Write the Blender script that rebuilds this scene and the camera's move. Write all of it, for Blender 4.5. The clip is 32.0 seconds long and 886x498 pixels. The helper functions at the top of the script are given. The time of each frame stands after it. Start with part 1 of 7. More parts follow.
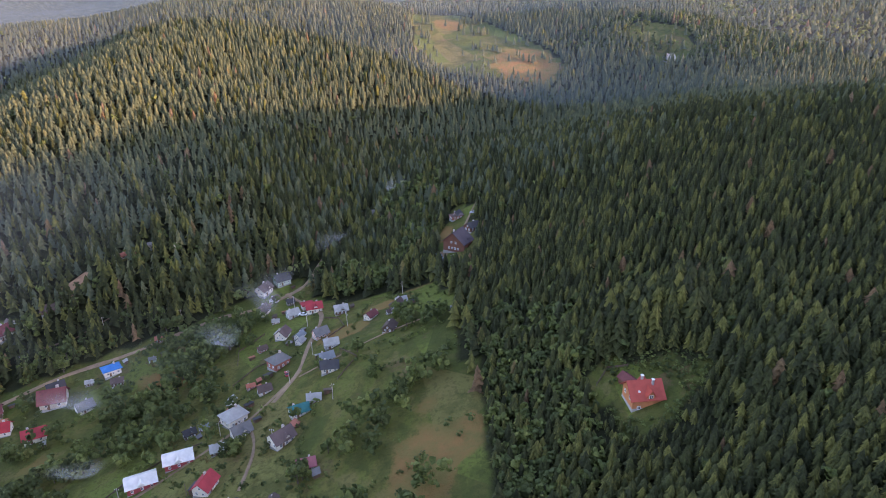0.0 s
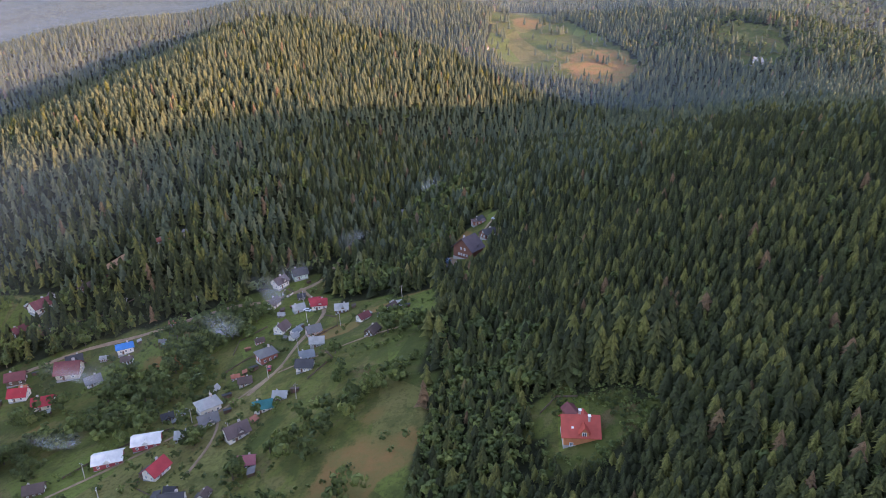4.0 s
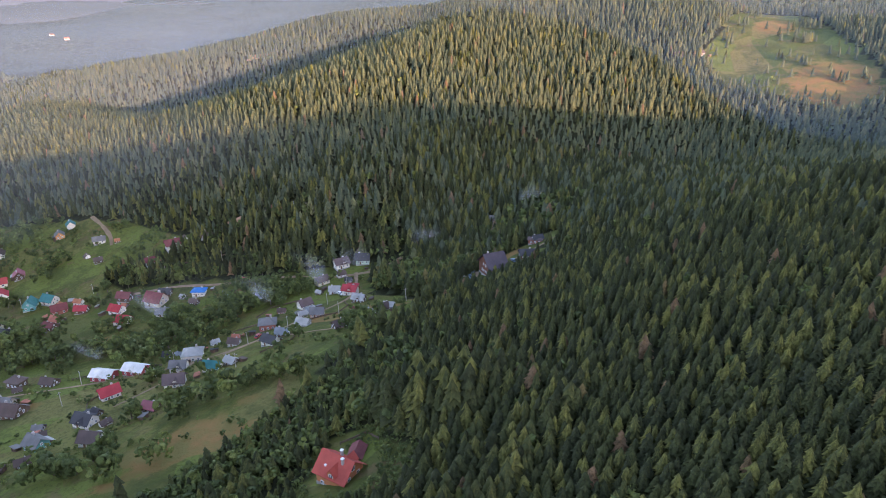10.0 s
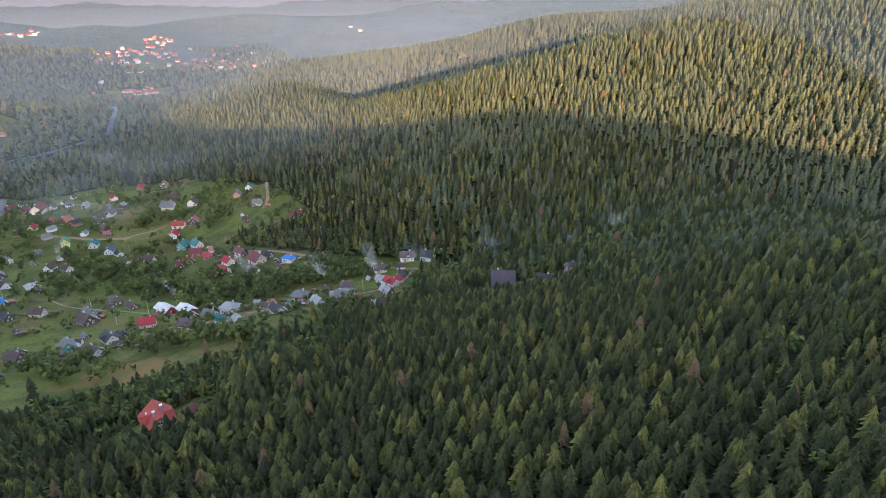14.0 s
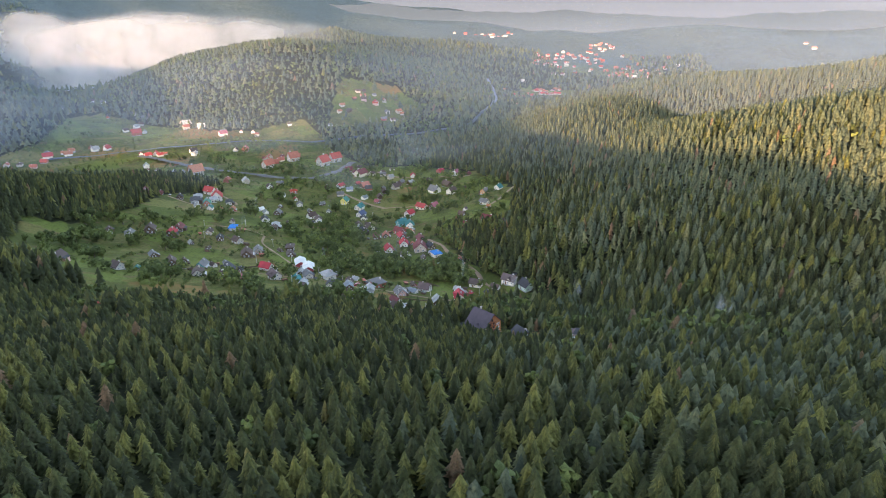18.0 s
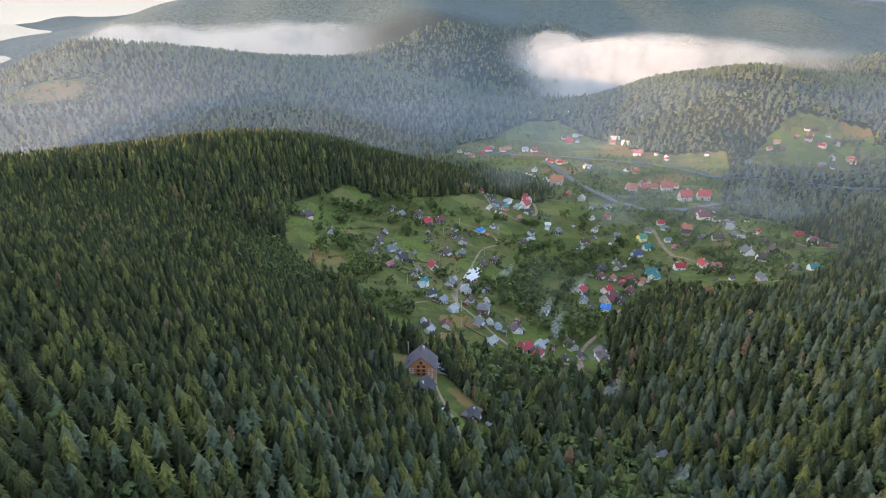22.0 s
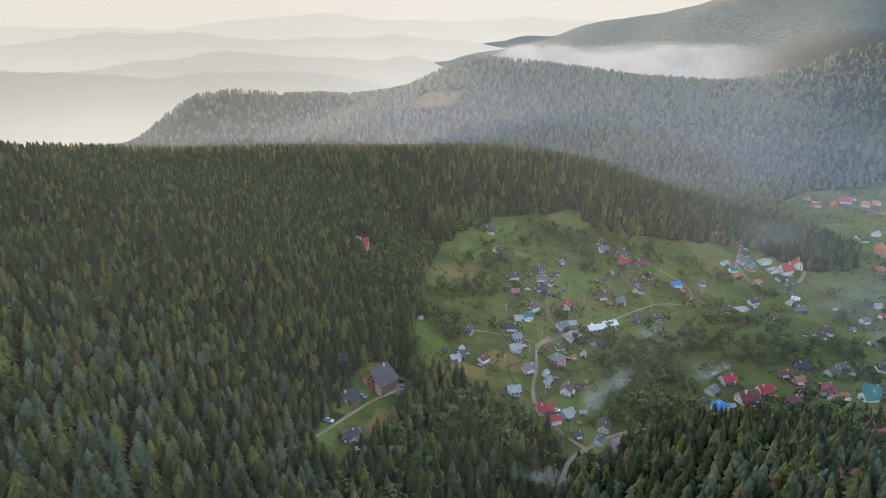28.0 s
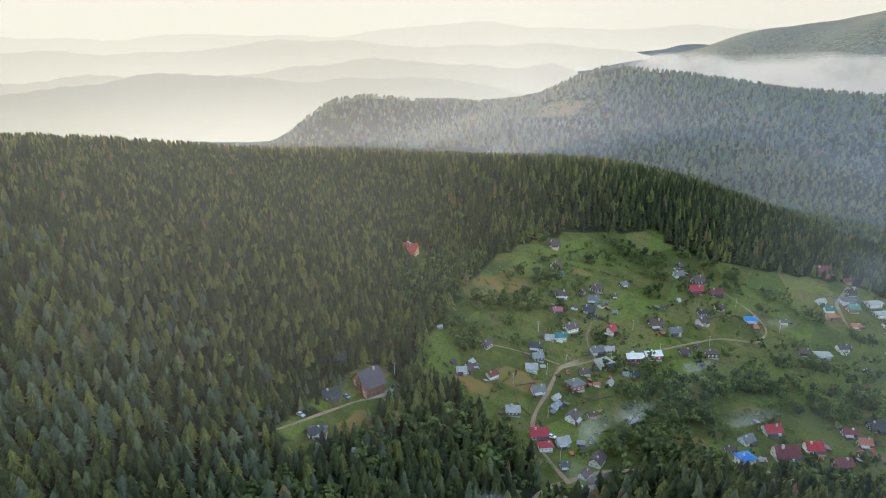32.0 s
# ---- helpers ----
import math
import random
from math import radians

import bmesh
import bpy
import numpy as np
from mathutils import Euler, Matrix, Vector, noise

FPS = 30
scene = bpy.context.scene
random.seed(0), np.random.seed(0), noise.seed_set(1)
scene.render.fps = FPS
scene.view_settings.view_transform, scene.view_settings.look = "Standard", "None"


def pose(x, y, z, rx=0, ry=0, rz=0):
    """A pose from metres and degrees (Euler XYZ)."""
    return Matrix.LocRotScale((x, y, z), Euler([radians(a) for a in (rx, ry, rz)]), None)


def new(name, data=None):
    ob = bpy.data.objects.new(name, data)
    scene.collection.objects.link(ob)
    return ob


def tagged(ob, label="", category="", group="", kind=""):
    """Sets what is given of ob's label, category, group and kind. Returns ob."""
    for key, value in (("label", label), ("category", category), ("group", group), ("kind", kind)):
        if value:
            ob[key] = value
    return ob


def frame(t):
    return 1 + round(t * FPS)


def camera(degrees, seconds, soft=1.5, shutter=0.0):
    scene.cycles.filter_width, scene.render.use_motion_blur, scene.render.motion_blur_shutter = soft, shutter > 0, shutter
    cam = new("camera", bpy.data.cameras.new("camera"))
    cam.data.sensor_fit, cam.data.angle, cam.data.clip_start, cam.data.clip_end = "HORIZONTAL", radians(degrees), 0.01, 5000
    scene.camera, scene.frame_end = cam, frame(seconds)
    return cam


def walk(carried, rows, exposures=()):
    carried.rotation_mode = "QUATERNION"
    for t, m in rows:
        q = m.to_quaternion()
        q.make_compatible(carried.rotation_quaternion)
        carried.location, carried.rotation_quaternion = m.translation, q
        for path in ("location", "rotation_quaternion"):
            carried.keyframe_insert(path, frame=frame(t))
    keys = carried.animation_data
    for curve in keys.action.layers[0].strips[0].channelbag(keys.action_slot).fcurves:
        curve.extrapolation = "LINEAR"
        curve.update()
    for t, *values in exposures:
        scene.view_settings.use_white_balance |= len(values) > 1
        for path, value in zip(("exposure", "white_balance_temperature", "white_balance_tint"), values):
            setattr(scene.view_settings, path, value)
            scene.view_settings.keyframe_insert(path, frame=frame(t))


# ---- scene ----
cam = camera(68.9, 32.0, soft=0.95)
METRES, EYE, TILT, LEAN, TURN = 640.0, 128.0, -22.0, 0.75, 0.0
ROWS = [
    (0.0, 0.0, 0.0, 0.0, 0.0, 0.0, -0.0),
    (0.5, 0.0055, 0.0005, 0.0004, 1.0, -0.01, -0.41),
    (1.0, 0.0113, 0.0013, 0.001, 2.08, -0.03, -0.83),
    (1.5, 0.0173, 0.0024, 0.0017, 3.18, -0.06, -1.26),
    (2.0, 0.0233, 0.0036, 0.0024, 4.28, -0.15, -1.71),
    (2.5, 0.0295, 0.0051, 0.0032, 5.47, -0.23, -2.19),
    (3.0, 0.0359, 0.0067, 0.0042, 6.68, -0.35, -2.67),
    (3.5, 0.0423, 0.0086, 0.0052, 7.9, -0.47, -3.17),
    (5.5, 0.0695, 0.0184, 0.0101, 13.34, -1.18, -5.37),
    (6.0, 0.0767, 0.0213, 0.0116, 14.86, -1.41, -5.97),
    (6.5, 0.0843, 0.0245, 0.0132, 16.49, -1.64, -6.63),
    (7.0, 0.0931, 0.0285, 0.0152, 18.38, -1.9, -7.37),
    (7.5, 0.1031, 0.0332, 0.0176, 20.58, -2.25, -8.22),
    (8.0, 0.1145, 0.039, 0.0203, 23.1, -2.69, -9.2),
    (8.5, 0.1268, 0.0454, 0.0234, 25.92, -3.21, -10.26),
    (9.0, 0.1396, 0.0523, 0.0269, 28.91, -3.83, -11.34),
    (9.5, 0.1521, 0.0595, 0.0304, 31.89, -4.47, -12.38),
    (10.0, 0.1642, 0.0674, 0.0341, 34.89, -5.12, -13.37),
    (10.5, 0.1759, 0.076, 0.0381, 37.94, -5.86, -14.35),
    (11.0, 0.1871, 0.0852, 0.0424, 41.04, -6.63, -15.3),
    (11.5, 0.1975, 0.0948, 0.0469, 44.1, -7.46, -16.18),
    (12.0, 0.2074, 0.105, 0.0517, 47.22, -8.35, -17.06),
    (12.5, 0.2166, 0.1157, 0.0566, 50.38, -9.31, -17.82),
    (13.0, 0.2251, 0.127, 0.0616, 53.56, -10.3, -18.64),
    (13.5, 0.2332, 0.139, 0.0669, 56.86, -11.36, -19.34),
    (15.5, 0.2617, 0.2033, 0.0964, 73.27, -17.14, -21.65),
    (16.0, 0.2665, 0.2263, 0.1064, 78.85, -19.12, -22.09),
    (16.5, 0.2693, 0.2515, 0.1171, 84.87, -21.27, -22.33),
    (17.0, 0.2693, 0.2779, 0.1285, 91.15, -23.47, -22.28),
    (17.5, 0.2663, 0.3045, 0.1405, 97.64, -25.83, -21.99),
    (18.0, 0.2601, 0.3321, 0.1524, 104.21, -28.12, -21.51),
    (18.5, 0.251, 0.3588, 0.1641, 110.76, -30.4, -20.77),
    (19.0, 0.2387, 0.3842, 0.1748, 117.09, -32.53, -19.73),
    (19.5, 0.2236, 0.4081, 0.1851, 123.38, -34.4, -18.32),
    (20.0, 0.2061, 0.4304, 0.1947, 129.43, -36.01, -16.69),
    (20.5, 0.1862, 0.4509, 0.2032, 135.39, -37.43, -14.98),
    (21.0, 0.1645, 0.4693, 0.2109, 141.2, -38.54, -13.15),
    (21.5, 0.1407, 0.4853, 0.218, 146.94, -39.48, -11.27),
    (22.0, 0.1154, 0.499, 0.2244, 152.64, -40.35, -9.26),
    (22.5, 0.092, 0.5087, 0.2288, 157.67, -41.04, -7.53),
    (23.0, 0.0748, 0.5151, 0.2311, 161.07, -41.23, -6.06),
    (23.5, 0.0603, 0.5192, 0.233, 163.98, -41.44, -4.97),
    (24.0, 0.0465, 0.5224, 0.2346, 166.7, -41.56, -3.89),
    (24.5, 0.0322, 0.525, 0.236, 169.44, -41.61, -2.79),
    (25.0, 0.0177, 0.5272, 0.2371, 172.17, -41.49, -1.66),
    (25.5, 0.0032, 0.5284, 0.2381, 174.92, -41.36, -0.59),
    (27.5, -0.0535, 0.5275, 0.2365, 185.53, -40.54, 3.93),
    (28.0, -0.0666, 0.5257, 0.2357, 188.03, -40.27, 4.89),
    (28.5, -0.0783, 0.5235, 0.2348, 190.37, -39.94, 5.74),
    (29.0, -0.0883, 0.5214, 0.2338, 192.33, -39.65, 6.48),
    (29.5, -0.0967, 0.5193, 0.233, 193.96, -39.35, 7.08),
    (30.0, -0.1044, 0.5172, 0.2322, 195.5, -39.07, 7.62),
    (30.5, -0.1113, 0.5151, 0.2313, 196.85, -38.8, 8.14),
    (31.0, -0.118, 0.5129, 0.2305, 198.2, -38.54, 8.65),
    (31.5, -0.1247, 0.5106, 0.2296, 199.55, -38.29, 9.15),
    (32.0, -0.1313, 0.508, 0.2287, 200.9, -38.03, 9.63),
]
EXPOSURES = [(0.0, 2.94, 6100, 42), (10.0, 3.03, 6100, 36), (17.0, 3.2, 6450, 27), (19.0, 3.27, 6450, 26), (24.0, 3.17, 6350, 25), (28.0, 2.98, 6450, 23), (32.0, 3.14, 6550, 20)]
walk(cam, [(t, pose(0, 0, EYE, TILT, LEAN, TURN) @ pose(METRES * x, METRES * y, METRES * z, 90 + pitch, roll, yaw)) for t, x, y, z, yaw, pitch, roll in ROWS], EXPOSURES)

# ---- world and sun: a low morning sun over the eastern ridge ----
SUN_AZIMUTH, SUN_HEIGHT = 113.0, 6.0
world = bpy.data.worlds.new("world")
scene.world = world
world.use_nodes = True
_sky = world.node_tree.nodes.new("ShaderNodeTexSky")
_sky.sky_type, _sky.sun_disc = "NISHITA", False
_sky.sun_elevation, _sky.sun_rotation = radians(SUN_HEIGHT), radians(SUN_AZIMUTH)
_sky.air_density, _sky.dust_density, _sky.ozone_density = 1.0, 0.7, 1.1
_back = world.node_tree.nodes["Background"]
_back.inputs["Strength"].default_value = 0.15
world.node_tree.links.new(_sky.outputs[0], _back.inputs["Color"])
_lamp = bpy.data.lights.new("sun", "SUN")
_lamp.energy, _lamp.angle, _lamp.color = 1.85, radians(0.6), (1.0, 0.69, 0.38)
sun = new("sun", _lamp)
_az = radians(SUN_AZIMUTH)
_to_sun = Vector((math.sin(_az) * math.cos(radians(SUN_HEIGHT)), math.cos(_az) * math.cos(radians(SUN_HEIGHT)), math.sin(radians(SUN_HEIGHT))))
sun.matrix_world = Matrix.Translation((0, 0, 900)) @ _to_sun.to_track_quat("Z", "Y").to_matrix().to_4x4()

# ---- materials ----
def material(name, rough=0.85, metal=0.0, spec=0.3):
    m = bpy.data.materials.new(name)
    m.use_nodes = True
    t = m.node_tree
    b = t.nodes["Principled BSDF"]
    b.inputs["Roughness"].default_value, b.inputs["Metallic"].default_value = rough, metal
    b.inputs["Specular IOR Level"].default_value = spec
    return m, t, b


def noise_tex(t, scale, detail=4.0, rough=0.6, coords=None):
    n = t.nodes.new("ShaderNodeTexNoise")
    n.inputs["Scale"].default_value, n.inputs["Detail"].default_value, n.inputs["Roughness"].default_value = scale, detail, rough
    if coords is None:
        coords = t.nodes.new("ShaderNodeNewGeometry").outputs["Position"]
    t.links.new(coords, n.inputs["Vector"])
    return n.outputs["Fac"]


def mix(t, fac, a, b):
    n = t.nodes.new("ShaderNodeMix")
    n.data_type = "RGBA"
    for k, v in ((0, fac), (6, a), (7, b)):
        if isinstance(v, (float, int)):
            n.inputs[k].default_value = v
        elif isinstance(v, tuple):
            n.inputs[k].default_value = (*v, 1)
        else:
            t.links.new(v, n.inputs[k])
    return n.outputs[2]


def ramp(t, fac, lo, hi):
    n = t.nodes.new("ShaderNodeMapRange")
    n.interpolation_type = "SMOOTHSTEP"
    n.inputs["From Min"].default_value, n.inputs["From Max"].default_value = lo, hi
    t.links.new(fac, n.inputs["Value"])
    return n.outputs["Result"]


def calc(t, op, a, b):
    n = t.nodes.new("ShaderNodeMath")
    n.operation = op
    for k, v in enumerate((a, b)):
        if isinstance(v, (float, int)):
            n.inputs[k].default_value = v
        else:
            t.links.new(v, n.inputs[k])
    return n.outputs[0]


def attribute(t, name):
    n = t.nodes.new("ShaderNodeAttribute")
    n.attribute_name = name
    return n.outputs["Fac"]


def relief(t, b, height, strength, distance):
    n = t.nodes.new("ShaderNodeBump")
    n.inputs["Strength"].default_value, n.inputs["Distance"].default_value = strength, distance
    t.links.new(height, n.inputs["Height"])
    t.links.new(n.outputs[0], b.inputs["Normal"])


def plain(name, colour, rough=0.8, metal=0.0, spec=0.3, wear=0.25, scale=1.2):
    """A painted or natural surface with stains at two scales."""
    m, t, b = material(name, rough, metal, spec)
    dark = tuple(c * (1 - wear) for c in colour)
    light = tuple(min(1, c * (1 + wear * 0.6)) for c in colour)
    c = mix(t, ramp(t, noise_tex(t, scale, 5), 0.3, 0.7), dark, light)
    c = mix(t, calc(t, "MULTIPLY", ramp(t, noise_tex(t, scale * 9, 3), 0.45, 0.75), wear), c, dark)
    t.links.new(c, b.inputs["Base Color"])
    relief(t, b, noise_tex(t, scale * 12, 3), 0.2, 0.03)
    return m


def roof_sheet(name, colour, rough=0.78):
    """Ribbed metal roofing: shallow ribs, faded patches."""
    m, t, b = material(name, rough, 0.0, 0.12)
    coords = t.nodes.new("ShaderNodeTexCoord").outputs["Object"]
    c = mix(t, ramp(t, noise_tex(t, 0.5, 5, 0.6, coords), 0.3, 0.7), tuple(v * 0.8 for v in colour), tuple(min(1, v * 1.12) for v in colour))
    c = mix(t, calc(t, "MULTIPLY", ramp(t, noise_tex(t, 4, 4, 0.7, coords), 0.55, 0.8), 0.35), c, tuple(v * 0.55 + 0.03 for v in colour))
    info = t.nodes.new("ShaderNodeObjectInfo").outputs["Random"]
    c = mix(t, calc(t, "MULTIPLY", info, 0.35), c, tuple(v * 0.6 + 0.05 for v in colour))
    t.links.new(c, b.inputs["Base Color"])
    w = t.nodes.new("ShaderNodeTexWave")
    w.inputs["Scale"].default_value = 1.6
    t.links.new(coords, w.inputs["Vector"])
    relief(t, b, w.outputs["Fac"], 0.35, 0.05)
    return m


def foliage_material(name, dark, mid, light, brown, see_through=0.25):
    """Needles or leaves: each tree has its own tint; a few are brown."""
    m, t, b = material(name, 0.75, 0.0, 0.2)
    tint = attribute(t, "tint")
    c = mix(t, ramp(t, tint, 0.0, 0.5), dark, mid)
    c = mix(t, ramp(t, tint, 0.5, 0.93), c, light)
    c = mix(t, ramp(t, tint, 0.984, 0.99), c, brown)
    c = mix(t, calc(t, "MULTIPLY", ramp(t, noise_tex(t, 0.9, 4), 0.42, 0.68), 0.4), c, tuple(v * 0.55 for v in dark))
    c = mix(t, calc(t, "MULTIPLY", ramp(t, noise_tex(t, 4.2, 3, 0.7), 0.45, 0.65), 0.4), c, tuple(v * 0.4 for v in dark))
    c = mix(t, calc(t, "MULTIPLY", ramp(t, noise_tex(t, 3.1, 3, 0.7), 0.55, 0.7), 0.22), c, light)
    t.links.new(c, b.inputs["Base Color"])
    relief(t, b, noise_tex(t, 4.5, 3), 0.5, 0.2)
    leaf = t.nodes.new("ShaderNodeBsdfTranslucent")
    t.links.new(c, leaf.inputs["Color"])
    both = t.nodes.new("ShaderNodeMixShader")
    both.inputs[0].default_value = see_through
    t.links.new(b.outputs[0], both.inputs[1])
    t.links.new(leaf.outputs[0], both.inputs[2])
    t.links.new(both.outputs[0], t.nodes["Material Output"].inputs["Surface"])
    return m


# spruce needles lightened and shifted to blue: distance haze put into the colour
HAZED_NEEDLES = foliage_material("hazed_spruce_needles", (0.082, 0.100, 0.058), (0.118, 0.136, 0.068), (0.185, 0.178, 0.074), (0.20, 0.132, 0.074), 0.28)
NEEDLES = foliage_material("spruce_needles", (0.037, 0.044, 0.016), (0.068, 0.077, 0.023), (0.200, 0.188, 0.042), (0.210, 0.125, 0.062), 0.28)
LEAVES = foliage_material("broad_leaves", (0.076, 0.096, 0.032), (0.120, 0.150, 0.043), (0.205, 0.230, 0.060), (0.20, 0.16, 0.060), 0.34)
BARK = plain("bark", (0.13, 0.10, 0.075), 0.95)


def ground_material():
    m, t, b = material("ground", 0.95, 0.0, 0.1)
    big, small, fine = noise_tex(t, 0.018, 5, 0.6), noise_tex(t, 0.13, 6, 0.7), noise_tex(t, 0.9, 4, 0.7)
    strips = t.nodes.new("ShaderNodeTexWave")
    strips.inputs["Scale"].default_value, strips.inputs["Distortion"].default_value, strips.inputs["Detail"].default_value = 0.055, 9.0, 3.0
    t.links.new(t.nodes.new("ShaderNodeNewGeometry").outputs["Position"], strips.inputs["Vector"])
    grass = mix(t, ramp(t, big, 0.35, 0.65), (0.085, 0.090, 0.020), (0.133, 0.121, 0.030))
    grass = mix(t, calc(t, "MULTIPLY", ramp(t, strips.outputs["Fac"], 0.3, 0.8), 0.55), grass, (0.097, 0.118, 0.023))
    grass = mix(t, calc(t, "MULTIPLY", ramp(t, small, 0.52, 0.62), 0.7), grass, (0.155, 0.124, 0.044))
    grass = mix(t, calc(t, "MULTIPLY", ramp(t, small, 0.50, 0.38), 0.55), grass, (0.050, 0.057, 0.016))
    plots = t.nodes.new("ShaderNodeTexVoronoi")
    plots.inputs["Scale"].default_value = 0.055
    bend = t.nodes.new("ShaderNodeVectorMath")
    bend.operation = "MULTIPLY"
    bend.inputs[1].default_value = (1.0, 0.55, 0.0)
    t.links.new(t.nodes.new("ShaderNodeNewGeometry").outputs["Position"], bend.inputs[0])
    t.links.new(bend.outputs[0], plots.inputs["Vector"])
    own = t.nodes.new("ShaderNodeSeparateColor")
    t.links.new(plots.outputs["Color"], own.inputs[0])
    grass = mix(t, calc(t, "MULTIPLY", ramp(t, own.outputs[0], 0.45, 0.55), 0.7), grass, (0.122, 0.149, 0.028))
    grass = mix(t, calc(t, "MULTIPLY", ramp(t, own.outputs[1], 0.70, 0.74), 0.55), grass, (0.175, 0.141, 0.048))
    grass = mix(t, calc(t, "MULTIPLY", ramp(t, own.outputs[2], 0.72, 0.76), 0.55), grass, (0.058, 0.073, 0.017))
    grass = mix(t, calc(t, "MULTIPLY", ramp(t, noise_tex(t, 0.05, 6, 0.75), 0.5, 0.6), 0.55), grass, (0.051, 0.061, 0.016))
    grass = mix(t, calc(t, "MULTIPLY", ramp(t, noise_tex(t, 0.07, 5, 0.7), 0.58, 0.66), 0.6), grass, (0.140, 0.087, 0.044))
    grass = mix(t, calc(t, "MULTIPLY", ramp(t, fine, 0.48, 0.64), 0.55), grass, (0.053, 0.057, 0.016))
    dry = mix(t, ramp(t, small, 0.35, 0.65), (0.230, 0.120, 0.042), (0.150, 0.120, 0.036))
    dried = ramp(t, calc(t, "ADD", attribute(t, "dry"), calc(t, "MULTIPLY", calc(t, "SUBTRACT", small, 0.5), 1.3)), 0.36, 0.58)
    c = mix(t, dried, grass, dry)
    floor = mix(t, ramp(t, small, 0.4, 0.65), (0.020, 0.022, 0.009), (0.034, 0.036, 0.014))
    floor = mix(t, ramp(t, fine, 0.5, 0.7), floor, (0.026, 0.026, 0.012))
    c = mix(t, ramp(t, calc(t, "ADD", attribute(t, "forest"), calc(t, "MULTIPLY", calc(t, "SUBTRACT", small, 0.5), 0.7)), 0.3, 0.7), c, floor)
    # far tree cover as ground colour, paled towards blue in place of haze
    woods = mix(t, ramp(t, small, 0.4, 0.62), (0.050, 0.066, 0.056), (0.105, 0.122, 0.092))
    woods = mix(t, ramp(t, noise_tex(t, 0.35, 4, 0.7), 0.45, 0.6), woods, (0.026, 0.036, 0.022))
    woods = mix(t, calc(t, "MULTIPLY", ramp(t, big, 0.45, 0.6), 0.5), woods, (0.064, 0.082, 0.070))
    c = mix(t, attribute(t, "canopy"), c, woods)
    t.links.new(c, b.inputs["Base Color"])
    relief(t, b, noise_tex(t, 0.4, 5, 0.75), 0.8, 0.9)
    return m


GROUND = ground_material()
DIRT = plain("dirt_track", (0.25, 0.165, 0.098), 0.95, scale=0.4)
ASPHALT = plain("worn_asphalt", (0.125, 0.115, 0.10), 0.95, scale=0.3)
CLAY = plain("bare_clay", (0.36, 0.20, 0.11), 0.95, scale=0.3)
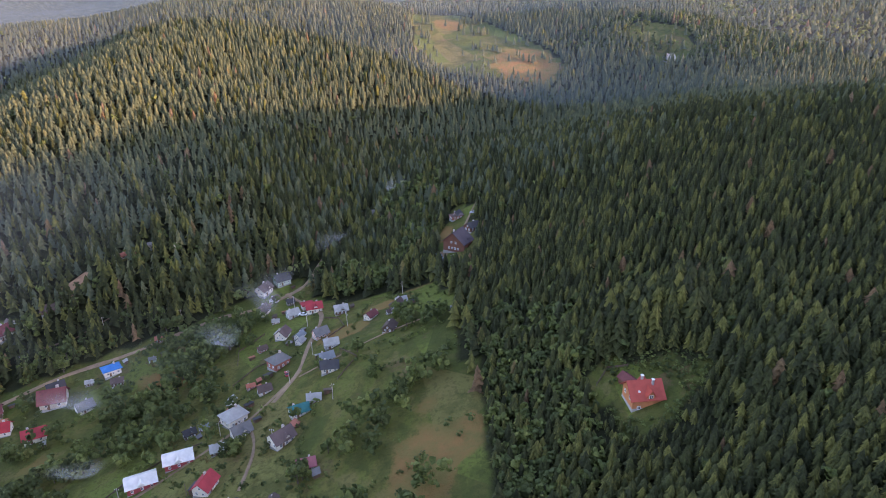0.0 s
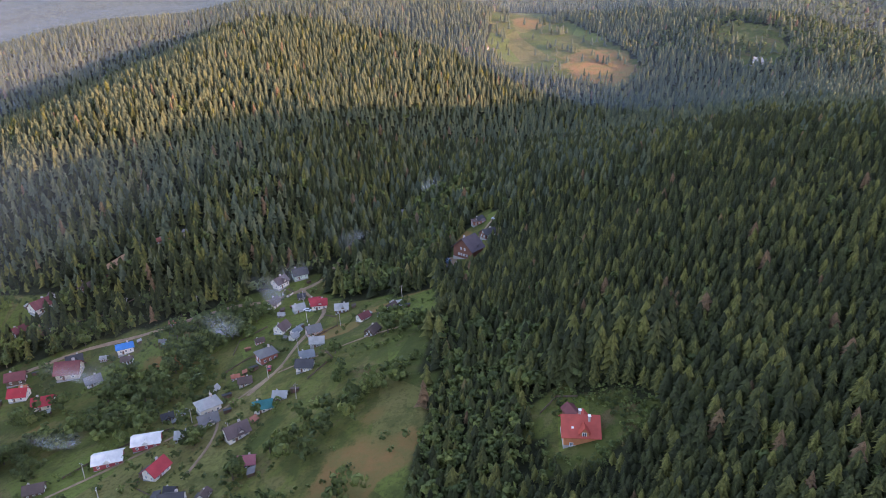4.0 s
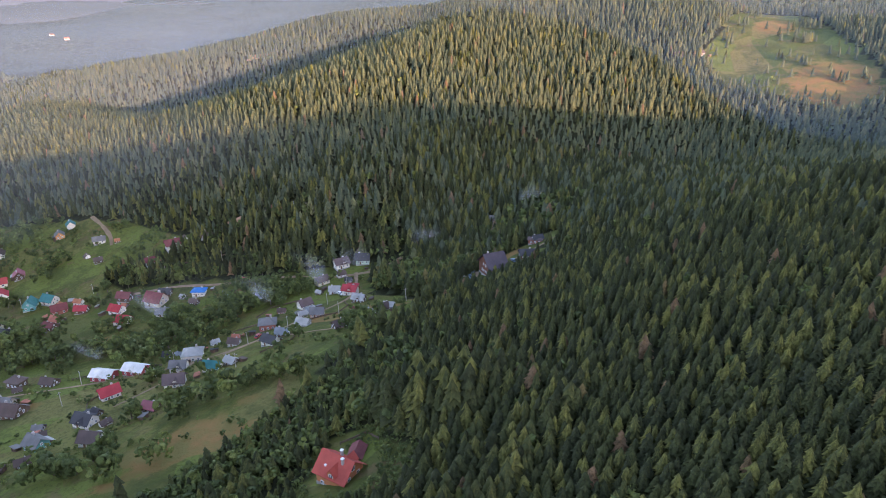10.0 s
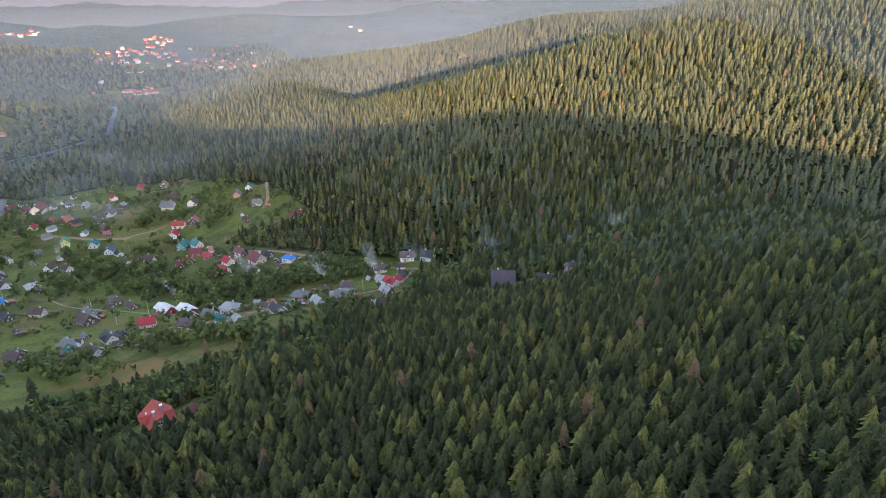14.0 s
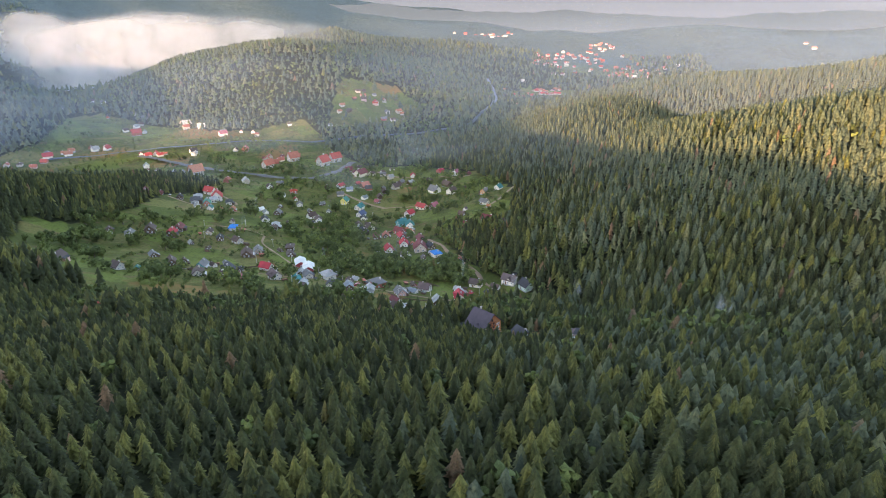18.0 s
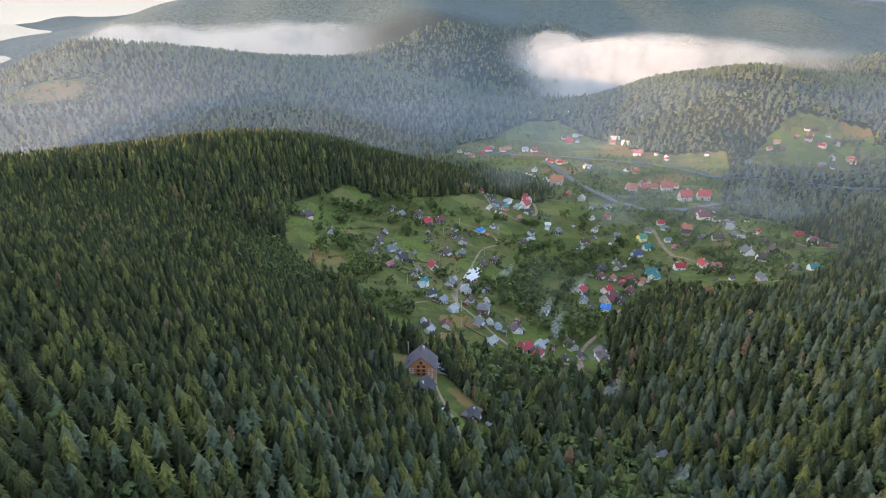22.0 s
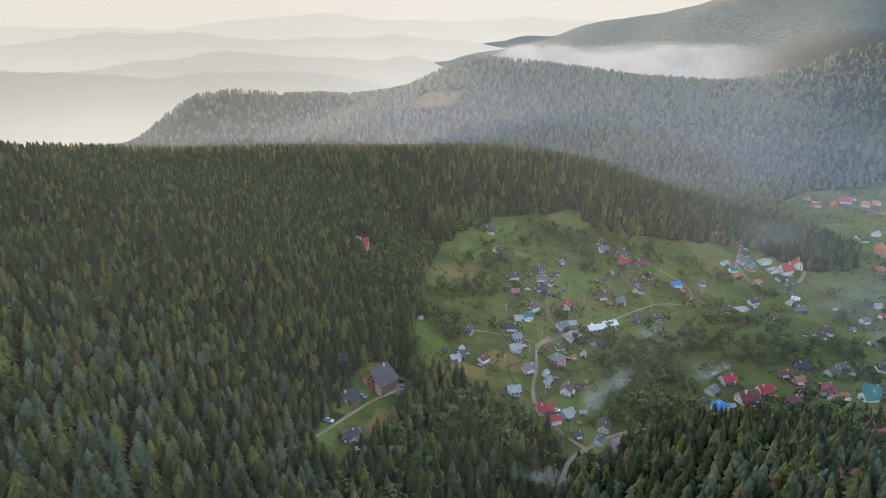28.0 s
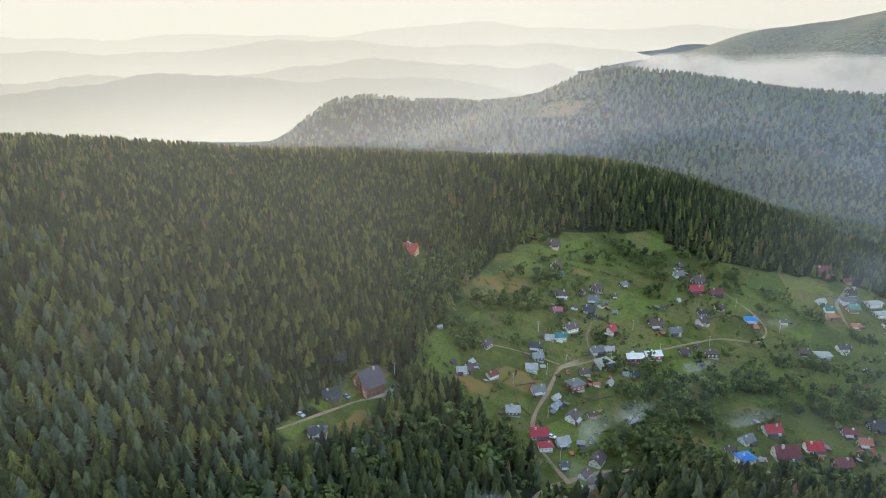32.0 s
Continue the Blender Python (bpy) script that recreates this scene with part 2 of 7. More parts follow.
# ---- the land: named landforms (east, north, height), with smooth ground between them ----
LANDFORMS = {
    "east_ridge": [(163, 147, 96), (157, 86, 88), (138, 51, 82), (104, 0, 74), (163, 211, 92), (160, 275, 83), (144, 358, 70)],
    "east_slope": [(35, 177, 56), (42, 187, 60), (58, 118, 63), (65, 179, 72), (81, 187, 77), (83, 135, 74),
                   (88, 156, 78), (84, 246, 75), (54, 259, 66), (40, 280, 60), (71, 109, 65), (29, 115, 49), (118, 192, 84), (122, 102, 80)],
    "start_spur": [(32, -4, 67), (-3, -4, 54), (-33, -52, 60), (-87, -72, 46), (-71, -44, 48), (-141, -20, 25), (-46, 6, 35),
                   (-28, 44, 37), (38, -58, 65), (-154, -61, 24), (32, 45, 54)],
    "east_beyond": [(230, 147, 96), (211, 38, 62), (218, 288, 83), (307, 160, 96), (294, -38, 30), (307, 358, 77)],
    "meadow": [(-7, 95, 41), (-38, 114, 33), (-66, 122, 26), (-37, 125, 30), (3, 148, 47), (6, 163, 47), (-13, 180, 38),
               (-46, 182, 29), (-21, 152, 40), (-108, 59, 23), (-10, 47, 44), (0, 56, 47), (39, 104, 53)],
    "hotel_shelf": [(3, 205, 42), (6, 242, 49), (-3, 221, 44), (19, 221, 49)],
    "gully": [(-65, 211, 28), (-40, 280, 37), (-44, 324, 47), (-32, 253, 33), (-13, 301, 50), (10, 374, 52)],
    "village_floor": [(-102, 168, 19), (-120, 126, 15), (-161, 83, 7), (-210, 80, 4), (-323, 25, 0), (-268, -69, 1),
                      (-339, -10, -4), (-175, 8, 15), (-256, 122, 6), (-211, 147, 10), (-410, 38, -5), (-384, -77, -4), (-333, -147, -3)],
    "north_mountain": [(-166, 279, 56), (-166, 368, 80), (-83, 291, 59), (-102, 439, 82), (-211, 250, 43), 
                       (-175, 404, 93), (-81, 335, 64), (-65, 431, 80), (-122, 300, 54), (-161, 339, 70), (-146, 252, 43),
                       (-291, 162, 9), (-148, 317, 62), (-100, 230, 41), (-138, 221, 34), (-124, 204, 34)],
    "north_ridge": [(-352, 402, 74), (-388, 390, 76), (-430, 362, 66), (-468, 334, 60), (-328, 434, 92), (-300, 462, 102), (-216, 528, 116), (-96, 563, 118), (0, 640, 106)],
    "front_spur": [(-217, 262, 54), (-218, 302, 65), (-213, 337, 75), (-206, 369, 84), (-206, 412, 93)],
    "north_gully": [(-268, 394, 64), (-320, 352, 46), (-385, 308, 31), (-248, 430, 78), (-381, 361, 48), (-322, 280, 42)],
    "behind_north_ridge": [(-500, 450, 16), (-620, 420, 6), (-430, 560, 34), (-330, 640, 62), (-720, 560, 20)],
    "west_spurs": [(-399, 201, 33), (-353, 258, 43), (-374, 281, 40), (-411, 168, 19), (-307, 307, 47), (-550, 301, 45), (-512, 211, 29), (-474, 128, 5)],
    "saddle_clearing": [(1, 483, 82), (38, 470, 79), (32, 300, 52), (96, 414, 63), (110, 499, 90), (143, 500, 97), (149, 447, 82), (-25, 358, 55), (192, 608, 112), (320, 576, 106)],
    "round_hill": [(-515, -176, 24), (-526, -228, 29), (-572, -150, 66), (-529, -14, 25), (-618, -53, 50), (-582, -314, 37), (-547, -7, 17),
                   (-567, 75, 17), (-481, -164, 9), (-646, -154, 67), (-691, -243, 58), (-723, -64, 45), (-512, 13, 4), (-467, -96, 3)],
    "south_valley": [(64, -224, 19), (42, -324, 8), (-160, -269, -1), (-288, -314, -3), (-96, -192, 19), (192, -288, 19), (-410, -256, -3)],
    "south_hill": [(-84, -394, 39), (-204, -408, 44), (79, -445, 62), (-79, -492, 65), (-238, -395, 38), (-354, -330, 22), (-305, -456, 48), (-64, -646, 87), (-233, -454, 52),
                   (80, -590, 103), (150, -568, 66), (-395, -478, 27), (-160, -556, 73), (196, -407, 44), (-128, -595, 78), (-269, -576, 61), (240, -602, 50), (302, -572, 56), (372, -570, 54), (404, -532, 62), (445, -500, 58), (478, -488, 48), (525, -455, 2), (385, -420, 16), (290, -470, 34)],
    "south_mountain": [(-690, -760, 104), (-362, -768, 72), (-512, -770, 126), (-560, -705, 108), (-600, -760, 118), (-525, -610, 76), (-532, -522, 44), (-549, -455, 14), (109, -1216, 80), (-179, -1184, 140), (-512, -1216, 224), (-960, -1088, 211),
                       (0, -864, 24), (384, -960, 6), (-512, -410, 4), (-640, -461, 13)],
    "far_valley": [(-1158, 176, 10), (-1056, 259, -3), (-829, 147, -13), (-672, 154, -10), (-947, 6, 8), (-832, 358, 6), (-736, 269, 6)],
    "far_country": [(-1728, -192, 36), (-1664, 448, 36), (-1472, 960, 60), (-768, 768, 44), (-1408, -832, 166), (-2304, 192, 30),
                    (-960, 1536, 128), (0, 1536, 128), (960, 960, 115), (960, 0, 20), (620, -440, -10), (545, -760, -12), (455, -640, 10), (560, -560, -5), (768, -960, -5), (1088, -1920, 13),
                    (0, -2048, 77), (-1280, -2112, 243), (576, -1536, 6), (1920, -960, 38)],
}
_nodes = np.array([p for line in LANDFORMS.values() for p in line], float)
_span = 45.0


def _kernel(x, y):
    return np.sqrt((x[:, None] - _nodes[None, :, 0]) ** 2 + (y[:, None] - _nodes[None, :, 1]) ** 2 + _span ** 2)


_count = len(_nodes)
_system = np.zeros((_count + 1, _count + 1))
_system[:_count, :_count] = _kernel(_nodes[:, 0], _nodes[:, 1]) - 3.0 * np.eye(_count)
_system[:_count, _count] = _system[_count, :_count] = 1
_weights = np.linalg.solve(_system, np.append(_nodes[:, 2], 0))


def swell(x, y):
    """Small rolls and hollows of the ground, in metres."""
    return (np.sin(x / 20 + 1.3 * np.sin(y / 30)) * np.sin(y / 24 + np.sin(x / 34)) * 0.8
            + np.sin(x / 8.5 + y / 19) * np.sin(y / 7 - x / 15) * 0.2)


def heights(x, y):
    """The ground's height at many places."""
    x, y = np.asarray(x, float).ravel(), np.asarray(y, float).ravel()
    out = np.empty(len(x))
    for i in range(0, len(x), 20000):
        out[i:i + 20000] = _kernel(x[i:i + 20000], y[i:i + 20000]) @ _weights[:-1] + _weights[-1]
    far = np.clip((np.hypot(x + 128, y - 96) - 750) / 600, 0, 1)
    out += swell(x, y) * (1 - 0.5 * far) + far * (14 * np.sin(x / 120 + np.sin(y / 165)) * np.sin(y / 96 + x / 255) + 6 * np.sin(x / 53 - y / 77))
    return out


def ground(x, y):
    return float(heights([x], [y])[0])


# ---- helpers for meshes ----
def part(name, bm, mat, parent=None, label="", smooth=False):
    """Links a bmesh as one mesh object, under a thing or a part."""
    me = bpy.data.meshes.new(name)
    bm.to_mesh(me)
    bm.free()
    return mesh_part(name, me, mat, parent, label, smooth)


def mesh_part(name, me, mat, parent=None, label="", smooth=False):
    if not me.materials:
        me.materials.append(mat)
    if smooth:
        me.polygons.foreach_set("use_smooth", [True] * len(me.polygons))
    ob = new(name, me)
    if parent is not None:
        ob.parent = parent
    if label:
        tagged(ob, label)
    return ob


def mesh_from(name, verts, faces, mat, tint=None):
    """A mesh out of numpy arrays: verts n x 3, faces m x 3 or m x 4."""
    me = bpy.data.meshes.new(name)
    verts, faces = np.asarray(verts, np.float32), np.asarray(faces, np.int32)
    k = faces.shape[1]
    me.vertices.add(len(verts))
    me.vertices.foreach_set("co", verts.ravel())
    me.loops.add(faces.size)
    me.loops.foreach_set("vertex_index", faces.ravel())
    me.polygons.add(len(faces))
    me.polygons.foreach_set("loop_start", np.arange(0, faces.size, k, dtype=np.int32))
    me.materials.append(mat)
    me.update()
    if tint is not None:
        a = me.attributes.new("tint", "FLOAT", "POINT")
        a.data.foreach_set("value", np.asarray(tint, np.float32))
    return me


def inside(poly, x, y):
    """Which of the places lie inside a polygon."""
    hit = np.zeros(len(x), bool)
    for (ax, ay), (bx, by) in zip(poly, poly[1:] + poly[:1]):
        cross = (ay > y) != (by > y)
        hit ^= cross & (x < (bx - ax) * (y - ay) / (by - ay + 1e-9) + ax)
    return hit


# ---- open land among the woods ----
OPEN = {
    "village": [(2, 63), (10, 90), (8, 102), (6, 120), (5, 132), (2, 147), (3, 168), (-4, 187), (-15, 190), (-34, 194), (-46, 203), (-51, 216),
                (-59, 215), (-74, 196), (-94, 182), (-112, 173), (-132, 163), (-154, 154), (-160, 168), (-142, 182), (-145, 195), (-184, 192),
                (-220, 189), (-256, 174), (-300, 150), (-318, 112), (-324, 94), (-318, 75), (-324, 54), (-360, 20), (-391, -5), (-440, -38), (-470, -66),
                (-442, -107), (-430, -155), (-432, -219), (-440, -290), (-408, -300), (-330, -272), (-290, -285), (-252, -250), (-226, -140), (-234, -90),
                (-238, -55), (-222, -18), (-192, 4), (-158, -14), (-131, -4), (-104, 5), (-68, 0), (-58, -13), (-17, 19)],
    "hotel": [(-4, 204), (-2, 197), (8, 194), (11, 200), (10, 214), (12, 222), (9, 228), (11, 240), (9, 247), (3, 246), (1, 238), (-2, 227), (-4, 216)],
    "red_house": [(28, 119), (36, 121), (48, 117), (54, 109), (49, 104), (42, 97), (32, 101), (29, 114)],
    "saddle": [(-27, 596), (13, 614), (52, 545), (88, 460), (69, 437), (28, 448), (5, 451), (-23, 490)],
    "far_farm": [(130, 505), (150, 527), (176, 500), (174, 462), (160, 440), (142, 438), (138, 470)],
    "clay_bank": [(-136, 202), (-133, 212), (-127, 215), (-126, 206)],
    "timber_yard": [(-121, 219), (-112, 225), (-111, 231), (-120, 226)],
    "round_hill_farms": [(-556, -56), (-587, 1), (-547, 45), (-493, 26), (-455, -33), (-501, -46)],
    "south_glade": [(150, -428), (122, -482), (66, -470), (78, -428)],
    "far_town": [(-998, 192), (-1050, 307), (-1216, 269), (-1318, 154), (-1184, 115), (-1056, 154)],
    "river_hotel": [(-794, 96), (-787, 186), (-858, 205), (-883, 128)],
}
DRY = [(-5, 101, 8, 13), (-4, 118, 4, 3), (-19, 181, 9, 4), (-8, 189, 6, 4), (-31, 168, 10, 6), (0, 224, 3, 9), (7, 199, 4, 4), (57, 468, 27, 34),
       (4, 562, 14, 26), (-82, 163, 12, 5), (6, 109, 3, 8), (-576, -6, 18, 17), (96, -448, 38, 26), (-365, -45, 34, 16), (-300, -110, 26, 18), (-420, -150, 24, 40), (-330, -200, 30, 24), (-250, 110, 9, 6), (-290, 60, 14, 7), (-70, 96, 5, 3), (-104, 132, 6, 3), (-30, 60, 5, 3), (-5, 83, 5, 3)]
TRACKS = {
    "village_lane": (1.5, [(-133, 156), (-119, 167), (-102, 174), (-94, 179), (-74, 193), (-65, 196), (-51, 212), (-47, 236), (-42, 246), (-37, 257), (-33, 268)]),
    "lodge_track": (0.8, [(-3, 201), (-1, 208), (3, 213), (6, 222), (8, 229), (12, 244), (18, 254)]),
    "lane_down": (1.3, [(-45, 139), (-40, 151), (-41, 162), (-40, 177), (-40, 186), (-43, 193), (-50, 200), (-57, 207)]),
    "lane_across": (1.0, [(-40, 151), (-51, 132), (-66, 115), (-79, 100), (-93, 84), (-108, 78)]),
    "terrace_lane": (0.9, [(-108, 78), (-114, 65), (-108, 53), (-100, 45), (-94, 35), (-81, 31)]),
    "hotel_drive": (1.6, [(-154, -9), (-149, 5), (-145, 15), (-148, 37), (-152, 40)]),
    "red_hotel_road": (1.8, [(-185, 4), (-182, 12), (-173, 25), (-167, 27)]),
    "field_track": (0.7, [(-40, 148), (-26, 153), (-16, 158), (-5, 161)]),
    "garden_track": (0.8, [(-44, 106), (-44, 119), (-47, 128), (-51, 133)]),
    "yellow_house_road": (2.4, [(-236, 65), (-227, 78), (-217, 93), (-209, 108)]),
    "far_lane": (2.2, [(-301, 72), (-285, 92), (-283, 109)]),
    "west_lane": (1.8, [(-208, 106), (-213, 115), (-208, 122), (-213, 129)]),
    "west_upper_lane": (1.8, [(-290, 125), (-285, 137), (-290, 148)]),
    "slope_track": (1.8, [(-226, 188), (-205, 184), (-191, 180), (-184, 176)]),
}


def open_land(x, y):
    hit = np.zeros(len(x), bool)
    for poly in OPEN.values():
        hit |= inside(poly, x, y)
    return hit


WATERSIDE = {
    "valley_road": (6.2, [(-312, -150), (-303, -123), (-282, -71), (-262, -20), (-258, 10), (-262, 34), (-292, 43), (-328, 41)]),
    "river": (5.0, [(-300, -235), (-314, -205), (-361, -126), (-392, -98), (-401, -60), (-404, -32), (-420, -12), (-450, 20), (-470, 70), (-490, 110), (-560, 122), (-700, 105), (-790, 85), (-880, 62)]),
}


def near_track(x, y, extra=0.8):
    hit = np.zeros(len(x), bool)
    for width, line in (*TRACKS.values(), *WATERSIDE.values()):
        for (ax, ay), (bx, by) in zip(line, line[1:]):
            dx, dy = bx - ax, by - ay
            s = np.clip(((x - ax) * dx + (y - ay) * dy) / (dx * dx + dy * dy), 0, 1)
            hit |= np.hypot(x - ax - s * dx, y - ay - s * dy) < width / 2 + extra
    return hit


def axis(lo, hi, step, far_lo, far_hi):
    """Grid lines: even in the middle, ever wider towards the horizon."""
    mid = list(np.arange(lo, hi + 0.1, step))
    for end, sign in ((far_hi, 1), (far_lo, -1)):
        at, gap, out = (hi if sign > 0 else lo), step, []
        while sign * (end - at) > 0:
            gap = min(gap * 1.1, 150)
            at += sign * gap
            out.append(at)
        mid = mid + out if sign > 0 else out[::-1] + mid
    return np.array(mid)


def make_ground():
    xs, ys = axis(-600, 190, 5.0, -4700, 4700), axis(-490, 620, 5.0, -4700, 4700)
    gx, gy = np.meshgrid(xs, ys)
    x, y = gx.ravel(), gy.ravel()
    z = heights(x, y)
    n, m = len(xs), len(ys)
    i = (np.arange(m - 1)[:, None] * n + np.arange(n - 1)[None, :]).ravel()
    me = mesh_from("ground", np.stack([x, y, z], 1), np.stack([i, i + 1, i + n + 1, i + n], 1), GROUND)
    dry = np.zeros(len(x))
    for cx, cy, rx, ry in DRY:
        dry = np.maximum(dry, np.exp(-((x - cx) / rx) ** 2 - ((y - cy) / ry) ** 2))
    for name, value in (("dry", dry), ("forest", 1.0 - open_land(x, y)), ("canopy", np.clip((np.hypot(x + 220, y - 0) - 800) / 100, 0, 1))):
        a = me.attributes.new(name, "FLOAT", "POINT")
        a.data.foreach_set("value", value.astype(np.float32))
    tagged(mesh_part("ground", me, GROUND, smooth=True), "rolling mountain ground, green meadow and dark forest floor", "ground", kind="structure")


make_ground()


def make_track(name, width, line, mat, label, lift=0.22):
    """A worn track laid on the ground, with uneven edges."""
    pts = []
    for a, b in zip(line, line[1:]):
        k = max(2, int(math.hypot(b[0] - a[0], b[1] - a[1]) / 3))
        pts += [(a[0] + (b[0] - a[0]) * i / k, a[1] + (b[1] - a[1]) * i / k) for i in range(k)]
    pts.append(line[-1])
    p = np.array(pts)
    for _ in range(3):
        p[1:-1] = (p[:-2] + 2 * p[1:-1] + p[2:]) / 4
    d = np.gradient(p, axis=0)
    d /= np.linalg.norm(d, axis=1)[:, None] + 1e-9
    side = np.stack([-d[:, 1], d[:, 0]], 1)
    wob = 1 + 0.18 * np.sin(np.arange(len(p)) * 0.9) + 0.1 * np.sin(np.arange(len(p)) * 2.3)
    rows = [p + side * (f * width * wob)[:, None] for f in (-0.5, -0.25, 0.0, 0.25, 0.5)]
    xy = np.stack(rows, 1).reshape(-1, 2)
    z = heights(xy[:, 0], xy[:, 1]) + np.tile([lift - 0.12, lift, lift + 0.05, lift, lift - 0.12], len(p))
    i = (np.arange(len(p) - 1)[:, None] * 5 + np.arange(4)[None, :]).ravel()
    me = mesh_from(name, np.column_stack([xy, z]), np.stack([i, i + 1, i + 6, i + 5], 1), mat)
    return tagged(mesh_part(name, me, mat, smooth=True), label, "track", kind="structure")


# ---- the woods ----
rng = np.random.default_rng(7)


def spruce_shape(tiers, spikes, seed, height=1.0, spread=0.15):
    """A spruce of unit height: overlapping whorls of drooping branches round a leader, as triangles."""
    r = np.random.default_rng(seed)
    verts, faces, shade = [], [], []
    for k in range(tiers):
        f = k / tiers
        base = 0.14 + 0.78 * f ** 0.92
        reach = spread * (1 - f) ** 0.62 * r.uniform(0.88, 1.12) + 0.008
        rise = 0.78 / tiers * 1.65
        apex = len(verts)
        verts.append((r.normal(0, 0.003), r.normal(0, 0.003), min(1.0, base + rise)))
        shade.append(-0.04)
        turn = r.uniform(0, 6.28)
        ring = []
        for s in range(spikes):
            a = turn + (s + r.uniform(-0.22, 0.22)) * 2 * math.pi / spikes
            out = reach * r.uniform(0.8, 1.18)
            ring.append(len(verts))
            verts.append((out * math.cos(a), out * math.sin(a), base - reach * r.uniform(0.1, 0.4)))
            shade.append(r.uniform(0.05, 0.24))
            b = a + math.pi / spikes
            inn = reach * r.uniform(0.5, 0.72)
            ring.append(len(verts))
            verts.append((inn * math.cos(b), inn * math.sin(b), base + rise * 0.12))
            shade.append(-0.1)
        for s in range(len(ring)):
            faces.append((apex, ring[s], ring[(s + 1) % len(ring)]))
    return np.array(verts) * (1, 1, height), np.array(faces), np.array(shade)


def leafy_shape(clumps, seed, lobes=5, size_up=1.0):
    """A broadleaved crown of unit height: clumps of leaves over uneven lobes, with gaps."""
    r = np.random.default_rng(seed)
    centres = [(0, 0, 0.62, 0.26)] + [(r.uniform(-0.2, 0.2), r.uniform(-0.2, 0.2), r.uniform(0.36, 0.78), r.uniform(0.14, 0.24)) for _ in range(lobes)]
    verts, faces = [], []
    for _ in range(clumps):
        cx, cy, cz, cr = centres[r.integers(len(centres))]
        d = r.normal(size=3)
        d /= np.linalg.norm(d)
        p = np.array((cx, cy, cz)) + d * cr * r.uniform(0.8, 1.08)
        n = d + r.normal(0, 0.5, 3)
        n /= np.linalg.norm(n)
        u = np.cross(n, (0.3, 0.2, 1))
        u /= np.linalg.norm(u)
        v = np.cross(n, u)
        size = r.uniform(0.05, 0.1) * (260 / max(clumps, 60)) ** 0.35 * size_up
        i = len(verts)
        k = 5
        for j in range(k):
            a = 2 * math.pi * j / k + r.uniform(-0.3, 0.3)
            verts.append(p + size * r.uniform(0.6, 1.2) * (u * math.cos(a) + v * math.sin(a)) - n * size * 0.2)
        verts.append(p + n * size * 0.4)
        faces += [(i + k, i + j, i + (j + 1) % k) for j in range(k)]
    return np.array(verts), np.array(faces), np.repeat(r.uniform(-0.15, 0.2, clumps), 6)


def scatter(x0, x1, y0, y1, step, jitter=0.42):
    gx, gy = np.meshgrid(np.arange(x0, x1, step), np.arange(y0, y1, step))
    gx = gx + (np.arange(gx.shape[0])[:, None] % 2) * step / 2
    x, y = gx.ravel(), gy.ravel()
    return x + rng.uniform(-jitter, jitter, len(x)) * step, y + rng.uniform(-jitter, jitter, len(y)) * step


def tree_mass(name, shapes, mat, x, y, tall, wide, label, category="forest"):
    """Many trees as real geometry in one mesh."""
    z = heights(x, y) - 0.2
    turn, kind, tint = rng.uniform(0, 6.28, len(x)), rng.integers(0, len(shapes), len(x)), rng.uniform(0, 1, len(x))
    lean_x, lean_y = rng.normal(0, 0.025, len(x)), rng.normal(0, 0.025, len(x))
    vs, fs, ts, at = [], [], [], 0
    for k, (v, f, g) in enumerate(shapes):
        who = np.where(kind == k)[0]
        if not len(who):
            continue
        c, s = np.cos(turn[who])[:, None], np.sin(turn[who])[:, None]
        w, h = wide[who][:, None], tall[who][:, None]
        vz = v[None, :, 2] * h
        vx = (v[None, :, 0] * c - v[None, :, 1] * s) * w + lean_x[who][:, None] * vz + x[who][:, None]
        vy = (v[None, :, 0] * s + v[None, :, 1] * c) * w + lean_y[who][:, None] * vz + y[who][:, None]
        vs.append(np.stack([vx, vy, vz + z[who][:, None]], 2).reshape(-1, 3))
        fs.append((f[None] + (at + np.arange(len(who)) * len(v))[:, None, None]).reshape(-1, 3))
        own = tint[who][:, None]
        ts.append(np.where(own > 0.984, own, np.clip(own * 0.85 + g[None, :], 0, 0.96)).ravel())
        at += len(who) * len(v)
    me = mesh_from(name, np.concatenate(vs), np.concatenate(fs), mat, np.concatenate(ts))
    return tagged(mesh_part(name, me, mat), label, category, kind="stuff")


# the plan's belts: the nearest woods, the middle distance and the far hills
NEAR_WOODS = [(10, 80), (60, 30), (130, 55), (178, 150), (184, 285), (125, 335), (20, 350), (-60, 335), (-110, 305), (-62, 240), (-30, 205), (5, 192), (8, 150), (8, 100)]
MIDDLE = [(-307, -90), (-160, -109), (38, -96), (154, -13), (256, 77), (269, 333), (211, 576), (38, 672), (-269, 576), (-448, 410), (-512, 269), (-442, 115), (-307, 102)]
BEHIND_RIDGE = [(-690, 390), (-520, 350), (-430, 410), (-250, 570), (-140, 660), (-140, 900), (-620, 900), (-690, 600)]
LEAFY = [[(5, 77), (29, 90), (32, 131), (23, 154), (4, 154)], [(-17, 206), (-7, 208), (-4, 230), (-2, 240), (-10, 246), (-17, 232)], [(-28, 248), (3, 252), (1, 284), (-24, 284)],
         [(-83, 192), (-19, 192), (-13, 214), (-51, 224)], [(-38, 13), (0, 38), (4, 70), (-13, 26)], [(70, 499), (205, 410), (333, 486), (256, 608)]]
SHADE = "tall dark-green spruce forest covering the mountain slopes"


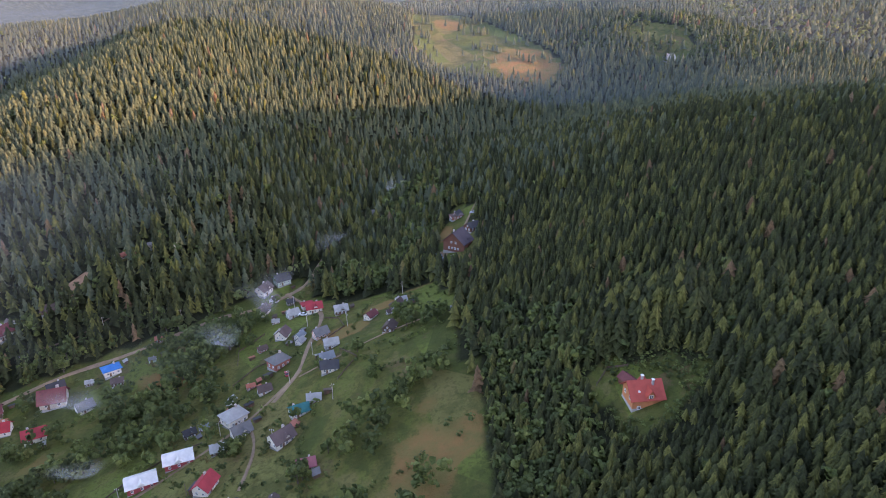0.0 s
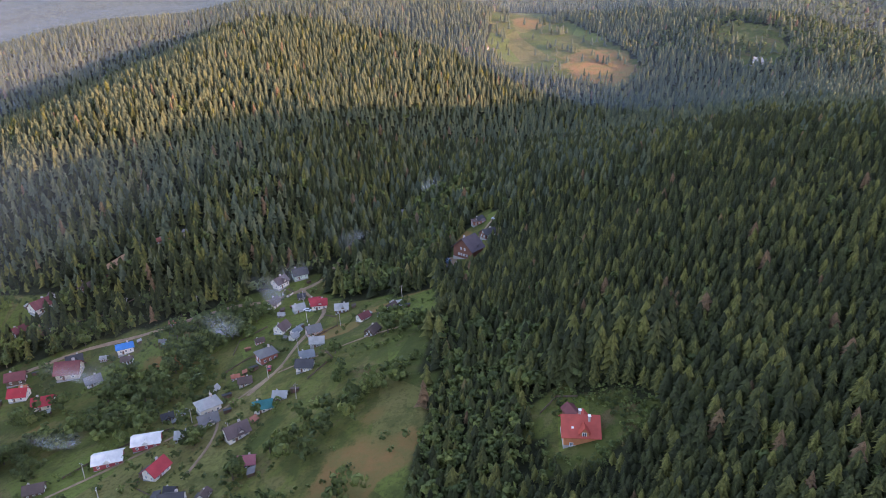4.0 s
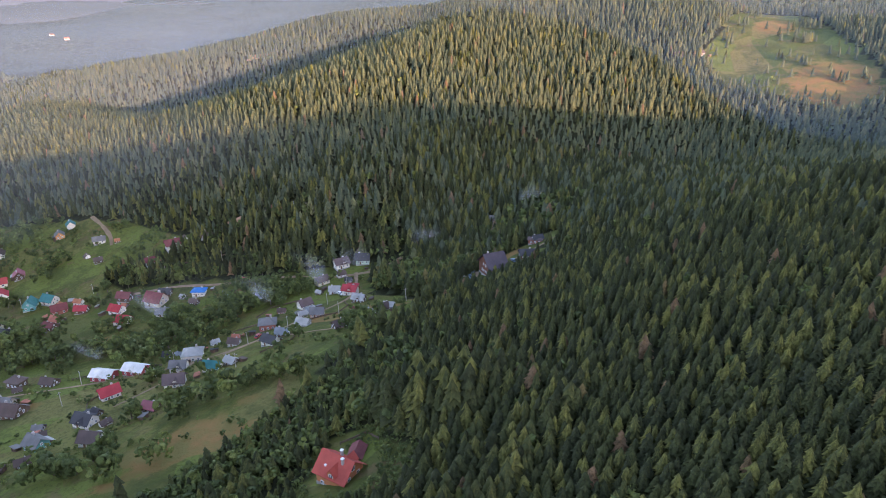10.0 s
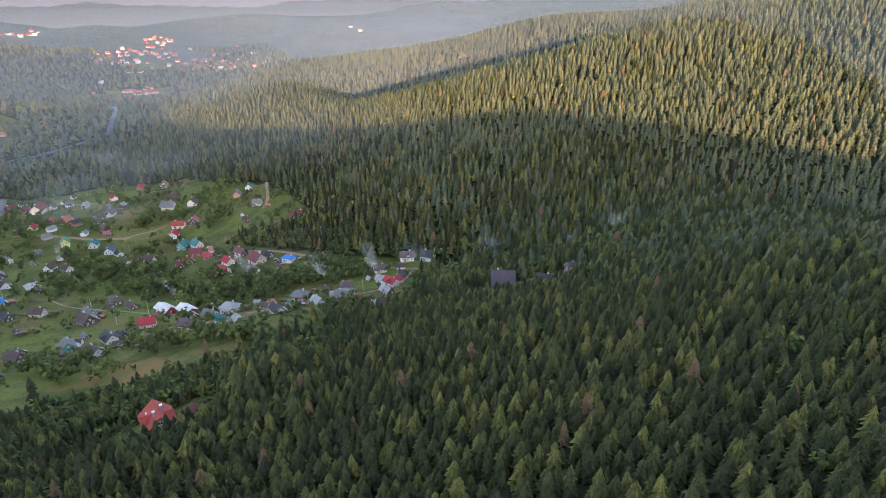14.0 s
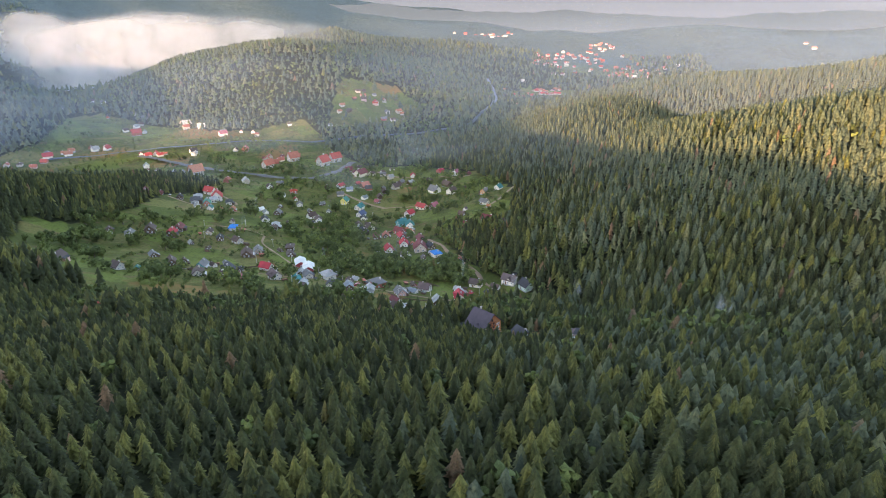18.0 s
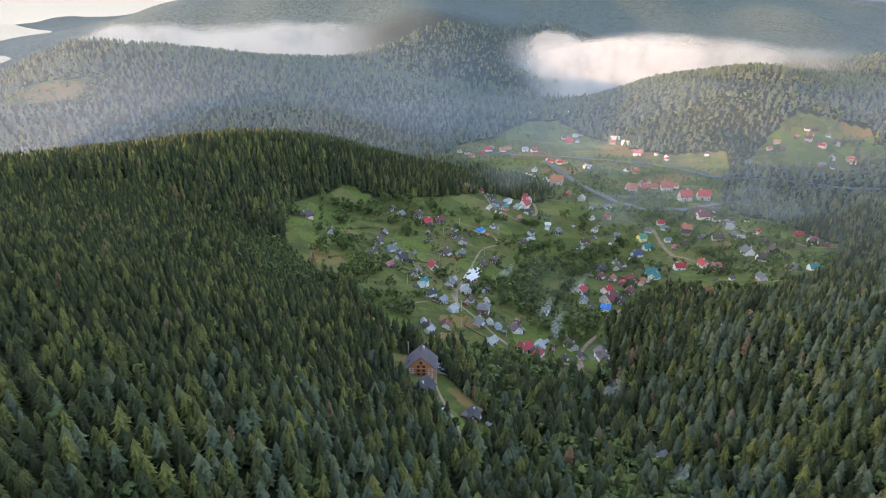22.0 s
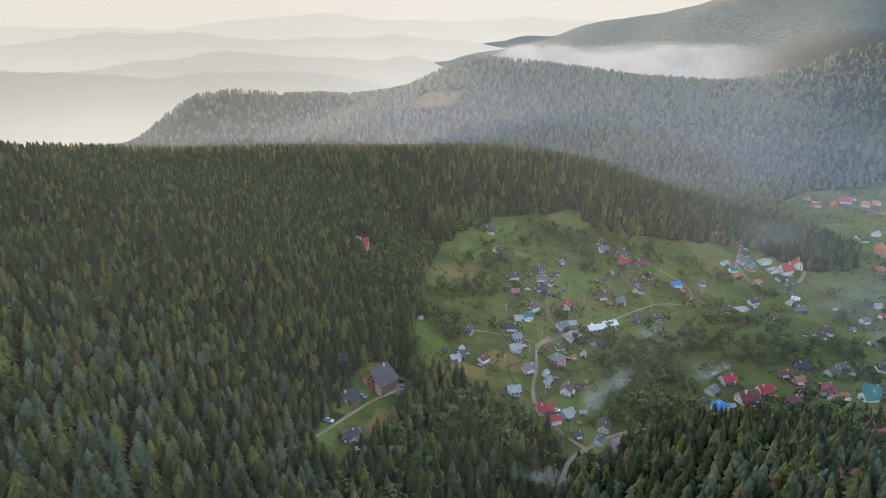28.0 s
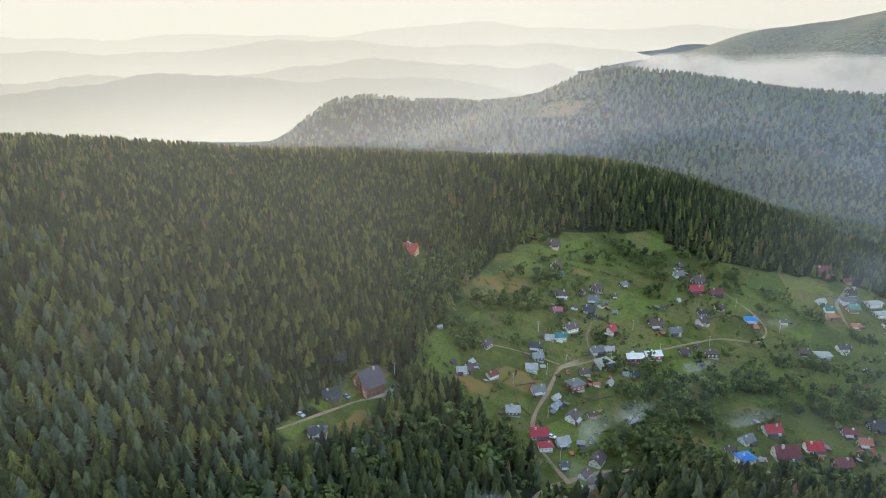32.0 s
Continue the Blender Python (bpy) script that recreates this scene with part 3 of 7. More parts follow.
def broad_share(x, y):
    """How many of the trees there are broadleaved."""
    share = np.full(len(x), 0.025)
    for poly in LEAFY:
        share[inside(poly, x, y)] = 0.52
    share[inside([(-830, -450), (-450, -450), (-450, 96), (-830, 96)], x, y)] = 0.4
    share[(y < -358) & (x < -160)] = 0.3
    share[inside([(155, -417), (118, -495), (36, -477), (71, -410)], x, y)] = 0.9
    return share


def stand_size(y):
    """Older, larger trees towards the north of the eastern slope."""
    return np.clip(0.74 + (y - 130) / 260, 0.72, 1.2)


def plant(name, x, y, shapes, leafy, tall=(6.4, 11.2), wide=1.0, grown=False):
    quiet = inside(OPEN["saddle"], x, y)
    clump = rng.uniform(0, 1, len(x)) < np.where(inside(OPEN["south_glade"], x, y), 0.4, 0.06) + 0.4 * (np.sin(x / 9 + 2 * np.sin(y / 11)) * np.sin(y / 12 + x / 23) > np.where(quiet, 0.72, 0.25))
    loose = inside(OPEN["saddle"], x, y) | inside(OPEN["far_farm"], x, y) | inside(OPEN["south_glade"], x, y) | inside(OPEN["round_hill_farms"], x, y)
    keep = (~open_land(x, y) | (loose & clump)) & ~near_track(x, y)
    x, y = x[keep], y[keep]
    if grown:
        size = stand_size(y) * np.where(x < 0, 1.1, 1.0)
    else:
        size = 1.0
    stand = size * (0.85 + 0.2 * np.sin(x / 45 + np.sin(y / 34)) * np.sin(y / 43))
    stand *= np.where(np.hypot(x - 13, y - 214) < 13, 0.75, 1.0) * np.where((np.hypot(x - 41, y - 103) < 14) & (y < 108), 0.6, 1.0)
    stand *= np.where((x > 33) & (x < 72) & (y > 111) & (y < 132) | (x > 48) & (x < 72) & (y > 96) & (y < 132), 1.45, 1.0) * np.where((x > 26) & (x < 56) & (y > 121) & (y < 138), 1.5, 1.0)
    broad = rng.uniform(0, 1, len(x)) < broad_share(x, y)
    h = rng.uniform(*tall, len(x)) * stand
    # northern and western spruces, and most far ones, get haze-tinted needles
    haze_share = np.clip((y - 210 + np.maximum(0, -x - 40) * 0.35) / 140, 0, 0.3 if name == "near_woods" else 0.85) if name != "far_woods" else 0.7
    hazed = rng.uniform(0, 1, len(x)) < haze_share
    for b, needles in ((~broad & ~hazed, NEEDLES), (~broad & hazed, HAZED_NEEDLES)):
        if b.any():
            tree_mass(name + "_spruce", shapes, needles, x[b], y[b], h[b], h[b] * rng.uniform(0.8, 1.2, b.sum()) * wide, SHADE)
    b = broad
    if b.any():
        tree_mass(name + "_broadleaf", leafy, LEAVES, x[b], y[b], h[b] * 0.75, h[b] * (1.0 if name == "far_woods" else 0.8), "light-green broadleaved trees among the spruces")
    return len(x)


near_shapes = [spruce_shape(6, 6, s, spread=0.235) for s in range(9)]
mid_shapes = [spruce_shape(4, 3, 20 + s, spread=0.23) for s in range(6)]
far_shapes = [spruce_shape(2, 3, 40 + s, spread=0.235) for s in range(4)]
near_leafy = [leafy_shape(34, 60 + s, 5, 1.2) for s in range(4)]
mid_leafy = [leafy_shape(17, 70 + s, 5, 0.95) for s in range(4)]
far_leafy = [leafy_shape(9, 80 + s, 4, 1.3) for s in range(5)]

# the stand that the flight passes lowest over: each spruce is a thing of its own
PASSED = [(88, 246), (118, 240), (124, 262), (104, 280), (84, 272)]


def lone_spruces():
    trunk = bpy.data.meshes.new("trunk")
    bm = bmesh.new()
    bmesh.ops.create_cone(bm, cap_ends=True, segments=7, radius1=0.022, radius2=0.006, depth=0.9, matrix=Matrix.Translation((0, 0, 0.44)))
    bm.to_mesh(trunk)
    bm.free()
    trunk.materials.append(BARK)
    crowns = []
    for s in range(9):
        v, f, g = spruce_shape(11, 9, 200 + s, spread=0.235)
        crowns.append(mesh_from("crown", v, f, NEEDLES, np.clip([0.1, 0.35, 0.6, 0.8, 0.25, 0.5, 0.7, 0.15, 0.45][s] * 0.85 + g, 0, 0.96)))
    x, y = scatter(80, 128, 236, 284, 2.3)
    k = inside(PASSED, x, y)
    for i, (a, b) in enumerate(list(zip(x[k], y[k]))[:240]):
        tall = rng.uniform(5.2, 8.4)
        wide = tall * rng.uniform(1.0, 1.4)
        e = tagged(new("spruce"), "slender dark-green spruce in the dense forest", "tree", "spruces")
        e.matrix_world = pose(a, b, ground(a, b) - 0.15, rng.normal(0, 1.2), rng.normal(0, 1.2), rng.uniform(0, 360)) @ Matrix.Diagonal((wide, wide, tall, 1))
        mesh_part("trunk", trunk, BARK, e)
        mesh_part("crown", crowns[i * 5 % 9], NEEDLES, e)


lone_spruces()
px, py = [], []
for _y in range(-80, 425, 24):
    _sx, _sy = scatter(-195, 232, _y, _y + 24, 2.3 * stand_size(_y + 12))
    px.append(_sx)
    py.append(_sy)
px, py = np.concatenate(px), np.concatenate(py)
k = inside(NEAR_WOODS, px, py) & ~inside(PASSED, px, py)
plant("near_woods", px[k], py[k], near_shapes, near_leafy, (4.6, 7.7), 1.24, grown=True)
px, py = scatter(-525, 275, -115, 680, 3.35)
k = inside(MIDDLE, px, py) & ~inside(NEAR_WOODS, px, py) & ~inside(BEHIND_RIDGE, px, py)
plant("middle_woods", px[k], py[k], mid_shapes, mid_leafy, (6.2, 9.6), 1.2)
px, py = scatter(-1200, 560, -720, 880, 5.7)
k = ~inside(MIDDLE, px, py) & ~inside(NEAR_WOODS, px, py) & ~((px > 200) & (py > -60) & (py < 358)) & (px + py < 1120) & ~((px > 150) & (py > -330) & (py < 0)) & ~((px > 120) & (py > -200) & (py < -40))
k &= ~((px < -560) & (py > 420)) & ~((px < -800) & (py < -320)) & ~inside(BEHIND_RIDGE, px, py)
k &= (np.hypot(px + 150, py - 60) < 640) | (rng.uniform(0, 1, len(px)) < 0.45)
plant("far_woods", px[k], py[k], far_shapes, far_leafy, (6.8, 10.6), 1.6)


# ---- houses ----
ROOFS = {n: roof_sheet("roof_" + n, c) for n, c in {
    "brown": (0.105, 0.070, 0.056), "dark": (0.060, 0.056, 0.055), "grey": (0.17, 0.158, 0.145), "silver": (0.34, 0.325, 0.29), "blue_grey": (0.21, 0.225, 0.225),
    "mauve": (0.135, 0.090, 0.078), "maroon": (0.17, 0.050, 0.045), "crimson": (0.38, 0.042, 0.046), "red": (0.40, 0.06, 0.05), "rose": (0.36, 0.12, 0.13),
    "rust": (0.38, 0.13, 0.08), "orange": (0.42, 0.16, 0.08), "teal": (0.04, 0.17, 0.155), "green": (0.07, 0.21, 0.15), "blue": (0.03, 0.19, 0.48),
    "navy": (0.07, 0.09, 0.15), "cream": (0.62, 0.52, 0.36), "white": (0.70, 0.66, 0.59), "lodge": (0.085, 0.062, 0.066), "tomato": (0.42, 0.072, 0.045)}.items()}
WALLS = {n: plain("wall_" + n, c, 0.85, wear=0.14, scale=0.6) for n, c in {
    "white": (0.72, 0.65, 0.54), "cream": (0.72, 0.62, 0.44), "beige": (0.50, 0.42, 0.32), "pink": (0.58, 0.36, 0.30), "wood": (0.13, 0.085, 0.055),
    "brick": (0.34, 0.12, 0.085), "grey": (0.38, 0.38, 0.37), "teal": (0.12, 0.30, 0.27), "mint": (0.45, 0.55, 0.42), "orange": (0.55, 0.26, 0.12),
    "yellow": (0.70, 0.58, 0.16), "red_wall": (0.36, 0.07, 0.07), "log_orange": (0.50, 0.19, 0.075), "log_dark": (0.17, 0.072, 0.046), "stone": (0.36, 0.33, 0.29)}.items()}
FRAME = plain("white_frame", (0.74, 0.73, 0.70), 0.6, wear=0.1)
DOOR = plain("door_wood", (0.17, 0.09, 0.055), 0.7)
PLINTH = plain("plinth_concrete", (0.33, 0.32, 0.30), 0.9)
CHIMNEY = plain("chimney_render", (0.45, 0.38, 0.33), 0.9)
DECK = plain("deck_boards", (0.40, 0.31, 0.23), 0.8)


def glass_material():
    m, t, b = material("window_glass", 0.08, 0.0, 0.5)
    t.links.new(mix(t, ramp(t, noise_tex(t, 0.7, 2), 0.35, 0.65), (0.02, 0.025, 0.03), (0.06, 0.07, 0.08)), b.inputs["Base Color"])
    return m


GLASS = glass_material()
COLOUR_WORDS = {"blue_grey": "blue-grey", "red_wall": "red-painted", "log_orange": "orange log", "log_dark": "dark log", "wood": "weathered wooden", "brick": "brick-red",
                "white": "white plastered", "cream": "cream plastered", "beige": "beige plastered", "pink": "pinkish plastered", "grey": "grey rendered",
                "teal": "teal-painted", "mint": "mint-painted", "orange": "orange-painted", "yellow": "yellow-painted"}


def boxes(items):
    """A bmesh of boxes, each (x0, x1, y0, y1, z0, z1)."""
    bm = bmesh.new()
    for x0, x1, y0, y1, z0, z1 in items:
        v = [bm.verts.new((x, y, z)) for z in (z0, z1) for x, y in ((x0, y0), (x1, y0), (x1, y1), (x0, y1))]
        for f in ((3, 2, 1, 0), (4, 5, 6, 7), (0, 1, 5, 4), (1, 2, 6, 5), (2, 3, 7, 6), (3, 0, 4, 7)):
            bm.faces.new([v[i] for i in f])
    return bm


def prism(profile, x0, x1):
    """A (y, z) outline drawn out along x."""
    bm = bmesh.new()
    a = [bm.verts.new((x0, y, z)) for y, z in profile]
    b = [bm.verts.new((x1, y, z)) for y, z in profile]
    bm.faces.new(a[::-1])
    bm.faces.new(b)
    for i in range(len(a)):
        j = (i + 1) % len(a)
        bm.faces.new((a[i], a[j], b[j], b[i]))
    bmesh.ops.recalc_face_normals(bm, faces=bm.faces)
    return bm


def gable_roof(length, depth, eave, rise, over, thick):
    """Two pitched slabs that meet at the ridge."""
    s = rise / (depth / 2)
    y, z = depth / 2 + over, eave - over * s
    return prism([(-y, z), (0, eave + rise), (y, z), (y, z + thick), (0, eave + rise + thick * 1.2), (-y, z + thick)], -length / 2 - over, length / 2 + over)


def hip_roof(length, depth, eave, rise, over, thick):
    bm = bmesh.new()
    x, y, r = length / 2 + over, depth / 2 + over, max(0.1, length / 2 - depth / 2)
    low = [bm.verts.new((a, b, eave - 0.05)) for a, b in ((-x, -y), (x, -y), (x, y), (-x, y))]
    rim = [bm.verts.new((a, b, eave - 0.05 + thick)) for a, b in ((-x, -y), (x, -y), (x, y), (-x, y))]
    top = [bm.verts.new((-r, 0, eave + rise)), bm.verts.new((r, 0, eave + rise))]
    bm.faces.new(low[::-1])
    for i in range(4):
        bm.faces.new((low[i], low[(i + 1) % 4], rim[(i + 1) % 4], rim[i]))
    for f in ((rim[0], rim[1], top[1], top[0]), (rim[1], rim[2], top[1]), (rim[2], rim[3], top[0], top[1]), (rim[3], rim[0], top[0])):
        bm.faces.new(f)
    return bm


def window_on(house, x, y, z, w, h, side, wood=FRAME):
    """A framed window on a wall: side is the wall's outward way, +x, -x, +y or -y."""
    t, e = 0.05, min(0.09, w * 0.16)
    def turned(a0, a1, z0, z1, d0, d1):
        if side in ("+y", "-y"):
            s = 1 if side == "+y" else -1
            return (x + a0, x + a1, min(y + s * d0, y + s * d1), max(y + s * d0, y + s * d1), z + z0, z + z1)
        s = 1 if side == "+x" else -1
        return (min(x + s * d0, x + s * d1), max(x + s * d0, x + s * d1), y + a0, y + a1, z + z0, z + z1)
    bars = [turned(-w / 2, -w / 2 + e, 0, h, -0.02, t), turned(w / 2 - e, w / 2, 0, h, -0.02, t), turned(-w / 2 + e, w / 2 - e, 0, e, -0.02, t),
            turned(-w / 2 + e, w / 2 - e, h - e, h, -0.02, t), turned(-e / 3, e / 3, e, h - e, -0.02, t * 0.8)]
    f = part("window", boxes(bars), wood, house)
    part("pane", boxes([turned(-w / 2 + e, w / 2 - e, e, h - e, -0.01, 0.015)]), GLASS, f)


def base_of(x, y, yaw, length, depth):
    c, s = math.cos(radians(yaw)), math.sin(radians(yaw))
    zs = [ground(x + a * c - b * s, y + a * s + b * c) for a in (-length / 2, length / 2) for b in (-depth / 2, depth / 2)]
    return 0.6 * min(zs) + 0.4 * max(zs), max(zs) - min(zs)


def house(x, y, yaw, w, roof, wall, style="g", detail=2, name="house", group=""):
    """A village house with its ridge along its own x. style: g gable, h hip, f nearly flat, t three storeys."""
    w = min(w, 6.2 if style not in "tf" and x > -200 else 20) * (1.06 if x > -150 else 0.86)
    L, D = w, w * (0.78 if style != "f" else 0.6)
    seed = int(abs(x * 7 + y * 13)) % 97
    D *= 0.9 + 0.2 * (seed % 10) / 10
    eave = {"g": 0.42, "h": 0.48, "f": 0.36, "t": 0.52}[style] * w * (0.9 + 0.2 * (seed % 7) / 7)
    rise = {"g": 0.40, "h": 0.34, "f": 0.10, "t": 0.5}[style] * D * (0.95 + 0.25 * (seed % 5) / 5)
    z, drop = base_of(x, y, yaw, L, D)
    e = tagged(new(name), f"{COLOUR_WORDS.get(wall, wall)} {'three-storey guesthouse' if style == 't' else 'village house'} with a {COLOUR_WORDS.get(roof, roof).split()[0]} "
               f"{'hipped' if style == 'h' else 'low' if style == 'f' else 'gabled'} metal roof", "house", group)
    e.matrix_world = pose(x, y, z, 0, 0, yaw)
    if style in "gt":
        body = prism([(-D / 2, 0), (D / 2, 0), (D / 2, eave), (0, eave + rise), (-D / 2, eave)], -L / 2, L / 2)
    else:
        body = boxes([(-L / 2, L / 2, -D / 2, D / 2, 0, eave)])
    part("wall", body, WALLS[wall], e)
    part("plinth", boxes([(-L / 2 - 0.05, L / 2 + 0.05, -D / 2 - 0.05, D / 2 + 0.05, -drop - 0.8, 0.06 * w)]), PLINTH, e)
    over = 0.09 * w
    part("roof", hip_roof(L, D, eave, rise, over, 0.1) if style == "h" else gable_roof(L, D, eave, rise, over, 0.09), ROOFS[roof], e)
    if style != "f":
        cx, cy = L * (0.22 if seed % 2 else -0.25), D * 0.12
        part("chimney", boxes([(cx - 0.055 * w, cx + 0.055 * w, cy - 0.05 * w, cy + 0.05 * w, eave, eave + rise * 1.22)]), CHIMNEY, e)
    if not detail:
        return e
    if seed % 3 != 0 and style != "t":
        y0, y1, top = D / 2, D / 2 + 0.24 * w, eave * 0.92
        part("lean_to_wall", prism([(y0, -drop * 0.5), (y1, -drop * 0.5 - 0.3), (y1, top - 0.13 * w), (y0, top)], -L * (0.45 if seed % 2 else 0.1), L * (0.1 if seed % 2 else 0.45)), WALLS["wood" if seed % 5 else wall], e)
        part("lean_to_roof", prism([(y0 + 0.02, top), (y1 + 0.2, top - 0.15 * w), (y1 + 0.2, top - 0.15 * w + 0.08), (y0 + 0.02, top + 0.08)], -L * (0.5 if seed % 2 else 0.15), L * (0.15 if seed % 2 else 0.5)), ROOFS["dark" if seed % 4 else "silver"], e)
    if seed % 4 == 1 and style == "g":
        d = gable_roof(D * 0.62, w * 0.3, eave + 0.06 * w, 0.16 * w, 0.05 * w, 0.07)
        bmesh.ops.rotate(d, verts=d.verts, matrix=Matrix.Rotation(radians(90), 3, "Z"))
        bmesh.ops.translate(d, verts=d.verts, vec=(0.08 * L, -D * 0.26, 0))
        part("dormer_roof", d, ROOFS[roof], e)
        part("dormer_wall", boxes([(0.08 * L - 0.14 * w, 0.08 * L + 0.14 * w, -D * 0.52, -D * 0.1, eave - 0.1 * w, eave + 0.07 * w)]), WALLS[wall], e)
    wh, ww = 0.17 * w if style != "t" else 0.13 * w, 0.13 * w if style != "t" else 0.10 * w
    floors = {"g": [0.14], "h": [0.16], "f": [0.12], "t": [0.06, 0.21, 0.36]}[style]
    for f in floors:
        for a in ((-0.3, 0.02, 0.32) if detail > 1 or style == "t" else (-0.24, 0.26)):
            window_on(e, a * L, -D / 2, f * w, ww, wh, "-y")
            if detail > 1:
                window_on(e, a * L, D / 2, f * w, ww, wh, "+y")
        for a in (-0.22, 0.22):
            window_on(e, -L / 2, a * D, f * w, ww, wh, "-x")
            window_on(e, L / 2, a * D, f * w, ww, wh, "+x")
    if style == "g":
        window_on(e, L / 2, 0, eave * 0.98, ww, wh * 0.8, "+x")
        window_on(e, -L / 2, 0, eave * 0.98, ww, wh * 0.8, "-x")
    part("door", boxes([(-0.16 * L - 0.06 * w, -0.16 * L + 0.06 * w, -D / 2 - 0.05, -D / 2, 0.02, 0.27 * w)]), DOOR, e)
    return e


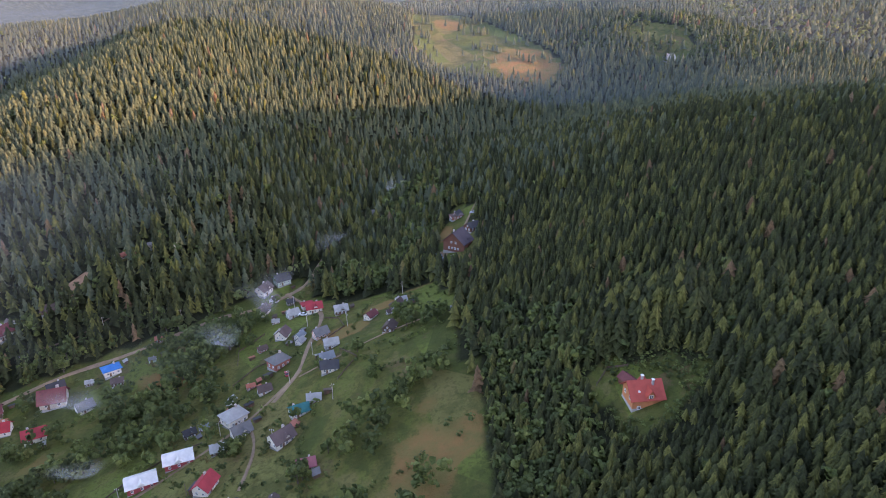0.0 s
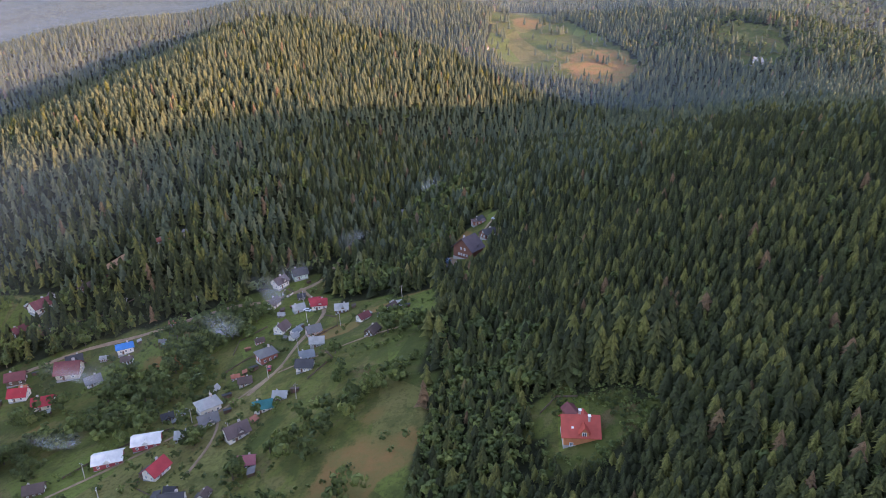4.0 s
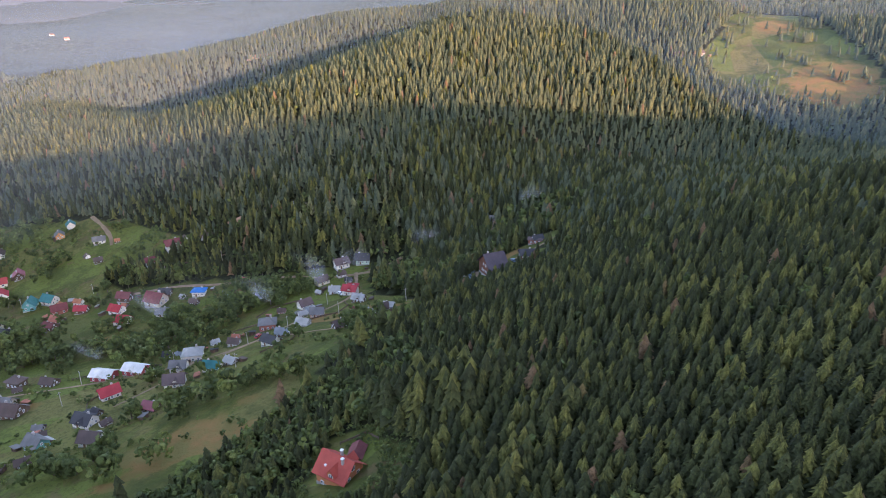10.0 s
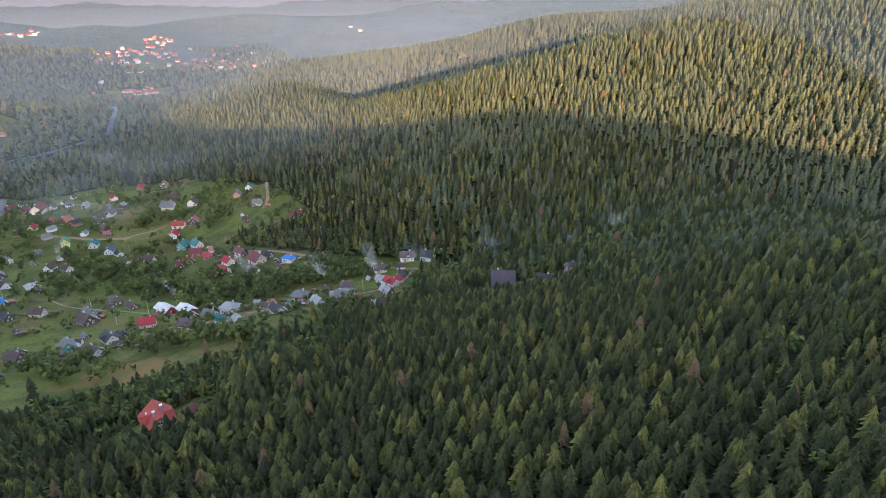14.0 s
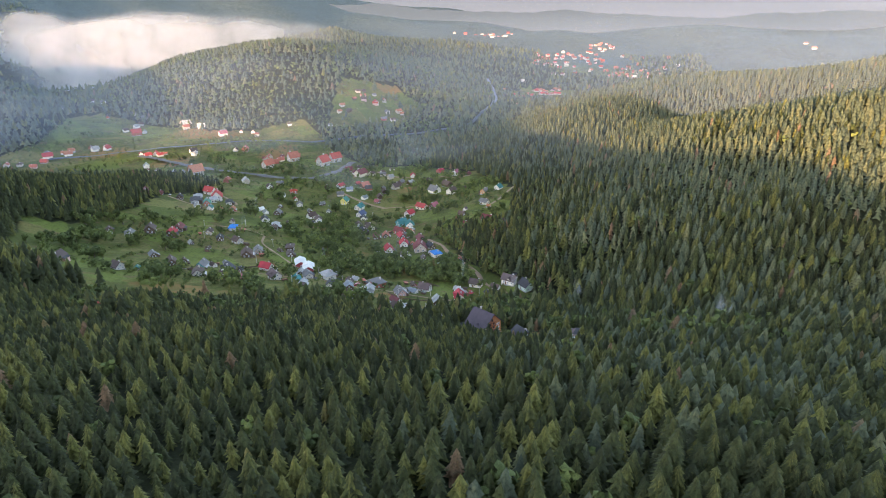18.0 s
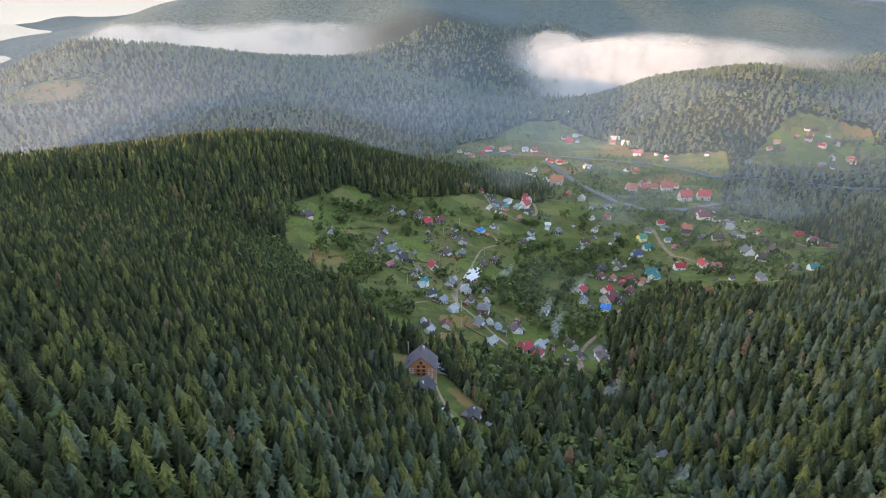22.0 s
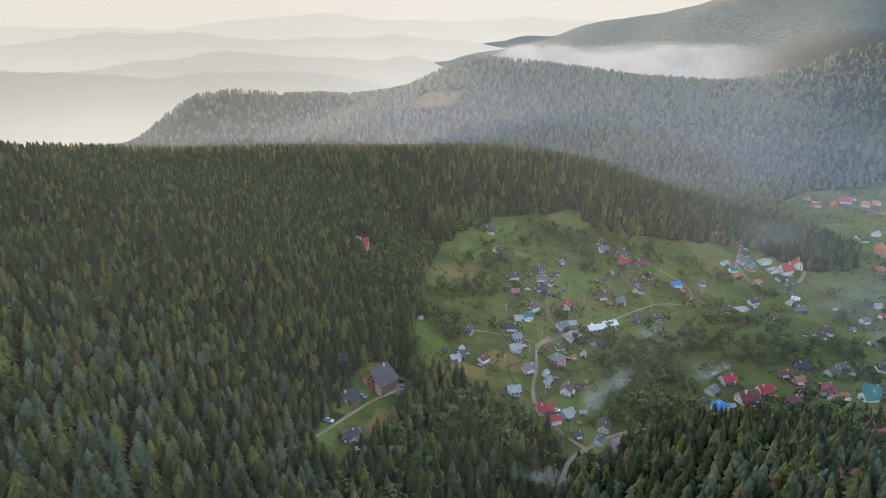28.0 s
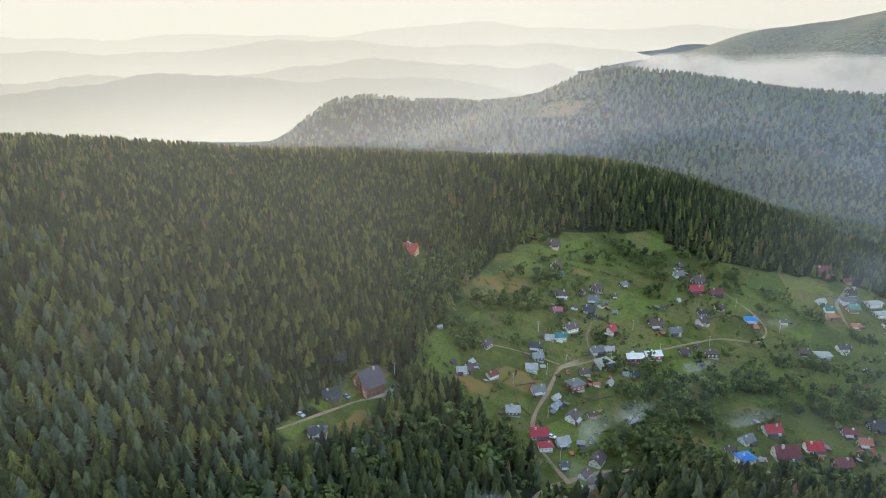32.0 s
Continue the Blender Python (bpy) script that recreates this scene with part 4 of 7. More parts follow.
# where the houses stand: east, north, ridge bearing, width, roof, wall, kind
HAMLETS = {
    "hotel_row": [
        (-134, 70, 19, 5.6, "silver", "grey", "f"), (-172, 12, 29, 8.0, "red", "white", "t"), (-182, 1, 79, 7.6, "red", "white", "t"),
        (-151, 11, 29, 8.7, "dark", "grey", "f"), (-163, 5, 34, 7.6, "silver", "white", "f"), (-165, 14, 34, 7.4, "silver", "white", "f"),
        (-167, 23, 29, 6.6, "dark", "white", "f"), (-253, -56, 144, 12.7, "orange", "beige", "t"), (-303, -23, 159, 9.6, "rust", "beige", "t"),
        (-328, -37, 29, 7.0, "rust", "beige", "t"), (-337, -17, 144, 9.9, "rust", "beige", "t"), (-318, 19, 159, 10.1, "tomato", "beige", "t"),
        (-334, 23, 149, 11.2, "tomato", "beige", "t"), (-213, 79, 179, 5.9, "green", "yellow", "t"), (4, 235, 26, 4.2, "mauve", "brick", "f"),
        (-109, 226, 15, 5.1, "grey", "cream", "f"),
    ],
    "upper_village_1": [
        (-38, 120, 49, 4.7, "mauve", "white", "g"), (-36, 130, 29, 4.1, "teal", "white", "g"), (-33, 134, 9, 3.1, "silver", "wood", "g"),
        (-31, 146, 9, 4.1, "dark", "white", "g"), (-33, 152, 29, 3.5, "blue_grey", "wood", "g"), (-33, 160, 19, 3.6, "silver", "grey", "g"),
        (-50, 128, 39, 4.1, "grey", "white", "g"), (-54, 123, 19, 3.2, "silver", "wood", "g"), (-54, 135, 49, 4.9, "silver", "white", "h"),
        (-62, 135, 29, 2.2, "blue_grey", "wood", "g"), (-65, 133, 39, 2.7, "dark", "wood", "g"), (-48, 158, 49, 4.7, "grey", "brick", "h"),
        (-38, 170, 39, 3.9, "grey", "pink", "g"), (-45, 173, 69, 2.9, "blue_grey", "white", "g"), (-44, 169, 69, 2.5, "silver", "white", "g"),
        (-51, 176, 79, 4.0, "mauve", "white", "g"), (-56, 170, 39, 2.5, "brown", "brick", "g"), (-54, 150, 29, 2.1, "rust", "brick", "g"),
        (-58, 145, 79, 2.3, "silver", "white", "g"), (-49, 146, 29, 3.2, "brown", "beige", "g"),
    ],
    "upper_village_2": [
        (-44, 191, 19, 4.6, "crimson", "white", "g"), (-47, 195, 29, 3.6, "crimson", "white", "h"), (-51, 190, 39, 3.5, "silver", "grey", "g"),
        (-56, 187, 9, 2.1, "silver", "wood", "g"), (-34, 185, 19, 3.8, "silver", "wood", "g"), (-60, 202, 69, 3.0, "brown", "white", "g"),
        (-60, 214, 39, 4.8, "dark", "mint", "g"), (-54, 200, 29, 2.4, "dark", "wood", "g"), (-65, 207, 70, 5.0, "mauve", "white", "g"),
        (-62, 194, 80, 4.4, "brown", "cream", "g"), (-15, 172, 70, 2.4, "silver", "wood", "g"), (-15, 176, 65, 3.2, "brown", "wood", "g"),
        (-16, 159, 75, 3.6, "brown", "wood", "g"), (-23, 173, 57, 3.4, "maroon", "white", "g"), (-14, 178, 27, 3.0, "silver", "white", "g"),
        (1, 161, 47, 1.6, "silver", "wood", "g"), (17, 202, 36, 3.0, "dark", "wood", "g"), 
        (15, 196, 46, 1.9, "dark", "wood", "g"), (-17, 172, 30, 2.0, "brown", "wood", "g"),
    ],
    "meadow_cottages_1": [
        (-13, 47, 9, 5.0, "brown", "pink", "g"), (-19, 67, 69, 3.9, "brown", "white", "g"), (-23, 72, 29, 2.2, "teal", "wood", "g"),
        (-28, 94, 29, 4.4, "brown", "white", "g"), (-35, 82, 69, 2.7, "brown", "wood", "g"), (-40, 74, 39, 4.6, "brown", "wood", "g"),
        (-41, 87, 9, 4.2, "grey", "teal", "g"), (-45, 89, 69, 2.8, "brown", "white", "g"), (-30, 109, 19, 3.4, "rose", "wood", "g"),
        (-35, 100, 89, 2.3, "brown", "white", "g"), (-41, 98, 19, 4.3, "dark", "white", "g"), (-44, 102, 9, 2.2, "dark", "wood", "g"),
        (-48, 74, 39, 2.4, "brown", "wood", "g"), (-50, 58, 49, 3.4, "grey", "wood", "g"), (-51, 91, 39, 2.3, "grey", "wood", "g"),
        (-52, 109, 79, 4.4, "crimson", "white", "g"), (-73, 29, 29, 4.3, "grey", "white", "g"), (-73, 18, 39, 3.1, "brown", "wood", "g"),
        (-75, 59, 59, 2.2, "silver", "wood", "g"), (-70, 71, 9, 2.2, "brown", "wood", "g"),
    ],
    "meadow_cottages_2": [
        (-68, 91, 29, 4.9, "brown", "wood", "g"), (-76, 92, 29, 4.3, "grey", "beige", "g"),
    ],
    "terrace_1": [
        (-82, 44, 19, 5.3, "crimson", "wood", "g"), (-91, 42, 19, 5.0, "maroon", "wood", "g"), (-93, 57, 19, 3.9, "brown", "beige", "g"),
        (-86, 67, 29, 3.6, "dark", "wood", "g"), (-106, 62, 19, 4.4, "blue", "beige", "h"), (-120, 53, 19, 2.8, "brown", "beige", "g"),
        (-141, -14, 29, 6.3, "maroon", "brick", "g"), (-154, -14, 19, 4.0, "maroon", "brick", "g"), (-138, 21, 39, 3.7, "silver", "white", "g"),
        (-141, 27, 19, 3.6, "teal", "white", "g"), (-152, 18, 29, 5.8, "green", "brick", "g"), (-141, 33, 19, 3.5, "orange", "beige", "g"),
        (-151, 35, 19, 4.4, "orange", "brick", "g"), (-143, 59, 29, 4.4, "dark", "white", "g"), (-127, 73, 19, 4.0, "brown", "wood", "g"),
        (-163, 49, 49, 3.7, "silver", "white", "g"), (-166, 55, 14, 5.2, "grey", "wood", "g"), (-151, 69, 39, 2.7, "brown", "beige", "g"),
        (-185, 47, 19, 2.8, "silver", "wood", "g"), (-196, 55, 29, 4.9, "grey", "white", "g"),
    ],
    "terrace_2": [
        (-186, 66, 29, 3.2, "grey", "wood", "g"), (-172, 74, 149, 5.5, "brown", "white", "g"),
    ],
    "lower_lane": [
        (-86, 76, 59, 4.3, "brown", "beige", "g"), (-81, 105, 29, 3.7, "brown", "wood", "g"), (-85, 98, 69, 2.2, "brown", "wood", "g"),
        (-91, 100, 19, 4.4, "brown", "wood", "h"), (-111, 142, 29, 4.9, "crimson", "white", "g"), (-103, 153, 49, 4.0, "grey", "white", "g"),
        (-102, 168, 39, 4.4, "blue", "white", "h"), (-98, 163, 20, 3.0, "brown", "wood", "g"), (-91, 172, 19, 1.9, "grey", "mint", "g"), (-92, 181, 19, 2.5, "rust", "wood", "g"),
        (-107, 164, 19, 2.1, "silver", "wood", "g"), (-114, 157, 19, 6.5, "maroon", "beige", "g"), (-116, 162, 39, 4.1, "dark", "wood", "g"),
        (-123, 146, 19, 4.5, "crimson", "white", "g"), (-125, 150, 19, 2.0, "orange", "wood", "g"), (-130, 153, 29, 4.8, "maroon", "wood", "g"),
        (-134, 202, 59, 2.2, "grey", "wood", "g"), (-116, 221, 59, 2.0, "rust", "wood", "g"), (-120, 221, 49, 2.5, "rust", "wood", "g"),
        (-101, 226, 149, 3.6, "cream", "wood", "g"),
    ],
    "valley_floor_1": [
        (-166, 81, 29, 5.6, "brown", "white", "g"), (-160, 80, 9, 2.8, "dark", "wood", "g"), (-136, 127, 19, 4.0, "maroon", "wood", "g"),
        (-140, 131, 19, 3.9, "rust", "wood", "g"), (-139, 140, 39, 4.2, "crimson", "wood", "g"), (-148, 143, 29, 2.9, "orange", "white", "g"),
        (-158, 116, 39, 5.7, "brown", "cream", "g"), (-166, 106, 29, 4.5, "mauve", "white", "g"), (-162, 138, 19, 6.5, "teal", "white", "g"),
        (-182, 103, 19, 4.5, "dark", "white", "g"), (-146, 116, 29, 5.0, "dark", "wood", "g"), (-135, 195, 29, 3.9, "brown", "wood", "g"),
        (-189, 99, 169, 6.1, "navy", "white", "g"), (-189, 130, 159, 6.1, "crimson", "white", "g"), (-166, 132, 144, 6.4, "teal", "teal", "g"),
        (-154, 138, 149, 3.3, "orange", "wood", "g"), (-185, 165, 169, 2.9, "mauve", "white", "g"), (-146, 191, 159, 2.5, "mauve", "white", "g"),
        (-184, 179, 60, 2.6, "orange", "wood", "g"), (-146, 185, 70, 5.8, "maroon", "white", "g"),
    ],
    "valley_floor_2": [
        (-146, 174, 70, 4.2, "maroon", "wood", "g"), (-175, 165, 70, 3.9, "brown", "wood", "g"), (-168, 111, 70, 3.4, "brown", "cream", "g"),
        (-149, 136, 70, 4.9, "maroon", "brick", "g"), (-161, 112, 70, 2.2, "brown", "cream", "g"),
    ],
    "north_side_1": [
        (-209, 37, 9, 4.3, "silver", "white", "g"), (-207, 47, 39, 3.3, "crimson", "white", "g"), (-257, -93, 19, 5.8, "brown", "white", "g"),
        (-259, -72, 29, 4.8, "grey", "white", "g"), (-190, 77, 19, 3.1, "grey", "white", "g"), (-228, 178, 159, 5.3, "teal", "white", "g"),
        (-223, 170, 159, 5.6, "grey", "orange", "g"), (-235, 146, 154, 6.7, "brown", "white", "g"), (-253, 102, 149, 6.7, "brown", "beige", "g"),
        (-246, 63, 159, 5.9, "red", "white", "g"), (-252, 79, 144, 6.6, "rust", "wood", "g"), (-205, 92, 169, 6.4, "teal", "white", "g"),
        (-226, 88, 159, 4.8, "blue_grey", "white", "g"), (-202, 142, 159, 6.1, "rose", "wood", "g"), (-259, 71, 149, 3.6, "red", "wood", "g"),
        (-251, 93, 159, 3.4, "grey", "wood", "g"), (-247, 152, 159, 3.0, "brown", "wood", "g"), (-193, 175, 60, 5.8, "grey", "white", "g"),
        (-203, 134, 65, 7.2, "red", "cream", "g"), (-240, 133, 60, 7.8, "grey", "white", "g"),
    ],
    "north_side_2": [
        (-256, 138, 55, 6.9, "brown", "wood", "g"), (-220, 99, 70, 3.8, "rose", "wood", "g"),
    ],
    "west_end": [
        (-305, -240, 139, 8.6, "red", "white", "g"), (-316, -228, 139, 7.4, "orange", "white", "g"), (-315, -144, 149, 6.2, "red", "white", "g"),
        (-319, -135, 149, 5.6, "red", "white", "g"), (-328, -106, 169, 6.5, "silver", "white", "h"), (-285, 64, 159, 9.1, "maroon", "cream", "g"),
        (-290, 71, 159, 5.4, "brown", "cream", "g"), (-286, 105, 19, 5.1, "crimson", "white", "g"), (-303, 122, 149, 5.8, "crimson", "brick", "g"),
        (-295, 136, 169, 6.4, "rose", "white", "g"), (-292, 146, 159, 4.0, "maroon", "wood", "g"), (-269, 101, 159, 4.6, "grey", "wood", "g"),
        (-298, 77, 139, 3.7, "brown", "cream", "g"), (-307, 82, 139, 3.7, "brown", "cream", "g"), (-271, 122, 60, 4.4, "brown", "wood", "g"),
    ],
    "river_side": [
        (-337, -217, 159, 6.8, "silver", "white", "g"), (-343, -209, 179, 6.8, "red", "white", "g"), (-385, -387, 159, 7.5, "red", "wood", "g"),
        (-475, -331, 149, 6.1, "brown", "white", "g"), (-407, -238, 159, 6.0, "brown", "white", "g"), (-400, -220, 139, 9.8, "red", "brick", "g"),
        (-422, -236, 159, 6.1, "silver", "white", "g"), (-430, -182, 144, 7.5, "rust", "beige", "g"), (-417, -132, 139, 8.5, "rose", "white", "g"),
        (-418, -323, 149, 6.5, "grey", "white", "g"), (-459, -33, 137, 4.7, "grey", "white", "g"), (-333, -27, 144, 6.5, "rust", "cream", "g"),
    ],
    "hill_farms": [
        (-532, -28, 137, 5.7, "brown", "white", "g"), (-540, -24, 157, 5.1, "brown", "wood", "g"), (-498, -34, 137, 6.1, "orange", "white", "g"),
        (-492, -24, 147, 6.1, "brown", "wood", "g"), (-524, 22, 147, 7.3, "orange", "white", "g"), (-501, 22, 137, 5.9, "brown", "white", "g"),
        (-541, -12, 147, 5.0, "grey", "white", "g"), (-515, -26, 147, 5.0, "rust", "wood", "g"), (-487, -33, 147, 5.5, "orange", "white", "g"),
        (-512, 35, 137, 4.7, "brown", "wood", "g"), (-561, 150, 137, 5.6, "red", "white", "g"),
    ],
    "far_town_1": [
        (-769, 119, 127, 10.1, "red", "white", "g"), (-763, 131, 127, 12.8, "rust", "white", "g"), (-795, 141, 132, 16.0, "red", "cream", "g"),
        (-822, 154, 132, 16.0, "red", "cream", "g"), (-912, 116, 127, 14.6, "cream", "cream", "g"), (-1157, 111, 127, 16.0, "red", "cream", "g"),
        (-1141, 135, 132, 16.0, "red", "white", "g"), (-1119, 164, 132, 16.0, "red", "white", "g"), (-1121, 187, 127, 16.0, "rust", "white", "g"),
        (-1118, 210, 132, 16.0, "red", "cream", "g"), (-1062, 176, 127, 12.3, "cream", "white", "g"), (-1056, 158, 127, 10.6, "cream", "cream", "g"),
        (-1481, -54, 127, 16.0, "cream", "white", "g"), (-1487, -27, 127, 16.0, "rust", "white", "g"), (-1367, 20, 127, 15.9, "cream", "white", "g"),
        (-972, 293, 96, 16.0, "cream", "white", "g"), (-1009, 261, 91, 16.0, "rust", "cream", "g"), (-1057, 237, 91, 16.0, "red", "white", "g"),
        (-1098, 329, 91, 14.9, "brown", "white", "g"), (-1045, 344, 101, 14.3, "rust", "white", "g"),
    ],
    "far_town_2": [
        (-1075, 368, 91, 12.6, "cream", "white", "g"), (-973, 369, 101, 13.5, "brown", "cream", "g"), (-947, 342, 91, 11.3, "rust", "white", "g"),
        (-1475, -31, 91, 16.0, "cream", "white", "g"), (-1394, 12, 91, 16.0, "brown", "white", "g"), (-1202, 602, 91, 16.0, "brown", "beige", "g"),
        (-1149, 603, 91, 13.1, "rust", "beige", "g"),
    ],
    "others": [
        (-6, 233, 26, 1.7, "silver", "wood", "g"), (-31, 263, 10, 4.9, "grey", "wood", "g"), (-32, 476, 30, 4.6, "brown", "pink", "g"), (-22, 490, 75, 3.6, "brown", "wood", "g"), (150, 446, 20, 5.6, "silver", "white", "g"),
    ],
    "valley_floor": [
        (-283, -249, 29, 5.9, "brown", "beige", "h"), (-293, -233, 109, 6.0, "tomato", "brick", "g"), (-314, -249, 109, 4.9, "grey", "cream", "h"),
        (-319, -235, 109, 5.7, "orange", "white", "g"), (-343, -227, 29, 4.8, "brown", "brick", "g"), (-349, -215, 19, 6.1, "tomato", "cream", "g"),
        (-326, -135, 119, 4.3, "rust", "beige", "g"), (-336, -113, 149, 6.8, "dark", "white", "g"), (-430, -236, 119, 5.4, "brown", "beige", "g"),
        (-409, -217, 29, 5.6, "silver", "white", "g"), (-432, -278, 39, 5.4, "dark", "brick", "g"), (-445, -243, 119, 5.3, "grey", "beige", "g"),
        (-439, -174, 19, 6.6, "brown", "beige", "h"), (-427, -137, 119, 5.8, "grey", "brick", "g"), (-432, -120, 19, 4.4, "orange", "white", "g"),
        (-356, -83, 19, 5.3, "brown", "white", "g"), (-323, -26, 109, 6.6, "rust", "brick", "g"), (-346, -32, 19, 5.3, "maroon", "brick", "h"),
        (-343, -42, 39, 5.6, "rust", "beige", "g"), (-422, -97, 19, 5.9, "rust", "cream", "h"), (-454, -76, 39, 5.9, "brown", "white", "h"),
        (-225, 19, 39, 5.1, "brown", "white", "g"), (-221, 39, 119, 5.3, "tomato", "brick", "h"), (-228, 70, 119, 5.0, "grey", "beige", "g"),
        (-290, 58, 39, 5.7, "maroon", "white", "g"), (-246, 84, 119, 5.1, "dark", "brick", "g"), (-257, -101, 29, 4.4, "maroon", "white", "g"),
        (-275, -116, 39, 5.9, "silver", "white", "g"), (-379, -394, 19, 6.9, "rust", "beige", "g"), (-336, -43, 109, 5.0, "maroon", "cream", "g"),
        (-236, -5, 39, 6.3, "silver", "beige", "g"), (-233, -18, 19, 6.4, "rust", "brick", "g"),
    ],
    "valley_farms": [
        (-279, -259, 29, 6.0, "rust", "beige", "g"), (-277, -229, 119, 6.0, "rust", "pink", "g"), (-327, -234, 119, 6.0, "orange", "beige", "g"),
        (-323, -142, 29, 6.0, "tomato", "white", "g"), (-320, -155, 39, 5.0, "maroon", "white", "g"), (-449, -257, 119, 6.0, "grey", "cream", "g"),
        (-471, -314, 109, 6.0, "grey", "white", "g"), (-438, -188, 149, 10.0, "cream", "cream", "g"), (-434, -167, 119, 8.0, "cream", "cream", "g"),
        (-433, -107, 19, 5.0, "brown", "white", "g"), (-359, -75, 19, 8.0, "rust", "brick", "g"), (-350, -20, 109, 7.0, "rust", "cream", "g"),
        (-154, -1, 29, 5.0, "dark", "wood", "g"), (-261, -81, 29, 4.0, "silver", "white", "g"), (-168, 43, 149, 4.0, "white", "white", "g"),
        (-239, 20, 109, 5.0, "grey", "beige", "g"), (-240, 72, 119, 5.0, "blue_grey", "white", "g"), (-241, 56, 159, 5.0, "brown", "wood", "g"),
        (-301, 48, 119, 6.0, "maroon", "wood", "g"), (-308, 54, 109, 5.0, "brown", "cream", "g"), (-290, 80, 109, 5.0, "grey", "white", "g"),
        (-281, 89, 149, 5.0, "silver", "beige", "g"), (-265, 109, 159, 5.6, "silver", "wood", "g"), (-242, 97, 29, 5.0, "brown", "wood", "g"),
        (-229, 98, 29, 5.0, "mauve", "wood", "g"), (-204, 67, 149, 4.0, "grey", "wood", "g"), (-82, 33, 29, 5.0, "brown", "wood", "g"),
    ],
    "far_town_quarters": [
        (-1104, 239, 109, 9.6, "tomato", "brick", "h"), (-998, 158, 69, 13.1, "brown", "beige", "g"), (-1071, 115, 149, 12.9, "rust", "brick", "t"),
        (-1187, 361, 109, 10.7, "orange", "brick", "g"), (-1051, 263, 109, 12.2, "rust", "brick", "h"), (-1098, 122, 149, 10.8, "rust", "beige", "g"),
        (-1082, 303, 69, 9.1, "orange", "brick", "h"), (-1170, 312, 39, 13.9, "maroon", "brick", "g"), (-1167, 173, 19, 9.3, "tomato", "brick", "h"),
        (-989, 251, 149, 9.1, "orange", "beige", "h"), (-1015, 272, 39, 11.4, "brown", "brick", "g"), (-1029, 220, 149, 10.5, "rust", "beige", "t"),
        (-1115, 138, 109, 9.7, "maroon", "brick", "g"), (-1019, 293, 69, 12.9, "maroon", "brick", "h"), (-1187, 226, 19, 13.6, "brown", "brick", "g"),
        (-1139, 183, 19, 9.8, "orange", "brick", "g"), (-1015, 194, 39, 9.9, "grey", "brick", "g"), (-995, 174, 39, 11.7, "maroon", "beige", "g"),
        (-1081, 217, 19, 11.9, "maroon", "brick", "h"), (-1182, 276, 149, 11.6, "rust", "beige", "h"), (-987, 269, 19, 12.6, "rust", "brick", "g"),
        (-1195, 161, 19, 12.5, "grey", "beige", "t"), (-1065, 137, 19, 12.4, "rust", "beige", "g"), (-803, 101, 109, 10.2, "orange", "brick", "g"),
        (-737, 148, 19, 12.1, "rust", "beige", "t"), (-802, 135, 109, 11.9, "rust", "brick", "g"), (-852, 148, 149, 12.8, "rust", "beige", "g"),
        (-746, 112, 69, 12.1, "maroon", "brick", "g"), (-718, 132, 19, 10.7, "orange", "beige", "g"), (-1508, 7, 109, 13.8, "maroon", "brick", "t"),
        (-1287, 2, 109, 13.2, "rust", "beige", "g"), (-1329, -65, 109, 12.9, "tomato", "brick", "g"), (-1415, -109, 19, 9.3, "rust", "beige", "h"),
        (-1444, -28, 19, 12.7, "grey", "brick", "h"), (-1349, 252, 19, 10.2, "brown", "brick", "g"), (-1253, 209, 109, 10.3, "maroon", "beige", "g"),
        (-1312, 232, 149, 13.0, "rust", "beige", "t"), (-1233, 215, 69, 12.0, "tomato", "beige", "h"), (-1353, 230, 39, 10.5, "orange", "brick", "h"),
        (-1324, 255, 109, 13.7, "brown", "beige", "g"),
    ],
}

for _name, _rows in HAMLETS.items():
    for _x, _y, _yaw, _w, _roof, _wall, _style in _rows:
        if _x > -480:
            house(_x, _y, _yaw, min(_w, 10.5), _roof, _wall, _style, 0 if _x < -225 and _style != "t" else 1 if _x < -110 else 2, group="village houses")


